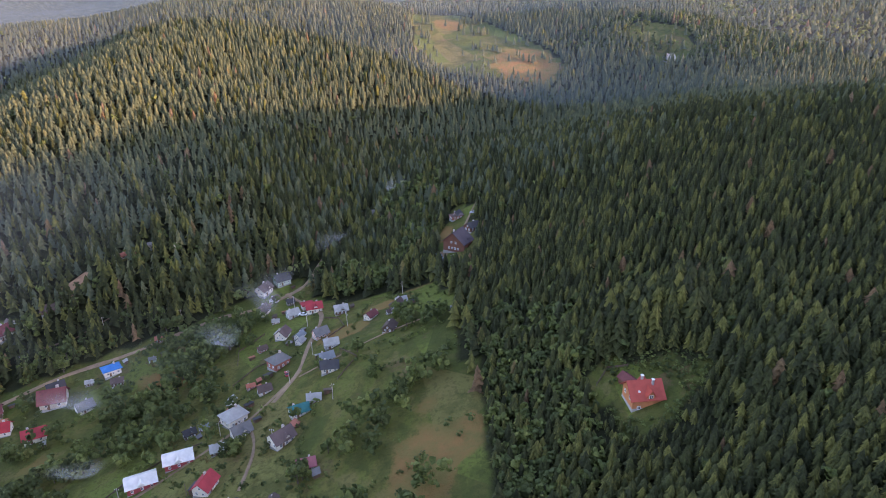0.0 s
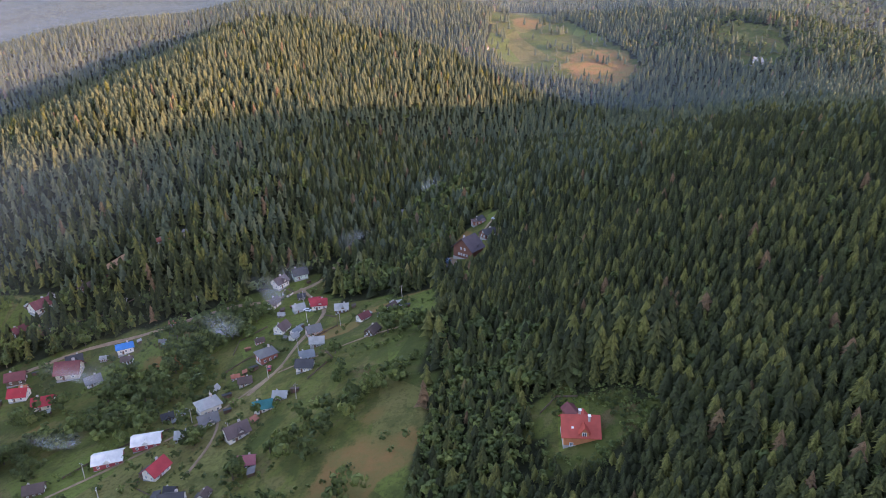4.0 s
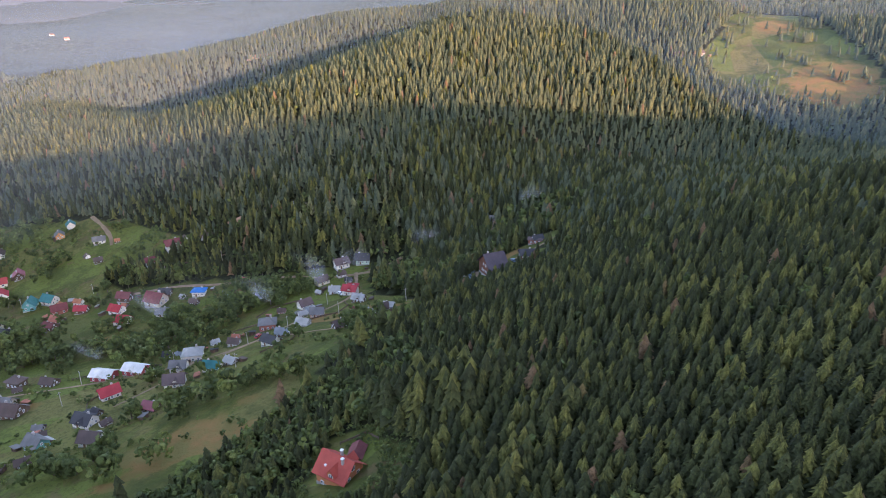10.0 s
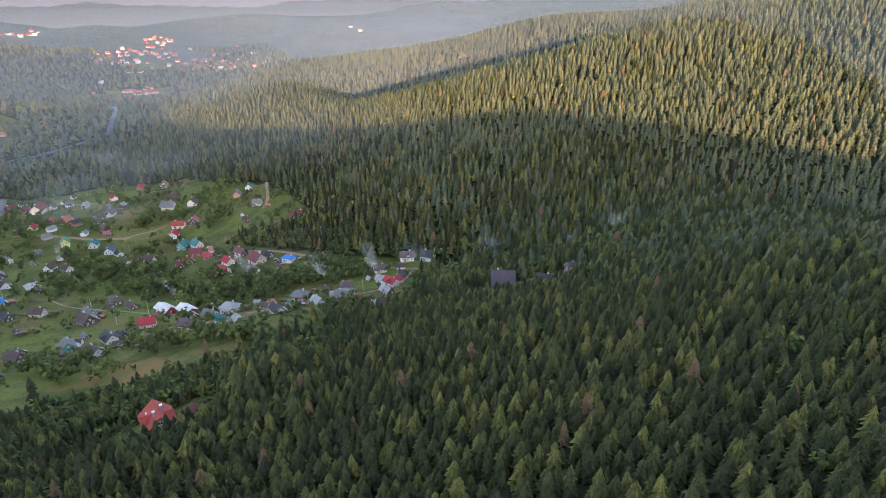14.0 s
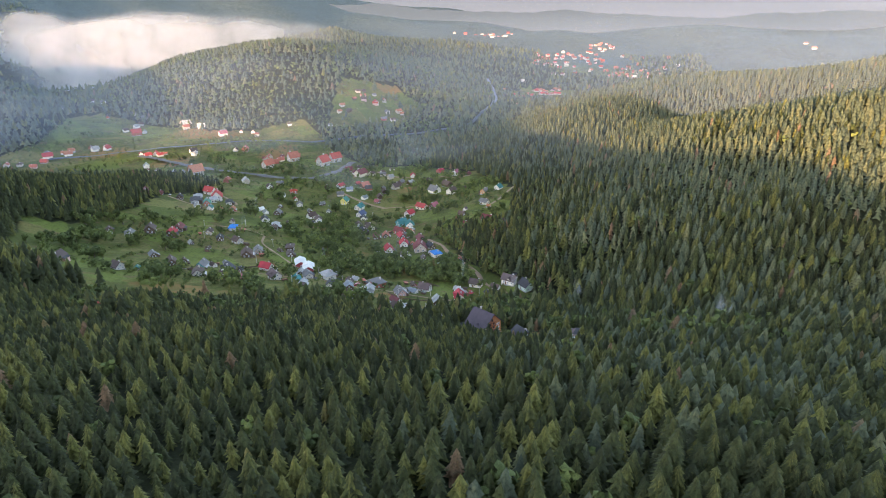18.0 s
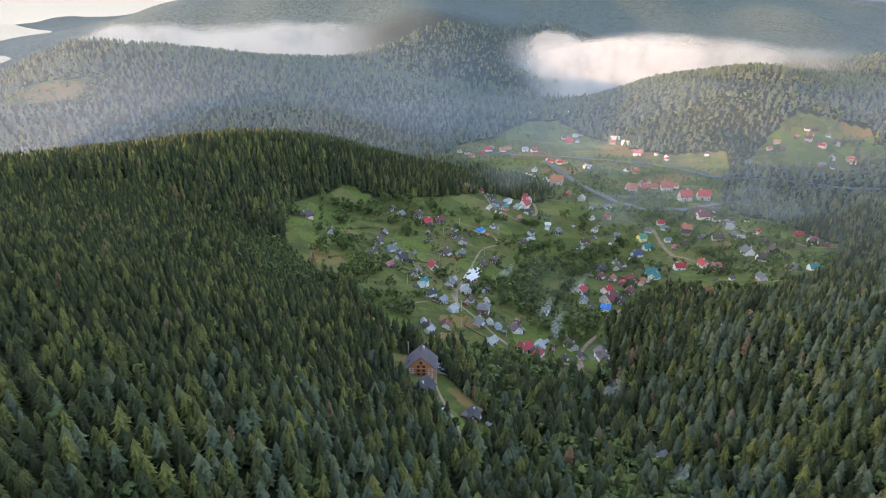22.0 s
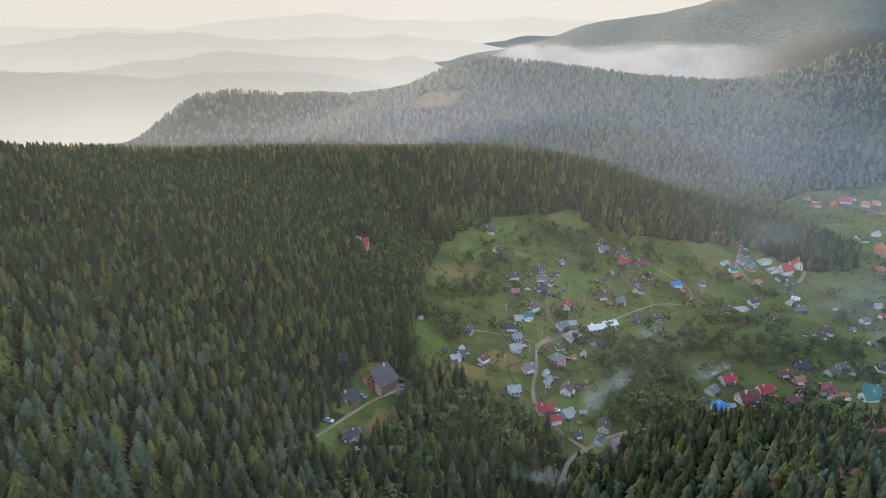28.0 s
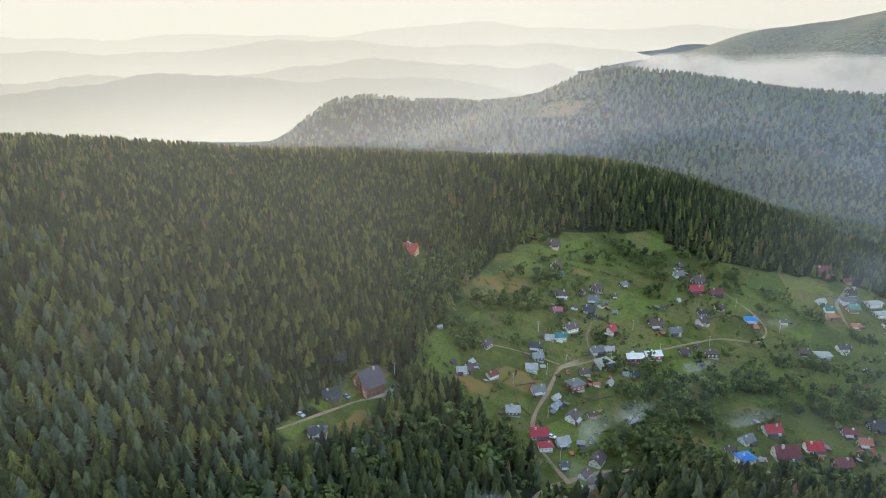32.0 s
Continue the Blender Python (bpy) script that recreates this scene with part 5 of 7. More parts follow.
def far_town():
    """The town down the valley and the farms on the round hill: many small houses, wall and pitched roof each, in one mesh."""
    r = random.Random(31)
    spots = [row for rows in HAMLETS.values() for row in rows if row[0] <= -480]
    for cx, cy, rx, ry, n in ((-1105, 175, 60, 70, 30), (-1010, 290, 60, 50, 30), (-850, 165, 34, 26, 16), (-1330, 240, 50, 30, 12), (-1440, -20, 60, 50, 12), (-515, 0, 26, 30, 8)):
        for _ in range(n):
            a, d = r.uniform(0, 6.28), math.sqrt(r.uniform(0, 1))
            spots.append((cx + rx * d * math.cos(a), cy + ry * d * math.sin(a), r.choice((29, 39, 109, 127, 149)), r.uniform(5.0, 8.0), r.choice(("rust", "red", "orange", "brown", "tomato", "grey")), r.choice(("beige", "pink", "brick")), "g"))
    mats, bm = [], bmesh.new()
    for x, y, yaw, w, roof, wall, style in spots:
        w = min(w, 8.0) * 0.85
        D, eave, rise = w * 0.72, w * (0.55 if style == "t" else 0.42), w * 0.3
        place = pose(x, y, ground(x, y) - 0.4, 0, 0, yaw)
        for piece, mat in ((prism([(-D / 2, -2), (D / 2, -2), (D / 2, eave), (0, eave + rise), (-D / 2, eave)], -w / 2, w / 2), WALLS[wall if wall not in ("white", "cream") else "beige"]),
                           (gable_roof(w, D, eave, rise, 0.08 * w, 0.12), ROOFS[roof])):
            if mat not in mats:
                mats.append(mat)
            bmesh.ops.transform(piece, matrix=place, verts=piece.verts)
            for f in piece.faces:
                bm.faces.new([bm.verts.new(v.co) for v in f.verts]).material_index = mats.index(mat)
            piece.free()
    me = bpy.data.meshes.new("far_town")
    bm.to_mesh(me)
    bm.free()
    for mat in mats:
        me.materials.append(mat)
    tagged(new("far_town", me), "distant town of pale houses with red and rust roofs in the valley", "town", kind="stuff")


far_town()


# ---- the two white-roofed brick houses by the lane ----
def white_roofed(x, y, yaw):
    w, L, D, eave, rise = 6.2, 6.2, 4.2, 2.1, 1.1
    z, drop = base_of(x, y, yaw, L, D)
    e = tagged(new("house"), "red-walled house under a broken-ridged shining white metal roof", "house", "village houses")
    e.matrix_world = pose(x, y, z, 0, 0, yaw)
    part("wall", prism([(-D / 2, 0), (D / 2, 0), (D / 2, eave), (0, eave + rise), (-D / 2, eave)], -L / 2, L / 2), WALLS["red_wall"], e)
    part("plinth", boxes([(-L / 2 - 0.05, L / 2 + 0.05, -D / 2 - 0.05, D / 2 + 0.05, -drop - 0.8, 0.3)]), PLINTH, e)
    part("roof", gable_roof(L, D, eave, rise, 0.4, 0.1), ROOFS["white"], e)
    bm = prism([(-0.75, eave + 0.1), (0.75, eave + 0.1), (0.75, eave + 0.25), (0, eave + 0.95), (-0.75, eave + 0.25)], 0, D / 2 + 0.45)
    bmesh.ops.rotate(bm, verts=bm.verts, matrix=Matrix.Rotation(radians(-90), 3, "Z"))
    part("dormer", bm, ROOFS["white"], e)
    for a in (-0.33, 0.0, 0.33):
        window_on(e, a * L, -D / 2, 0.7, 0.6, 0.75, "-y")
        window_on(e, a * L, D / 2, 0.7, 0.6, 0.75, "+y")
    window_on(e, L / 2, 0, 0.8, 0.6, 0.75, "+x")
    window_on(e, -L / 2, 0, 0.8, 0.6, 0.75, "-x")
    part("door", boxes([(-0.9, -0.35, D / 2, D / 2 + 0.05, 0.02, 1.3)]), DOOR, e)


white_roofed(-63.4, 122, 24)
white_roofed(-69.5, 115.5, 28)


# ---- the log lodge among the spruces ----
def lodge(x, y, yaw):
    L, D, eave, rise = 5.9, 8.0, 3.9, 3.5
    z = ground(x, y) - 0.7
    e = tagged(new("lodge"), "four-storey orange log lodge with balconies under a steep dark roof", "lodge")
    e.matrix_world = pose(x, y, z, 0, 0, yaw)
    part("wall", prism([(-D / 2, 0), (D / 2, 0), (D / 2, eave), (0, eave + rise), (-D / 2, eave)], -L / 2, L / 2 - 0.02), WALLS["log_dark"], e, "dark log wall")
    part("gable_wall", prism([(-D / 2, 0), (D / 2, 0), (D / 2, eave), (0, eave + rise), (-D / 2, eave)], L / 2 - 0.02, L / 2 + 0.1), WALLS["log_orange"], e, "orange log gable")
    part("roof", gable_roof(L + 0.5, D, eave, rise, 0.55, 0.14), ROOFS["lodge"], e)
    part("plinth", boxes([(-L / 2 - 0.06, L / 2 + 0.16, -D / 2 - 0.06, D / 2 + 0.06, -3, 0.35)]), WALLS["stone"], e)
    for k, (lo, half) in enumerate(((1.3, 1.5), (2.5, 1.5), (3.7, 1.5), (4.85, 1.0))):
        b = part("balcony", boxes([(L / 2 + 0.1, L / 2 + 0.75, -half, half, lo, lo + 0.09)]), WALLS["log_dark"], e)
        part("railing", boxes([(L / 2 + 0.69, L / 2 + 0.75, -half, half, lo + 0.38, lo + 0.46)]
                              + [(L / 2 + 0.7, L / 2 + 0.74, -half + i * 2 * half / 9 - 0.03, -half + i * 2 * half / 9 + 0.03, lo + 0.09, lo + 0.38) for i in range(10)]), WALLS["log_orange"], b)
        for a in ((-0.75, 0.75) if half > 1.2 else (0.0,)):
            window_on(e, L / 2 + 0.1, a, lo + 0.1, 0.8, 0.85, "+x", DOOR)
    for a in (-3.0, -2.2, 2.2, 3.0):
        for lo in (0.6, 1.8, 3.0):
            window_on(e, L / 2 + 0.1, a, lo, 0.5, 0.7, "+x")
    for a in (-2.1, -0.7, 0.7, 2.1):
        window_on(e, a, -D / 2, 0.9, 0.6, 0.9, "-y", DOOR)
        window_on(e, a, D / 2, 0.9, 0.6, 0.9, "+y", DOOR)
        window_on(e, -L / 2, a * 0.8, 1.2, 0.6, 0.8, "-x")
    for a in (-0.8, 0.8):
        window_on(e, -L / 2, a, 3.3, 0.6, 0.8, "-x")
    d = gable_roof(1.5, 1.3, 3.1, 0.7, 0.15, 0.08)
    bmesh.ops.rotate(d, verts=d.verts, matrix=Matrix.Rotation(radians(90), 3, "Z"))
    bmesh.ops.translate(d, verts=d.verts, vec=(0.6, -2.9, 1.0))
    part("dormer_roof", d, ROOFS["lodge"], e)
    part("dormer_wall", boxes([(0.02, 1.18, -3.5, -2.0, 3.3, 4.05)]), WALLS["log_dark"], e)
    part("chimney", boxes([(-1.9, -1.4, 0.3, 0.8, eave + 2, eave + rise + 0.6)]), CHIMNEY, e)
    t = part("terrace", boxes([(L / 2 + 0.1, L / 2 + 2.0, -D / 2 + 0.2, D / 2 - 0.2, -1.4, 0.3)]), DECK, e, "pale terrace deck")
    part("parapet", boxes([(L / 2 + 1.9, L / 2 + 2.0, -D / 2 + 0.2, D / 2 - 0.2, 0.3, 0.75)]), FRAME, t)


lodge(4.0, 208.0, 60)


# ---- the red-roofed house in its clearing ----
def red_house(x, y, yaw):
    L, D, eave, rise = 6.0, 5.2, 2.7, 2.3
    z = ground(x, y) - 0.7
    e = tagged(new("house"), "orange log house with a tomato-red roof, dormers and stone ground floor", "house")
    e.matrix_world = pose(x, y, z, 0, 0, yaw)
    part("wall", prism([(-D / 2, 0.35), (D / 2, 0.35), (D / 2, eave), (0, eave + rise), (-D / 2, eave)], -L / 2, L / 2), WALLS["log_orange"], e, "orange log upper wall")
    part("ground_floor", boxes([(-L / 2 - 0.06, L / 2 + 0.06, -D / 2 - 0.06, D / 2 + 0.06, -2.5, 0.35)]), WALLS["stone"], e, "grey stone ground floor")
    part("roof", gable_roof(L, D, eave, rise, 0.55, 0.12), ROOFS["tomato"], e)
    for s, cx, reach in ((-1, 0.5, 2.75), (1, 0.9, 2.5)):
        d = gable_roof(reach, 1.7, eave + 0.45, 1.05, 0.22, 0.09)
        bmesh.ops.rotate(d, verts=d.verts, matrix=Matrix.Rotation(radians(90), 3, "Z"))
        bmesh.ops.translate(d, verts=d.verts, vec=(cx, s * (reach / 2 + 0.2), 0.15))
        r = part("dormer_roof", d, ROOFS["tomato"], e)
        w = prism([(-0.75, eave - 0.9), (0.75, eave - 0.9), (0.75, eave + 0.5), (0, eave + 1.4), (-0.75, eave + 0.5)], 0.3, reach + 0.1)
        bmesh.ops.rotate(w, verts=w.verts, matrix=Matrix.Rotation(radians(90 * s), 3, "Z"))
        bmesh.ops.translate(w, verts=w.verts, vec=(cx, 0, 0))
        part("dormer_wall", w, WALLS["log_orange"], e)
        window_on(e, cx, s * (reach + 0.1), eave - 0.25, 0.8, 0.9, "-y" if s < 0 else "+y")
    part("skylight", boxes([(-1.7, -1.3, -1.9, -1.45, 3.15, 3.75)]), FRAME, e, "white skylight")
    for cx, cy in ((1.5, -0.75), (0.0, 0.9)):
        c = part("chimney", boxes([(cx - 0.2, cx + 0.2, cy - 0.2, cy + 0.2, eave + 0.8, eave + rise + 0.45)]), WALLS["stone"], e)
        part("cap", boxes([(cx - 0.27, cx + 0.27, cy - 0.27, cy + 0.27, eave + rise + 0.45, eave + rise + 0.58)]), FRAME, c, "white chimney cap")
    b = part("balcony", boxes([(L / 2, L / 2 + 0.9, -2.0, 2.0, 1.35, 1.45)]), WALLS["log_orange"], e)
    part("railing", boxes([(L / 2 + 0.83, L / 2 + 0.9, -2.0, 2.0, 1.85, 1.95)] + [(L / 2 + 0.84, L / 2 + 0.89, -2.0 + i * 0.42, -1.92 + i * 0.42, 1.45, 1.85) for i in range(10)]), FRAME, b)
    for a in (-1.2, 1.2):
        window_on(e, L / 2, a, 1.6, 0.75, 0.85, "+x")
        window_on(e, -L / 2, a, 1.6, 0.75, 0.85, "-x")
        window_on(e, a * 1.4, -D / 2 - 0.06, 0.2, 0.7, 0.75, "-y")
    window_on(e, L / 2, 0, 3.1, 0.9, 0.9, "+x")
    part("lean_to_roof", boxes([(L / 2 + 0.1, L / 2 + 1.5, -2.4, 2.2, 0.98, 1.08)]), ROOFS["maroon"], e, "dark maroon lean-to roof")
    part("lean_to_wall", boxes([(L / 2 + 0.15, L / 2 + 1.4, -2.3, 2.1, -2, 0.98)]), WALLS["stone"], e)
    g = tagged(new("shed"), "low shed with a dark maroon gabled roof beside the red house", "shed")
    gx, gy = x - 1.2, y + 5.4
    g.matrix_world = pose(gx, gy, ground(gx, gy) - 0.1, 0, 0, 118)
    part("wall", prism([(-1.2, -1), (1.2, -1), (1.2, 1.1), (0, 1.9), (-1.2, 1.1)], -1.7, 1.7), WALLS["log_dark"], g)
    part("roof", gable_roof(3.4, 2.4, 1.1, 0.8, 0.3, 0.08), ROOFS["maroon"], g)
    part("door", boxes([(-0.5, 0.5, 1.2, 1.26, 0, 1.0)]), DOOR, g)


red_house(38.2, 107, 6)


# ---- the dark lodge annex and the small cabin down the slope ----
house(9.5, 219.6, 42, 4.4, "dark", "log_dark", "g", 2, "guest_annex")
house(4.2, 236.0, 62, 3.6, "dark", "log_dark", "g", 2, "cabin")


# ---- cars parked by the lodge ----
PAINTS = {n: plain("car_paint_" + n, c, 0.3, 0.2, 0.5, wear=0.06) for n, c in {"blue_grey": (0.10, 0.16, 0.22), "white": (0.75, 0.75, 0.76), "black": (0.02, 0.02, 0.025), "silver": (0.45, 0.46, 0.48), "red": (0.35, 0.04, 0.04)}.items()}
TYRE = plain("tyre_rubber", (0.02, 0.02, 0.02), 0.9)


def car(x, y, yaw, paint):
    e = tagged(new("car"), f"{COLOUR_WORDS.get(paint, paint).split()[0]} parked passenger car on the gravel", "car", "parked cars")
    e.matrix_world = pose(x, y, ground(x, y) + 0.28, 0, 0, yaw)
    s = 0.62
    body = prism([(-2.1, 0.25), (2.1, 0.25), (2.12, 0.75), (1.9, 0.9), (0.95, 0.98), (-1.8, 1.02), (-2.1, 0.85)], -0.85, 0.85)
    cabin = prism([(-1.75, 1.0), (0.95, 0.97), (0.3, 1.45), (-1.2, 1.47)], -0.72, 0.72)
    for bm in (body, cabin):
        bmesh.ops.scale(bm, vec=(s, s, s), verts=bm.verts)
    part("body", body, PAINTS[paint], e)
    part("cabin", cabin, GLASS, e)
    part("car_roof", boxes([(-0.66 * s, 0.66 * s, -1.15 * s, 0.28 * s, 1.46 * s, 1.5 * s)]), PAINTS[paint], e)
    for a in (-0.8, 0.8):
        for b in (-1.3, 1.3):
            w = bmesh.new()
            bmesh.ops.create_cone(w, cap_ends=True, segments=12, radius1=0.33 * s, radius2=0.33 * s, depth=0.2 * s,
                                  matrix=Matrix.Translation((a * s, b * s, 0.3 * s)) @ Matrix.Rotation(radians(90), 4, "Y"))
            part("wheel", w, TYRE, e)


for _x, _y, _yaw, _paint in ((-2.6, 206.5, 40, "blue_grey"), (-3.4, 208.0, 35, "black"), (-2.2, 204.4, 42, "blue_grey"), (-4.2, 203.2, 100, "silver"), (-1.2, 201.0, 120, "black"),
                             (6.4, 216.5, 60, "blue_grey"), (-44, 151, 20, "red"), (-47.5, 189, 80, "white"), (10.5, 233, 75, "silver")):
    car(_x, _y, _yaw, _paint)


# ---- small board sheds beside the houses ----
def shed(x, y, yaw, w, roof):
    e = tagged(new("shed"), f"small weathered board shed with a {roof} metal roof", "shed", "garden sheds")
    D = w * 0.72
    z, drop = base_of(x, y, yaw, w, D)
    e.matrix_world = pose(x, y, z, 0, 0, yaw)
    part("wall", prism([(-D / 2, -drop - 0.3), (D / 2, -drop - 0.3), (D / 2, w * 0.42), (-D / 2, w * 0.62)], -w / 2, w / 2), WALLS["wood"], e)
    part("roof", prism([(-D / 2 - 0.2, w * 0.66), (D / 2 + 0.2, w * 0.41), (D / 2 + 0.2, w * 0.41 + 0.07), (-D / 2 - 0.2, w * 0.66 + 0.07)], -w / 2 - 0.15, w / 2 + 0.15), ROOFS[roof], e)
    part("door", boxes([(-0.3, 0.3, -D / 2 - 0.04, -D / 2, 0, w * 0.45)]), DOOR, e)


_yards = random.Random(11)
_near = [r for rows in HAMLETS.values() for r in rows if r[0] > -160]
for _x, _y, _yaw, _w, _roof, _wall, _style in _near:
    _a, _d = radians(_yaw + _yards.choice((20, 100, 200, 290))), _w * 0.8 + _yards.uniform(1.0, 2.4)
    _sx, _sy = _x + _d * math.cos(_a), _y + _d * math.sin(_a)
    if _yards.random() < 0.72 and all(math.hypot(_sx - q[0], _sy - q[1]) > q[3] * 0.6 + 1.0 for q in _near) and not near_track(np.array([_sx]), np.array([_sy]), 1.2)[0]:
        shed(_sx, _sy, _yaw + _yards.choice((0, 90)), _yards.uniform(1.2, 2.3), _yards.choice(("dark", "grey", "silver", "brown", "rust")))


# ---- orchard trees, hedges and groves of the village ----
GROVES = {
    "upper": [(-18, 86, 4.9, 6), (-19, 68, 3.8, 4), (-33, 45, 4.1, 4), (-40, 17, 11.0, 7), (-56, 21, 7.9, 6), (-64, 58, 5.2, 5), (-93, 18, 14.3, 10), (-29, 109, 5.1, 5),
              (-10, 160, 3.3, 3), (-2, 157, 2.4, 2), (-24, 151, 2.0, 1), (-47, 121, 2.7, 3), (-58, 150, 2.0, 1), (-75, 140, 5.5, 8), (-77, 161, 6.4, 12), (-70, 180, 7.6, 12), (-92, 123, 5.2, 5),
              (-100, 116, 5.9, 8), (-113, 109, 6.6, 9), (-126, 85, 3.5, 3), (-134, 81, 5.4, 6)],
    "middle": [(-89, 143, 6.8, 8), (-129, 109, 9.8, 12), (-150, 94, 10.2, 10), (-152, 71, 4.3, 3), (-159, 95, 10.1, 8), (-175, 88, 8.6, 8), (-151, 45, 5.9, 5), (-183, 54, 3.8, 3), (-174, 114, 4.7, 5),
               (-140, 152, 8.2, 8), (-120, 172, 3.8, 4), (-117, 76, 2.7, 2), (-97, 63, 2.5, 1), (-89, 112, 2.0, 1), (-69, 123, 2.1, 1), (-2, 47, 6.8, 5), (-79, 2, 11.2, 6), (-86, 181, 7.5, 10)],
    "valley": [(-309, -80, 16.7, 9), (-271, -10, 9.4, 6), (-254, 23, 10.7, 6), (-292, 25, 13.3, 8), (-262, 38, 5.8, 4), (-202, 43, 7.9, 6), (-143, 107, 10.0, 8), (-142, 95, 6.6, 6), (-113, 119, 9.2, 7),
               (-193, 77, 4.1, 3), (-198, 132, 5.2, 4), (-322, -100, 22.3, 10), (-383, -68, 17.7, 10), (-362, -116, 23.6, 10), (-217, 138, 6.9, 4), (-178, 130, 3.6, 3), (-261, 141, 5.7, 4), (-222, 119, 4.0, 4), (-371, -274, 27.9, 12)],
    "belts": [(-70, 150, 5, 5), (-81, 134, 6, 9), (-94, 123, 6, 9), (-107, 111, 6, 9), (-120, 105, 6, 8), (-139, 103, 7, 8), (-151, 114, 6, 6), (-38, 32, 4, 4), (-61, 38, 5, 4), (-98, 36, 5, 4),
              (-98, 21, 5, 5), (-115, 34, 4, 5), (-132, 42, 4, 5), (-1, 158, 3, 4), (-11, 164, 3, 4), (-63, 189, 5, 7), (-76, 183, 6, 8), (-85, 178, 6, 8), (-95, 152, 6, 6), (-117, 89, 5, 5),
              (-88, 131, 6, 8), (-147, 79, 6, 6), (-78, 153, 6, 7), (-75, 170, 6, 8), (-89, 65, 4, 3), (-165, 47, 6, 5), (-225, 30, 14, 14), (-240, 60, 12, 9), (-275, -40, 14, 14), (-240, -20, 10, 12),
              (-330, 60, 14, 12), (-295, 55, 10, 8), (-355, -60, 16, 16), (-285, 5, 12, 12), (-262, 120, 12, 12), (-285, 140, 8, 7), (-240, 150, 8, 7), (-230, 100, 10, 8), (-165, 182, 9, 12), (-190, 180, 10, 10), (-254, 163, 9, 8)],
    "field_trees": [(-5, 99, 2, 2), (-22, 115, 3, 4), (-22, 77, 3, 3), (-14, 66, 3, 4), (1, 55, 4, 6), (-27, 27, 3, 4), (-39, 21, 4, 5), (-46, 21, 4, 5), (-54, 23, 3, 4), (-59, 31, 3, 4), (-11, 168, 3, 3),
                    (-4, 162, 2, 2), (-97, 72, 3, 3), (-103, 79, 3, 3), (-119, 92, 5, 5), (-123, 99, 5, 6), (-96, 123, 5, 6), (-108, 110, 4, 6), (-114, 114, 5, 8), (-91, 134, 5, 6), (-82, 137, 4, 5), (-73, 131, 3, 4),
                    (-94, 113, 3, 3), (-31, 109, 3, 3), (-25, 150, 2, 2), (-7, 130, 2, 2), (-64, 21, 4, 6), (-73, 7, 4, 6), (-83, 30, 3, 4), (-54, 126, 2, 2), (-63, 148, 3, 4), (-70, 141, 3, 4), (-32, 41, 3, 4),
                    (-13, 85, 2, 2), (-108, 52, 3, 3), (-91, 67, 3, 3), (-121, 33, 3, 4), (-130, 38, 3, 4), (-107, 102, 4, 8), (-100, 120, 4, 9), (-83, 152, 4, 9), (-75, 166, 4, 8), (-67, 181, 4, 8), (-62, 190, 4, 7),
                    (-125, 74, 4, 5), (-109, 80, 3, 3), (-152, 67, 4, 5), (-192, 31, 5, 8), (-170, 35, 4, 6), (-13, 163, 2.5, 4), (-75, 47, 3, 5), (-67, 36, 3, 5), (-61, 23, 4, 6), (-144, 94, 5, 8), (-133, 121, 4, 6),
                    (-171, 87, 4, 6), (-78, 171, 4, 8), (-68, 195, 5, 9), (-77, 197, 4, 7), (-59, 200, 4, 8), (-176, 122, 4, 5), (-147, 162, 4, 6), (-186, 146, 4, 5), (-214, 134, 5, 6), (-194, 159, 4, 6), (-247, 99, 5, 6),
                    (-243, 129, 5, 7), (-218, 158, 5, 7), (-255, 50, 6, 9), (-244, 29, 6, 9), (-198, 51, 5, 6), (-314, -32, 6, 6), (-305, 70, 6, 8), (-335, 69, 7, 9), (-308, 106, 6, 8), (-260, 79, 4, 4), (-87, 109, 3, 3),
                    (-121, 156, 4, 6), (-109, 177, 4, 6), (-109, 133, 4, 6), (-68, 158, 3, 5), (-58, 135, 6, 10), (-68, 147, 4, 6), (-50, 124, 4, 5), (-70, 126, 5, 8), (-50, 120, 2, 2), (-33, 130, 2, 2), (-18, 136, 2, 2),
                    (-14, 110, 2.5, 3), (-13, 115, 2, 2), (-18, 108, 2.5, 3), (-3, 96, 2.5, 3), (-7, 154, 3, 4), (-71, 170, 5, 8), (-84, 167, 5, 7), (-71, 156, 4, 6), (-63, 175, 4, 5), (-114, 173, 4, 8), (-128, 169, 5, 9),
                    (-114, 157, 3, 3), (-78, 126, 4, 6), (-17, 123, 2, 3), (-11, 123, 2, 3), (-34, 148, 2, 2), (-96, 188, 5, 8), (-139, 189, 6, 9), (-129, 193, 6, 9), (-140, 177, 5, 8), (-71, 95, 5, 7), (-107, 140, 4, 6),
                    (-69, 131, 4, 6), (-89, 149, 4, 6), (-157, 163, 5, 6), (-122, 174, 5, 7), (-139, 166, 4, 6), (-10, 117, 2, 3), (-1, 132, 3, 4), (-36, 128, 2, 2), (-8, 96, 2.5, 2), (-18, 94, 2, 2), (-10, 127, 2, 2),
                    (-2, 128, 2, 3)],
    "hedges": [(-25, 81, 3.3, 4), (-33, 84, 2.6, 2), (-20, 121, 2.1, 2), (-65, 123, 2.0, 1), (-6, 88, 3.7, 5), (-89, 176, 4.7, 6), (-59, 168, 2.3, 2),
               (-225, 130, 3.3, 2), (-132, 121, 12.0, 10), (-193, 152, 7.1, 6), (-21, 111, 2.0, 3), (-16, 115, 2.0, 3), (-20, 139, 2.0, 1), (-12, 125, 2.0, 2), (-7, 128, 2.0, 2), (-3, 133, 2.0, 3),
               (-4, 156, 2.0, 2), (-12, 165, 2.2, 3), (-78, 173, 4.4, 5)],
}
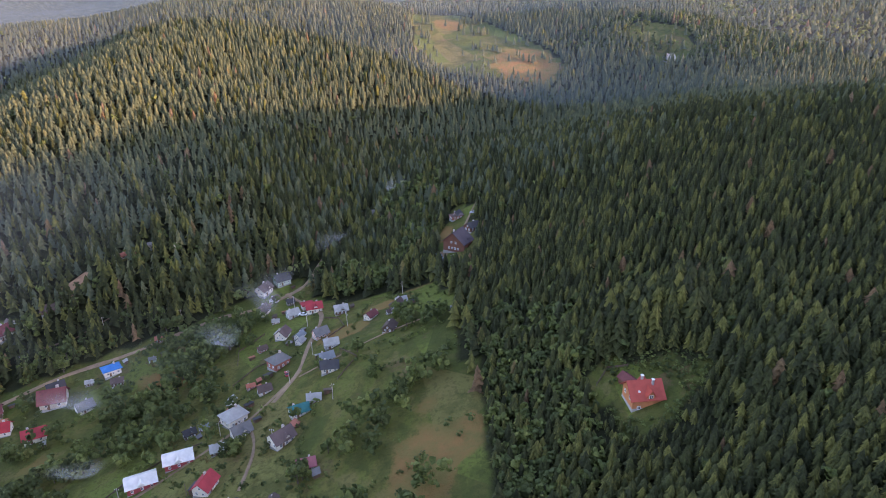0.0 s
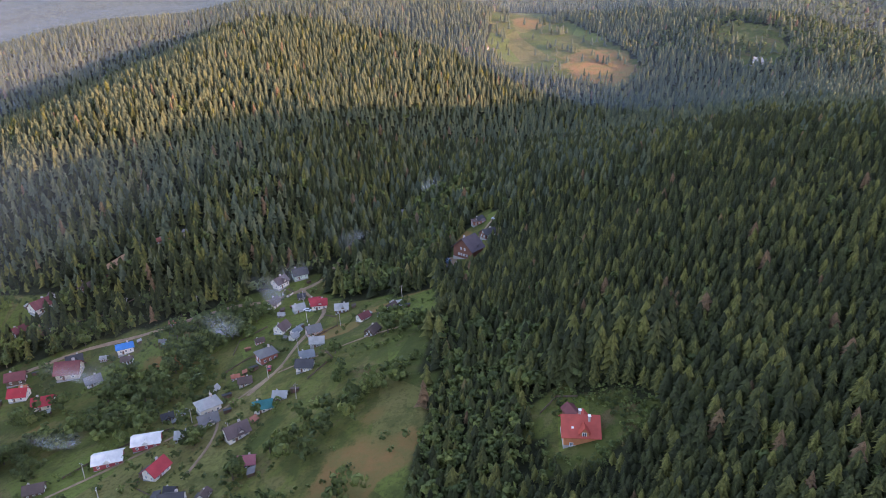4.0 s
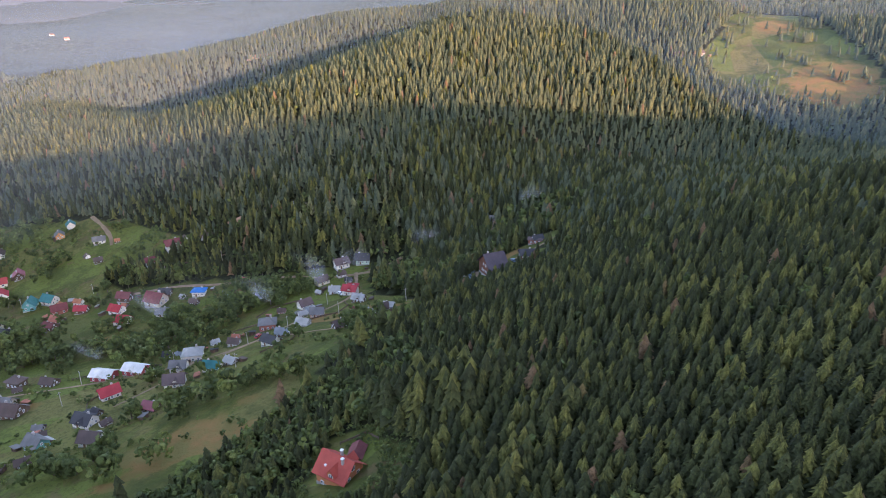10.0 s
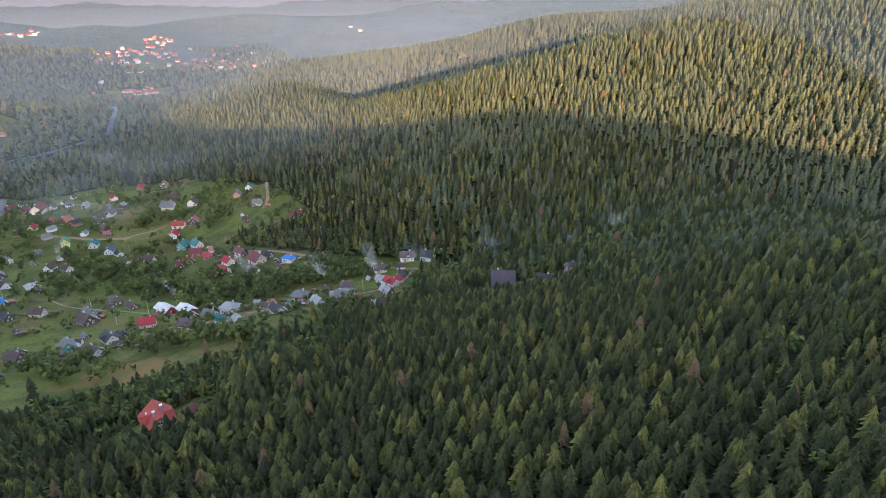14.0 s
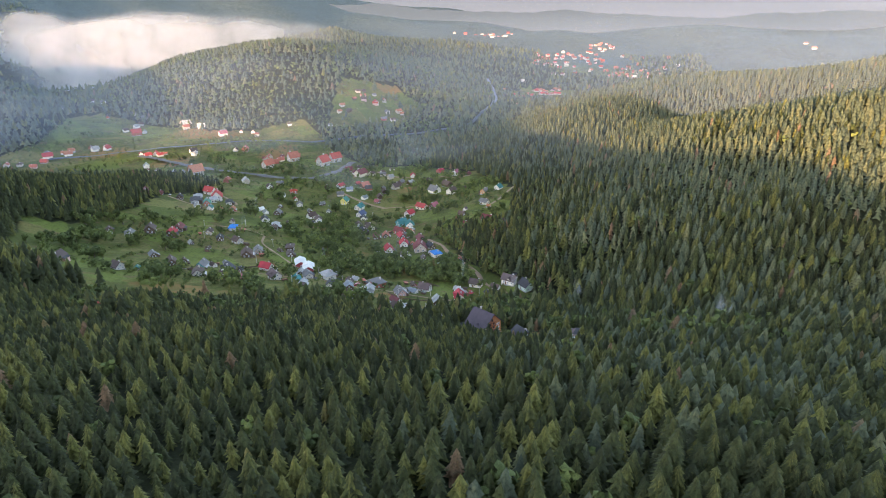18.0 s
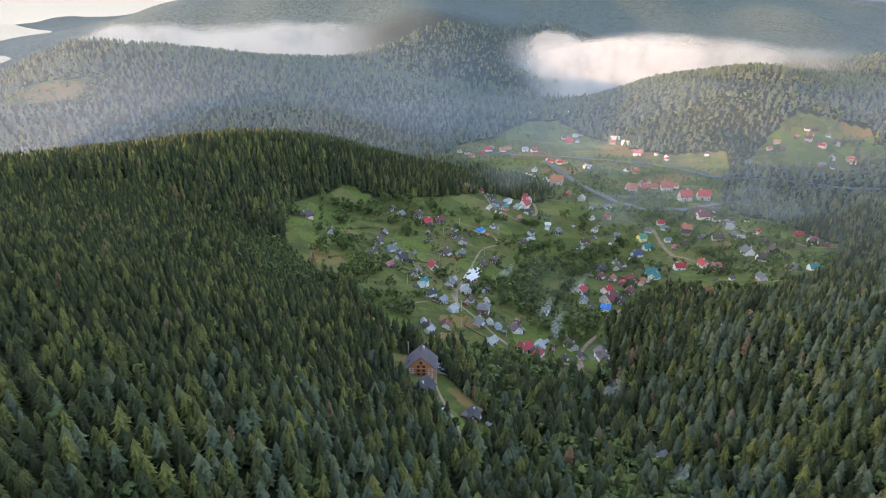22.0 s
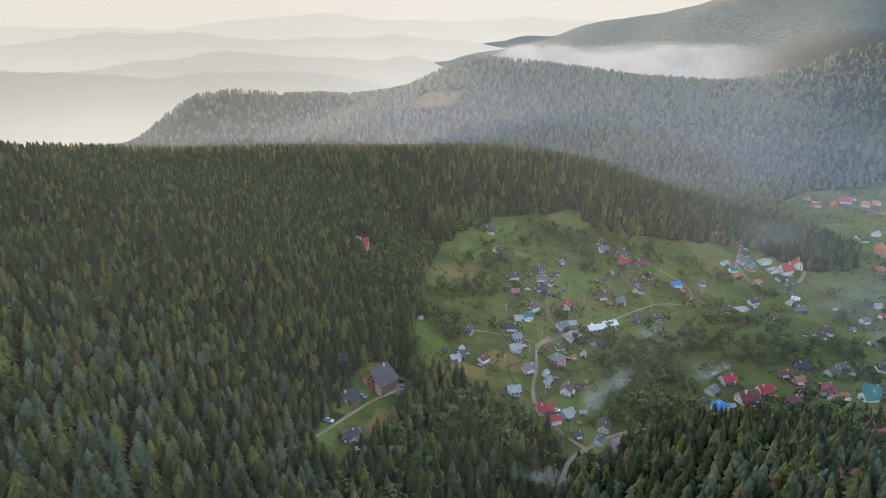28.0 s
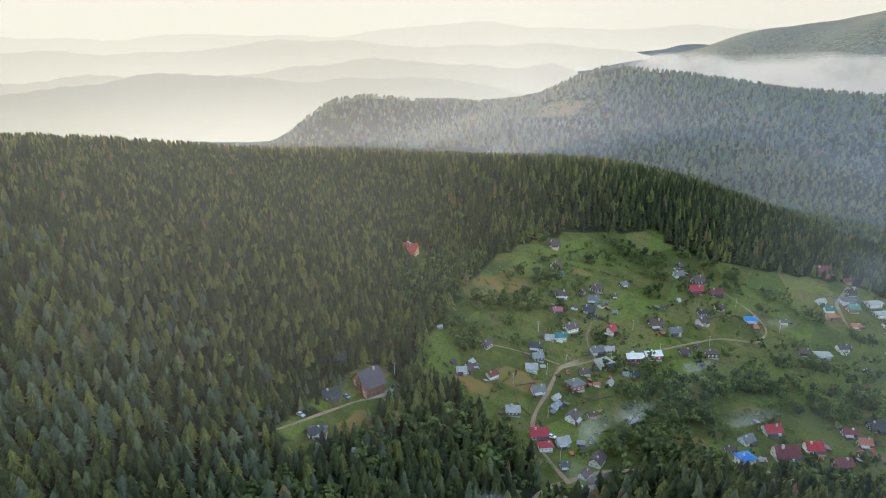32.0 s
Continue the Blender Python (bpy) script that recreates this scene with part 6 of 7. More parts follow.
HOUSE_SPOTS = np.array([(r[0], r[1], r[3]) for rows in HAMLETS.values() for r in rows] + [(-63, 122, 5), (-69.5, 115.5, 5), (5, 205, 9), (38, 107, 8)])
_crowns = []
for _s in range(8):
    _v, _f, _g = leafy_shape(130, 100 + _s, 7)
    _crowns.append(mesh_from("crown", _v, _f, LEAVES, np.clip([0.15, 0.35, 0.5, 0.3, 0.7, 0.2, 0.45, 0.8][_s] + _g, 0, 0.95)))


def trunk_mesh():
    bm = bmesh.new()
    bmesh.ops.create_cone(bm, cap_ends=True, segments=7, radius1=0.035, radius2=0.018, depth=0.55, matrix=Matrix.Translation((0, 0, 0.255)))
    for a, b, h in ((0.6, 0.9, 0.36), (2.7, 0.8, 0.4), (4.6, 1.0, 0.44)):
        m = Matrix.Translation((0, 0, h)) @ Matrix.Rotation(a, 4, "Z") @ Matrix.Rotation(b, 4, "Y") @ Matrix.Translation((0, 0, 0.12))
        bmesh.ops.create_cone(bm, cap_ends=False, segments=5, radius1=0.014, radius2=0.006, depth=0.26, matrix=m)
    me = bpy.data.meshes.new("trunk")
    bm.to_mesh(me)
    bm.free()
    me.materials.append(BARK)
    return me


_trunk = trunk_mesh()
_pick = random.Random(5)


def tree(x, y, tall, wide, k):
    e = tagged(new("tree"), "rounded dark-green broadleaved tree in the grass" if k != 7 else "yellowish-green broadleaved tree in the grass", "tree", "village trees")
    e.matrix_world = pose(x, y, ground(x, y) - 0.15, 0, 0, _pick.uniform(0, 360)) @ Matrix.Diagonal((wide, wide, tall, 1))
    mesh_part("trunk", _trunk, BARK, e)
    mesh_part("crown", _crowns[k], LEAVES, e)


def clear_of_houses(x, y, room=1.0):
    return (np.hypot(HOUSE_SPOTS[:, 0] - x, HOUSE_SPOTS[:, 1] - y) > HOUSE_SPOTS[:, 2] * 0.6 + room).all() and not near_track(np.array([x]), np.array([y]), 0.8)[0]


_more_x, _more_y, _planted = [], [], 0
for _rows in GROVES.values():
    for _x, _y, _r, _n in _rows:
        for _i in range(int(_n * (0.75 if _rows is GROVES["field_trees"] else 1.15) + 0.5)):
            _a, _d = _pick.uniform(0, 6.28), _r * math.sqrt(_pick.uniform(0, 1))
            _tx, _ty = _x + _d * math.cos(_a), _y + _d * math.sin(_a)
            _h = _pick.uniform(3.2, 6.4) if _r > 2.6 else _pick.uniform(2.0, 4.2)
            if not clear_of_houses(_tx, _ty, _h * 0.3):
                continue
            if _planted < 290 and _tx > -260:
                tree(_tx, _ty, _h, _h * _pick.uniform(0.85, 1.15), _pick.randrange(8))
                _planted += 1
            else:
                _more_x.append(_tx)
                _more_y.append(_ty)
if _more_x:
    _k = rng.uniform(4, 7, len(_more_x))
    tree_mass("valley_trees", mid_leafy, LEAVES, np.array(_more_x), np.array(_more_y), _k, _k, "loose broadleaved trees on the valley floor", "trees")


# bushes and garden scrub, too many to count
def scrub():
    x, y = scatter(-430, 8, -270, 220, 4.0)
    k = inside(OPEN["village"], x, y)
    x, y = x[k], y[k]
    patch = np.sin(x / 9 + 2 * np.sin(y / 13)) * np.sin(y / 8 + np.sin(x / 17)) + 0.5 * np.sin(x / 3.7) * np.sin(y / 4.1)
    town = np.min(np.hypot(x[:, None] - HOUSE_SPOTS[None, :, 0], y[:, None] - HOUSE_SPOTS[None, :, 1]), 1)
    k = (patch > np.where(town < 9, 0.2, 0.98)) & (town > 3.2) & ~near_track(x, y, 1.2) & ~((x > -30) & (y > 118))
    h = rng.uniform(1.1, 3.4, k.sum())
    tree_mass("garden_scrub", mid_leafy, LEAVES, x[k], y[k], h, h * 1.3, "low bushes and fruit trees among the gardens", "bushes")
    # the woods and orchards of the valley floor, in loose drifts
    x, y = scatter(-445, -195, -300, 195, 5.6)
    drift = np.sin(x / 21 + 1.7 * np.sin(y / 27)) * np.sin(y / 19 + np.sin(x / 33)) + 0.6 * np.sin(x / 7.3 + y / 9.1)
    town = np.min(np.hypot(x[:, None] - HOUSE_SPOTS[None, :, 0], y[:, None] - HOUSE_SPOTS[None, :, 1]), 1)
    k = inside(OPEN["village"], x, y) & (drift > np.where(y > 90, -0.2, -0.1)) & (town > np.where(y < 20, 11, 7)) & ~near_track(x, y, 3.0)
    h = rng.uniform(3.5, 7.5, k.sum()) * np.where(y[k] < 20, 0.62, 0.9)
    tree_mass("valley_grove", mid_leafy, LEAVES, x[k], y[k], h, h, "loose groves of broadleaved trees on the valley floor", "trees")
    # young broadleaved thicket in the clearing of the red house
    x, y = scatter(27, 56, 96, 128, 1.3)
    k = inside(OPEN["red_house"], x, y) & (np.hypot(x - 38.5, y - 107.5) > 6.5) & ~((np.abs(x - 31.5) < 2.2) & (np.abs(y - 112) < 6))
    h = rng.uniform(0.9, 2.0, k.sum())
    tree_mass("thicket", mid_leafy, LEAVES, x[k], y[k], h, h * 1.4, "dense bright-green thicket of young leaves in the clearing", "bushes")
    # hedge banks between the fields
    xs, ys = [], []
    strips = [((6, 139), (-19, 138)), ((6, 185), (-5, 183)), ((-10, 73), (-30, 24)), ((-30, 28), (-60, 17)), ((-61, 37), (-89, 32)), ((-29, 165), (-25, 184)), ((-85, 99), (-101, 93)), ((-103, 63), (-115, 84)), ((-69, 113), (-57, 130)), ((-43, 128), (-53, 80)), ((-72, 67), (-100, 20)), ((-112, 68), (-131, 70)), ((-22, 50), (-33, 121)), ((3, 133), (-10, 127)), ((-10, 127), (-17, 123)), ((-17, 123), (-21, 117)), ((-48, 137), (-64, 133)), ((-33, 144), (-18, 147)), ((-18, 147), (0, 153)), ((-73, 154), (-70, 135)), ((-94, 140), (-116, 134)), ((-51, 157), (-52, 144)), ((-96, 169), (-80, 179))]
    for a, b in strips + [((-26, 112), (-2, 135)), ((-2, 135), (4, 150)), ((-30, 90), (-4, 104)), ((-42, 38), (-12, 62)), ((-100, 88), (-70, 118)), ((-20, 187), (2, 172)), ((-70, 20), (-40, 30)), ((-10, 109), (-33, 110)), ((-33, 110), (-45, 120)), ((-38, 32), (-61, 38)), ((-61, 38), (-98, 36)), ((-98, 21), (-132, 42)), ((-117, 89), (-140, 79)), ((-59, 136), (-88, 131)), ((-2, 160), (-22, 150)), ((-24, 60), (-48, 48)), ((-48, 48), (-66, 62)), ((-20, 120), (-4, 140)), ((-100, 60), (-130, 66)), ((-78, 60), (-84, 84)), ((-12, 76), (-34, 66))]:
        n = max(4, int(math.hypot(b[0] - a[0], b[1] - a[1]) / 0.65))
        s = np.linspace(0, 1, n)
        xs.append(a[0] + (b[0] - a[0]) * s + rng.normal(0, 0.5, n))
        ys.append(a[1] + (b[1] - a[1]) * s + rng.normal(0, 0.5, n))
    x, y = np.concatenate(xs), np.concatenate(ys)
    town = np.min(np.hypot(x[:, None] - HOUSE_SPOTS[None, :, 0], y[:, None] - HOUSE_SPOTS[None, :, 1]), 1)
    k = (rng.uniform(0, 1, len(x)) < 0.7) & inside(OPEN["village"], x, y) & (town > 3.4) & ~near_track(x, y, 0.9)
    h = rng.uniform(0.6, 2.0, k.sum())
    tree_mass("hedge_banks", mid_leafy, LEAVES, x[k], y[k], h, h * 1.2, "uneven hedges along the field edges", "hedge")


scrub()

# ---- lanes, yards and water ----
for _name, (_w, _line) in TRACKS.items():
    make_track(_name, _w, _line, DIRT, "pale unpaved dirt track with worn edges")
make_track("valley_road", *WATERSIDE["valley_road"], ASPHALT, "wide worn asphalt road along the river", 1.5)
make_track("lodge_yard", 5.0, [(-3.5, 199), (-3.0, 204), (-1.5, 209)], DIRT, "sandy parking yard beside the log lodge", 0.26)
make_track("clay_cut", 4.0, [(-134, 203), (-131, 209), (-129, 213)], CLAY, "bare reddish clay cut in the slope")
make_track("clay_path", 1.6, [(14, 268), (20, 273), (28, 277), (33, 282)], CLAY, "bare reddish clay path through the trees")
make_track("ridge_scar", 6.0, [(-362, 396), (-352, 401), (-340, 405)], CLAY, "bare earth scar on the ridge", 0.5)


def water_material():
    m, t, b = material("river_water", 0.5, 0.0, 0.12)
    t.links.new(mix(t, ramp(t, noise_tex(t, 0.1, 3), 0.35, 0.65), (0.03, 0.045, 0.05), (0.08, 0.09, 0.085)), b.inputs["Base Color"])
    relief(t, b, noise_tex(t, 1.2, 3), 0.2, 0.1)
    return m


WATER = water_material()
_river = make_track("river", *WATERSIDE["river"], WATER, "dark shallow river winding through the valley", 1.5)
tagged(_river, category="water")


# ---- poles of the village power line ----
def pole(x, y, h=4.6):
    e = tagged(new("power_pole"), "slender weathered wooden power pole beside the lane", "pole", "power poles")
    e.matrix_world = pose(x, y, ground(x, y) - 0.3, _pick.uniform(-2, 2), _pick.uniform(-2, 2), _pick.uniform(0, 180))
    bm = bmesh.new()
    bmesh.ops.create_cone(bm, cap_ends=True, segments=7, radius1=0.11, radius2=0.07, depth=h, matrix=Matrix.Translation((0, 0, h / 2)))
    part("mast", bm, CHIMNEY, e)
    part("crossarm", boxes([(-0.55, 0.55, -0.05, 0.05, h - 0.5, h - 0.38)]), BARK, e)
    for a in (-0.45, 0.0, 0.45):
        part("insulator", boxes([(a - 0.04, a + 0.04, -0.04, 0.04, h - 0.38, h - 0.24)]), FRAME, e)


for _x, _y in ((-38, 158), (-42, 146), (-56, 130), (-72, 110), (-90, 92), (-44, 180), (-52, 197), (-40, 120), (-28, 132), (-84, 60), (-100, 50), (-118, 62), (-60, 100),
               (-88, 190), (-112, 186), (-132, 172), (-150, 150), (-30, 172), (-14, 186), (2, 195), (-170, 130), (-185, 108)):
    pole(_x, _y)


# ---- garden fences of grey boards ----
def fence(line, h=0.75):
    e = tagged(new("fence"), "low weathered board fence round a garden", "fence", "garden fences")
    x0, y0 = line[0]
    z0 = ground(x0, y0)
    e.matrix_world = pose(x0, y0, z0)
    for a, b in zip(line, line[1:]):
        n = max(2, int(math.hypot(b[0] - a[0], b[1] - a[1]) / 1.6))
        pts = [(a[0] + (b[0] - a[0]) * i / n - x0, a[1] + (b[1] - a[1]) * i / n - y0) for i in range(n + 1)]
        zs = [ground(p[0] + x0, p[1] + y0) - z0 for p in pts]
        for p, z in zip(pts, zs):
            part("post", boxes([(p[0] - 0.06, p[0] + 0.06, p[1] - 0.06, p[1] + 0.06, z - 0.3, z + h)]), BARK, e)
        for i in range(n):
            bm = bmesh.new()
            d = Vector((pts[i + 1][0] - pts[i][0], pts[i + 1][1] - pts[i][1], 0)).normalized()
            s = Vector((-d.y, d.x, 0)) * 0.04
            lo = [Vector((*pts[i], zs[i])), Vector((*pts[i + 1], zs[i + 1]))]
            v = [bm.verts.new(q + o + Vector((0, 0, k))) for k in (0.25, h - 0.1) for o in (s, -s) for q in lo]
            for f in ((0, 1, 5, 4), (2, 3, 7, 6), (4, 5, 7, 6), (0, 1, 3, 2), (0, 2, 6, 4), (1, 3, 7, 5)):
                bm.faces.new([v[j] for j in f])
            bmesh.ops.recalc_face_normals(bm, faces=bm.faces)
            part("board", bm, WALLS["wood"], e)


for _line in ([(-36, 166), (-31, 172), (-34, 180), (-39, 183)], [(-47, 163), (-55, 160), (-60, 153)], [(-60, 128), (-66, 126), (-74, 118), (-78, 110)], [(-28, 140), (-24, 148), (-30, 156)],
              [(-46, 100), (-54, 104), (-58, 112)], [(-100, 60), (-92, 66), (-86, 74)], [(-112, 190), (-120, 182), (-132, 178)], [(-58, 180), (-64, 172), (-62, 164)], [(38, 117), (34, 118), (31, 114)]):
    fence(_line)


# ---- valley fog, low morning mist, and sheets that stand in for haze and glare ----
def mist_material(name, most, scale, lo, hi, colour=(0.9, 0.9, 0.9)):
    """Fine droplets: they let part of the light through and scatter the rest; thin at the rims."""
    m = bpy.data.materials.new(name)
    m.use_nodes = True
    t = m.node_tree
    t.nodes.clear()
    out = t.nodes.new("ShaderNodeOutputMaterial")
    clear, cloud, glow = t.nodes.new("ShaderNodeBsdfTransparent"), t.nodes.new("ShaderNodeBsdfDiffuse"), t.nodes.new("ShaderNodeBsdfTranslucent")
    for n in (cloud, glow):
        n.inputs["Color"].default_value = (*colour, 1)
    drops, both = t.nodes.new("ShaderNodeMixShader"), t.nodes.new("ShaderNodeMixShader")
    drops.inputs[0].default_value = 0.5
    t.links.new(cloud.outputs[0], drops.inputs[1])
    t.links.new(glow.outputs[0], drops.inputs[2])
    dense = calc(t, "MULTIPLY", attribute(t, "dense"), ramp(t, noise_tex(t, scale, 5, 0.6), lo, hi))
    t.links.new(calc(t, "MULTIPLY", dense, most), both.inputs[0])
    t.links.new(clear.outputs[0], both.inputs[1])
    t.links.new(drops.outputs[0], both.inputs[2])
    t.links.new(both.outputs[0], out.inputs["Surface"])
    return m


FOG = mist_material("fog", 0.62, 0.012, 0.05, 0.62, (0.62, 0.60, 0.56))
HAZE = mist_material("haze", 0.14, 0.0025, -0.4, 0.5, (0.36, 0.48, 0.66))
SMOKE = mist_material("smoke", 0.40, 0.11, 0.25, 0.75, (0.86, 0.84, 0.80))


def sheet(name, x, y, z, dense, n, m, mat, label, category="fog"):
    i = (np.arange(m - 1)[:, None] * n + np.arange(n - 1)[None, :]).ravel()
    me = mesh_from(name, np.stack([x.ravel(), y.ravel(), z.ravel()], 1), np.stack([i, i + 1, i + n + 1, i + n], 1), mat)
    a = me.attributes.new("dense", "FLOAT", "POINT")
    a.data.foreach_set("value", dense.ravel().astype(np.float32))
    return tagged(mesh_part(name, me, mat, smooth=True), label, category, kind="stuff")


def fog_bank(name, line, tops, foot, lean, seed):
    """Fog that fills a side valley, as one soft-rimmed layer along a line of the plan, with the height of its top at even steps."""
    n, m = 120, 40
    s, v = np.meshgrid(np.linspace(0, 1, n), np.linspace(0, 1, m))
    pts = np.array(line, float)
    at = np.linspace(0, 1, len(pts))
    x, y = np.interp(s, at, pts[:, 0]), np.interp(s, at, pts[:, 1])
    top = 5 + np.interp(s, np.linspace(0, 1, len(tops)), tops) + 2.0 * np.sin(s * 19 + seed) + 1.1 * np.sin(s * 43 + seed * 2)
    base = np.interp(s, np.linspace(0, 1, len(foot)), foot)
    z = base - 6 + (top + 8 - base + 6) * v
    edge = np.clip((top - z) / (17 + 9 * np.sin(s * 11 + seed)), 0, 1) * np.clip((z - base + 4) / 22, 0, 1) * np.clip(np.minimum(s, 1 - s) * 4, 0, 1)
    sheet(name, x + lean * (v - 0.5), y + lean * (v - 0.5), z, edge * edge * (3 - 2 * edge), n, m, FOG, "bright white fog bank lying in the valley behind the hills")


fog_bank("fog_bank", [(-494, -506), (-575, -425), (-700, -300), (-860, -150)], [98, 94, 88, 96, 98, 88, 78], [74, 2, -12, -6, 0, 0, 0], -30, 0.4)
fog_bank("fog_bank", [(-520, -560), (-640, -470), (-800, -330)], [98, 100, 96, 100, 92], [50, 0, -5, 0, 0], -30, 1.7)
fog_bank("fog_bank", [(130, -802), (-130, -740), (-400, -676)], [92, 116, 121, 121, 120, 112], [40, 40, 40, 45, 50, 60], 20, 2.1)


def haze_veil(name, radius, lo, hi, base, top, mat=HAZE):
    """Distance haze put in as a thin sheet across the valley: an arc round the village, fading out at its rims."""
    n, m = 80, 14
    a = np.linspace(radians(lo), radians(hi), n)
    s = np.linspace(0, 1, m)
    ga, gs = np.meshgrid(a, s)
    r = radius * (1 + 0.06 * np.sin(ga * 5 + radius))
    x, y = -110 + r * np.cos(ga), 120 + r * np.sin(ga)
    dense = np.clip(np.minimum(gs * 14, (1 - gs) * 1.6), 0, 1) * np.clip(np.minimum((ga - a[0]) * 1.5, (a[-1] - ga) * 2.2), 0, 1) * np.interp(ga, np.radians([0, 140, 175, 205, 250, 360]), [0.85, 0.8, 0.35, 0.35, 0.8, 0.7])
    sheet(name, x, y, base + (top - base) * gs, dense, n, m, mat, "thin bluish sheet standing in for distance haze across the valley", "mist")


def sun_veil(radius, lo, hi, base, top, mat):
    """Bright haze of the south-eastern valleys put in as a sheet, thickest towards the low sun and gone higher up."""
    n, m = 60, 16
    ga, gs = np.meshgrid(np.radians(np.linspace(lo, hi, n)), np.linspace(0, 1, m))
    x, y = -110 + radius * np.cos(ga), 120 + radius * np.sin(ga)
    along = np.clip((np.degrees(ga) - lo) / 34, 0, 1) * np.clip((hi - np.degrees(ga)) / 12, 0, 1)
    sheet("valley_haze", x, y, base + (top - base) * gs, along ** 1.3 * np.clip(gs * 8, 0, 1) * np.clip((1 - gs) * 1.5, 0, 1), n, m, mat, "bright sunlit haze filling the valley below the ridges", "mist")


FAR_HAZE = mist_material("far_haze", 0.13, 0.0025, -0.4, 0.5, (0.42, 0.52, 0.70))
haze_veil("haze_sheet", 345, 26, 318, -12, 175, HAZE)
haze_veil("haze_sheet", 480, 22, 321, -20, 210, FAR_HAZE)
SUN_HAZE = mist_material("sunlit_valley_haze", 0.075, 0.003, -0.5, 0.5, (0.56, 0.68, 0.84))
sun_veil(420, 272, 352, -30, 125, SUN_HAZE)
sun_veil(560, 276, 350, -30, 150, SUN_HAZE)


def glare_sheet():
    """Added sheet close to the flight that stands in for veiling sun glare and haze."""
    n, m = 40, 14
    s = np.linspace(-0.3, 1.12, n)
    cx, cy = -66 + 46 * s, 308 + 40 * s
    gs, gz = np.meshgrid(s, np.linspace(0, 1, m))
    dense = np.clip((gs + 0.25) / 0.4, 0, 1) * np.maximum(np.clip((0.85 - gs) / 0.4, 0, 1), 0.42 * np.clip((1.12 - gs) * 6, 0, 1)) * np.clip(np.minimum(gz * 1.5, (1 - gz) * 6), 0, 1)
    sheet("glare_sheet", np.tile(cx, (m, 1)), np.tile(cy, (m, 1)), 108 + 44 * gz, dense, n, m, GLARE_VEIL, "faint added sheet that veils the spruce slope like sun glare", "mist")


# pale tint of the added glare sheet
GLARE_VEIL = mist_material("glare_veil", 0.032, 0.01, -0.5, 0.5, (0.72, 0.82, 0.95))
glare_sheet()


def ground_mist(z, x0, x1, y0, y1, fade, mat, label, rim=0.35):
    """Level mist over the valley floor, gone where the ground comes up to it."""
    n, m = 90, 70
    gx, gy = np.meshgrid(np.linspace(x0, x1, n), np.linspace(y0, y1, m))
    over = z - heights(gx, gy).reshape(gx.shape)
    edge = np.minimum(np.minimum(gx - x0, x1 - gx), np.minimum(gy - y0, y1 - gy))
    sheet("ground_mist", gx, gy, np.full_like(gx, z), np.clip((over - 8) / fade, 0, 1) * np.clip(edge / (rim * min(x1 - x0, y1 - y0)), 0, 1), n, m, mat, label, "mist")


# the first is bluish distance haze put into a tinted level sheet
BLUE_HAZE = mist_material("blue_haze", 0.11, 0.006, 0.0, 0.6, (0.58, 0.64, 0.66))
LOW_MIST = mist_material("low_mist", 0.15, 0.016, 0.47, 0.72, (0.82, 0.82, 0.80))
ground_mist(64, -640, -85, -200, 330, 35, BLUE_HAZE, "thin bluish level sheet standing in for haze in the valley", 0.14)
# far valley haze, likewise put in as a level sheet
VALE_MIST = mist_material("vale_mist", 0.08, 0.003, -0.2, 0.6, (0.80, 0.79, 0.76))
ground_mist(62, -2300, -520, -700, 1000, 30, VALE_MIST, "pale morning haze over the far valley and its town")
ground_mist(34, -430, -20, -160, 260, 14, LOW_MIST, "drifting patches of low mist over the village")


def smoke(x, y, wide, tall, drift):
    """Chimney smoke that rises, spreads and drifts off: one loose wisp."""
    n = 24
    u, v = np.meshgrid(np.linspace(-1, 1, n), np.linspace(0, 1, n))
    spread = wide * (0.25 + 0.85 * v)
    gx = x + u * spread + drift * v ** 1.4 + 0.12 * wide * np.sin(v * 7 + x)
    gy = y + 0.35 * u * spread + 0.4 * drift * v
    rim = np.clip(1 - u * u - 0.3 * np.sin(u * 5 + v * 4 + x) * np.sin(v * 9 + y), 0, 1) * np.clip(np.minimum(v * 6, (1 - v) * 1.6), 0, 1)
    sheet("smoke", gx, gy, ground(x, y) + 1.5 + tall * v, rim, n, n, SMOKE, "thin grey wisp of chimney smoke over the roofs", "smoke")


for _x, _y, _w, _h, _d in ((-58, 190, 7, 13, -5), (-66, 172, 8, 10, -6), (-100, 150, 10, 9, -7), (-62, 208, 9, 8, 6), (-48, 232, 7, 9, 5), (-170, 40, 13, 9, 8), (-195, 76, 16, 8, 9), (-120, 60, 9, 7, 6), (-150, 20, 10, 8, 7), (-84, 120, 8, 6, -5), (-24, 276, 6, 9, 4)):
    smoke(_x, _y, _w, _h, _d)


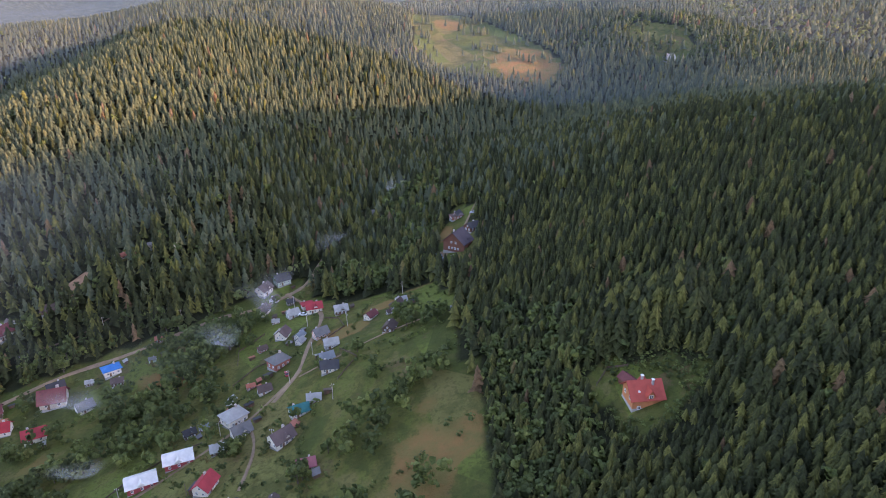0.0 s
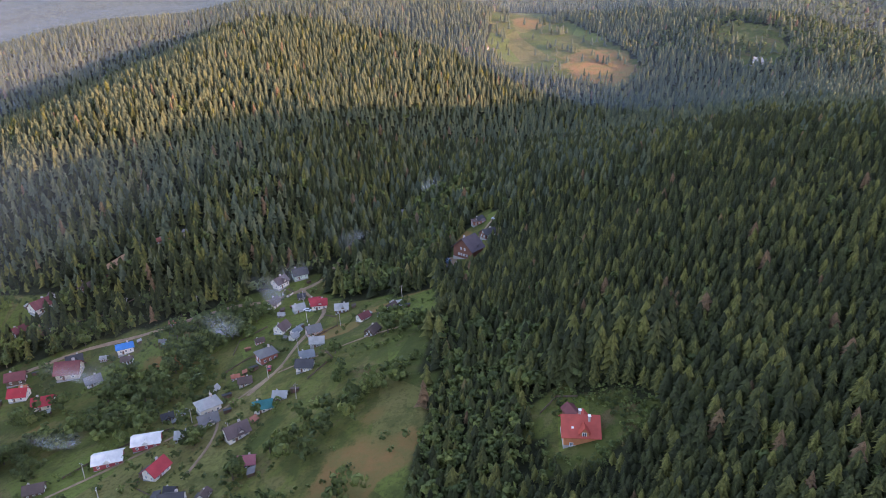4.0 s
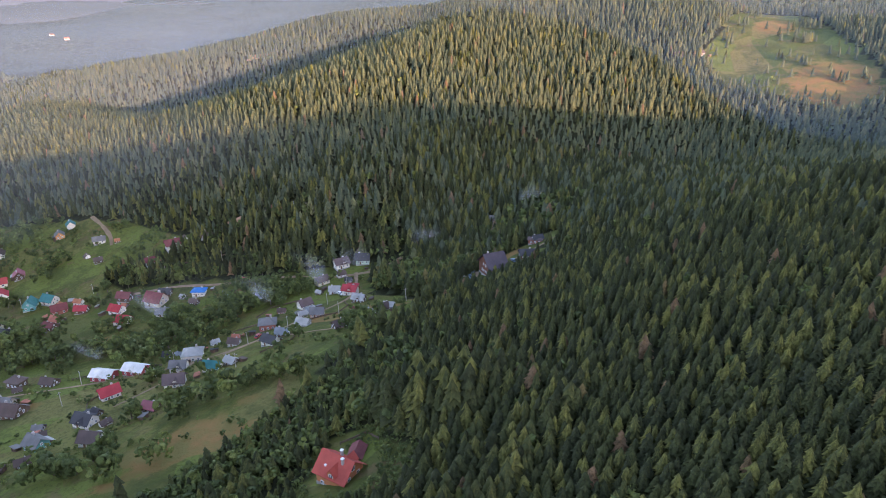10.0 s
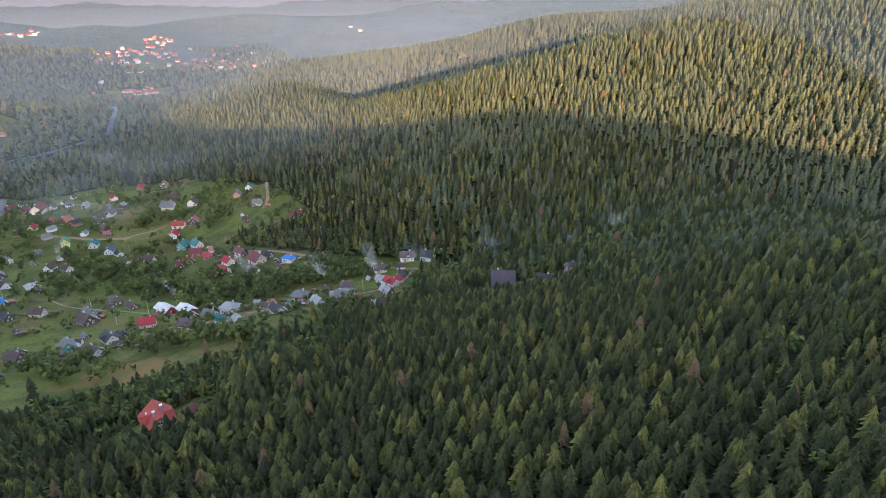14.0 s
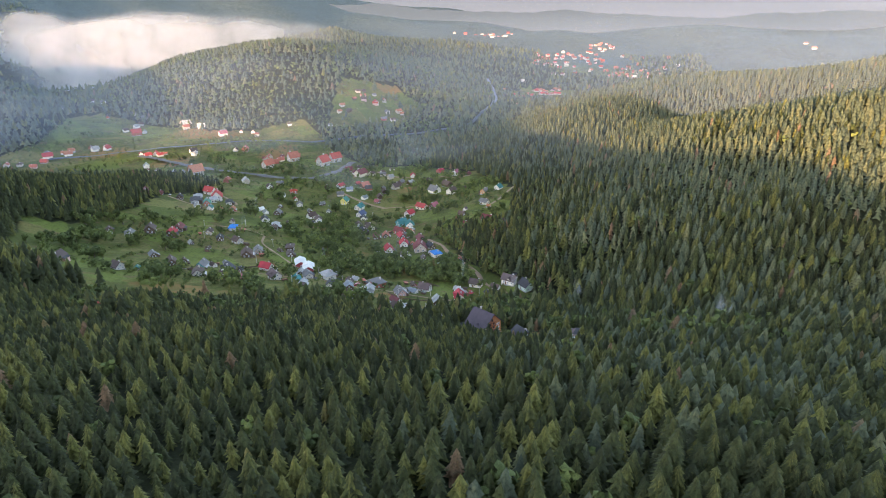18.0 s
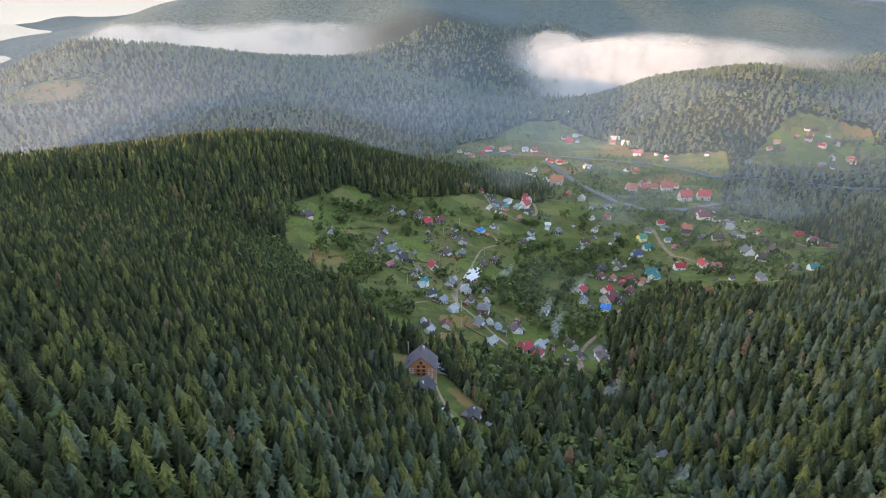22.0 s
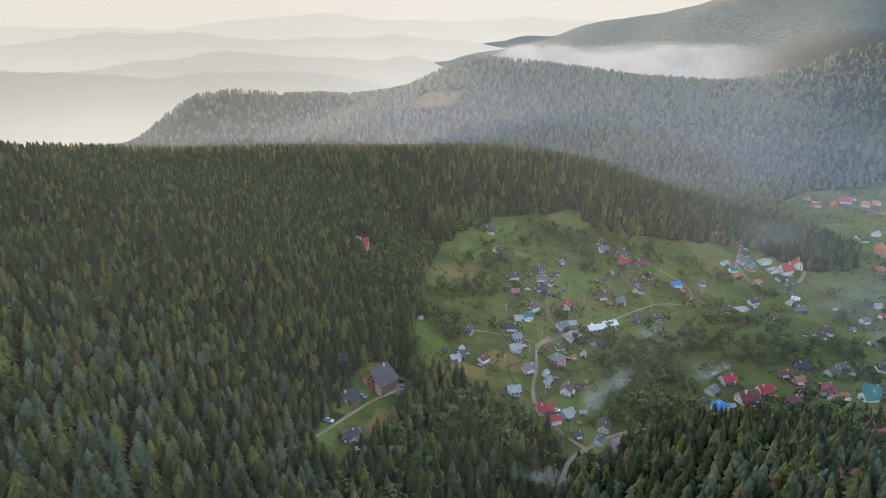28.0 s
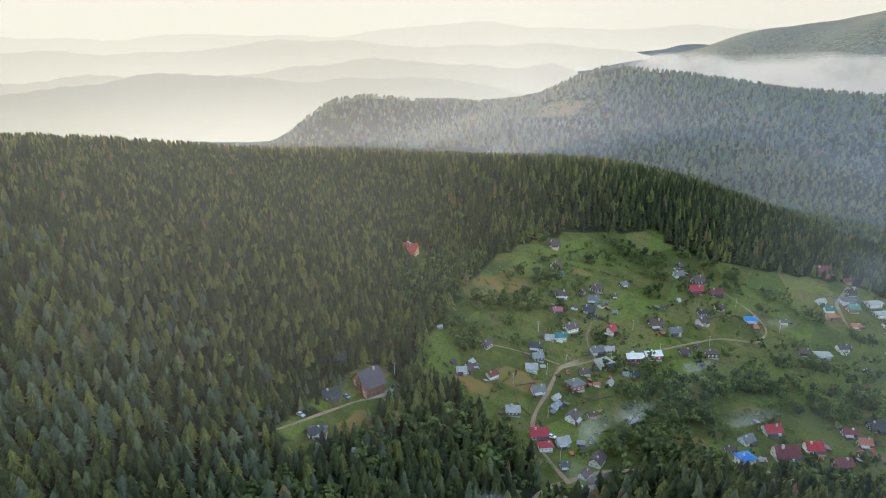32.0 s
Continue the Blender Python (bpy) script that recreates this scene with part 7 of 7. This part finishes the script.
# ---- the farthest ridges and low sky: glowing backdrops with bright morning haze painted in ----
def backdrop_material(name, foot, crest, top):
    """A glowing backdrop with haze painted into its colour: bright at its foot, a little darker and bluer towards its
    crest.
    """
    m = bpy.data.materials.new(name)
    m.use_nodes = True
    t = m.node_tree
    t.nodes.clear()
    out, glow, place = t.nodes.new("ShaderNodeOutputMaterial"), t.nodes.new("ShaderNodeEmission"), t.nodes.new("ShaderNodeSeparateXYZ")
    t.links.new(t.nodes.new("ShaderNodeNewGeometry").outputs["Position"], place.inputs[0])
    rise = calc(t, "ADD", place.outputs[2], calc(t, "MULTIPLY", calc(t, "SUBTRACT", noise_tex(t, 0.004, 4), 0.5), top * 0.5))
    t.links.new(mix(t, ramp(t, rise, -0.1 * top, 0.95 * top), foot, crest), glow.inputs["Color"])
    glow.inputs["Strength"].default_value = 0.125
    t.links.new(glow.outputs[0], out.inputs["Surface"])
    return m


def far_backdrop(distance, lo, hi, height, rough, seed, low, high, wave=1.0):
    """A distant glowing backdrop, haze in its colour: a long slope up to an uneven crest."""
    n = 160
    a = np.radians(np.linspace(lo, hi, n))
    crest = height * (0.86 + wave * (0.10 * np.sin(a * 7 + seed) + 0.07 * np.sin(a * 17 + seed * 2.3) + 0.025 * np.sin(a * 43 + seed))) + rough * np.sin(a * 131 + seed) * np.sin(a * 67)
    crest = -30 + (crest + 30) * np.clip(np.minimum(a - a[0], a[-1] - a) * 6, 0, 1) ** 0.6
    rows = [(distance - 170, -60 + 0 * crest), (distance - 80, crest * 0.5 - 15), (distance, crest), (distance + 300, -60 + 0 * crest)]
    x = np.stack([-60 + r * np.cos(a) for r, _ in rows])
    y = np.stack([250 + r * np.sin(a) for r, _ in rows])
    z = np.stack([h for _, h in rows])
    m = len(rows)
    i = (np.arange(m - 1)[:, None] * n + np.arange(n - 1)[None, :]).ravel()
    mat = backdrop_material("hazy_backdrop", low, high, height)
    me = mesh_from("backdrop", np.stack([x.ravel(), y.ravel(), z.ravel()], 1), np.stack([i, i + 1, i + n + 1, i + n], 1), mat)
    tagged(mesh_part("backdrop", me, mat, smooth=True), "pale glowing backdrop of far ridges and low sky, haze painted in", "mountains", kind="structure")


far_backdrop(1150, -80, 5, 92, 2, 0.6, (0.62, 0.65, 0.52), (0.45, 0.48, 0.40))
far_backdrop(1400, -86, 10, 104, 3, 2.9, (0.66, 0.685, 0.555), (0.53, 0.555, 0.46))
far_backdrop(2300, -92, 15, 150, 4, 2.2, (0.715, 0.74, 0.60), (0.60, 0.625, 0.515))
far_backdrop(3300, -104, 20, 225, 5, 4.0, (0.76, 0.785, 0.635), (0.68, 0.705, 0.58))
# no ridge: a plain cream strip that stands in for the low sky
far_backdrop(4300, -110, 30, 500, 2, 0.9, (0.775, 0.80, 0.65), (0.78, 0.805, 0.665), 0.3)
far_backdrop(2600, 140, 250, 240, 6, 1.1, (0.32, 0.37, 0.40), (0.24, 0.29, 0.33))
far_backdrop(3600, 100, 250, 360, 6, 3.3, (0.50, 0.54, 0.58), (0.42, 0.47, 0.52))
far_backdrop(1750, 124, 224, 88, 3, 1.7, (0.31, 0.34, 0.315), (0.21, 0.245, 0.23))
far_backdrop(2150, 120, 232, 140, 4, 0.3, (0.42, 0.44, 0.42), (0.32, 0.355, 0.35))
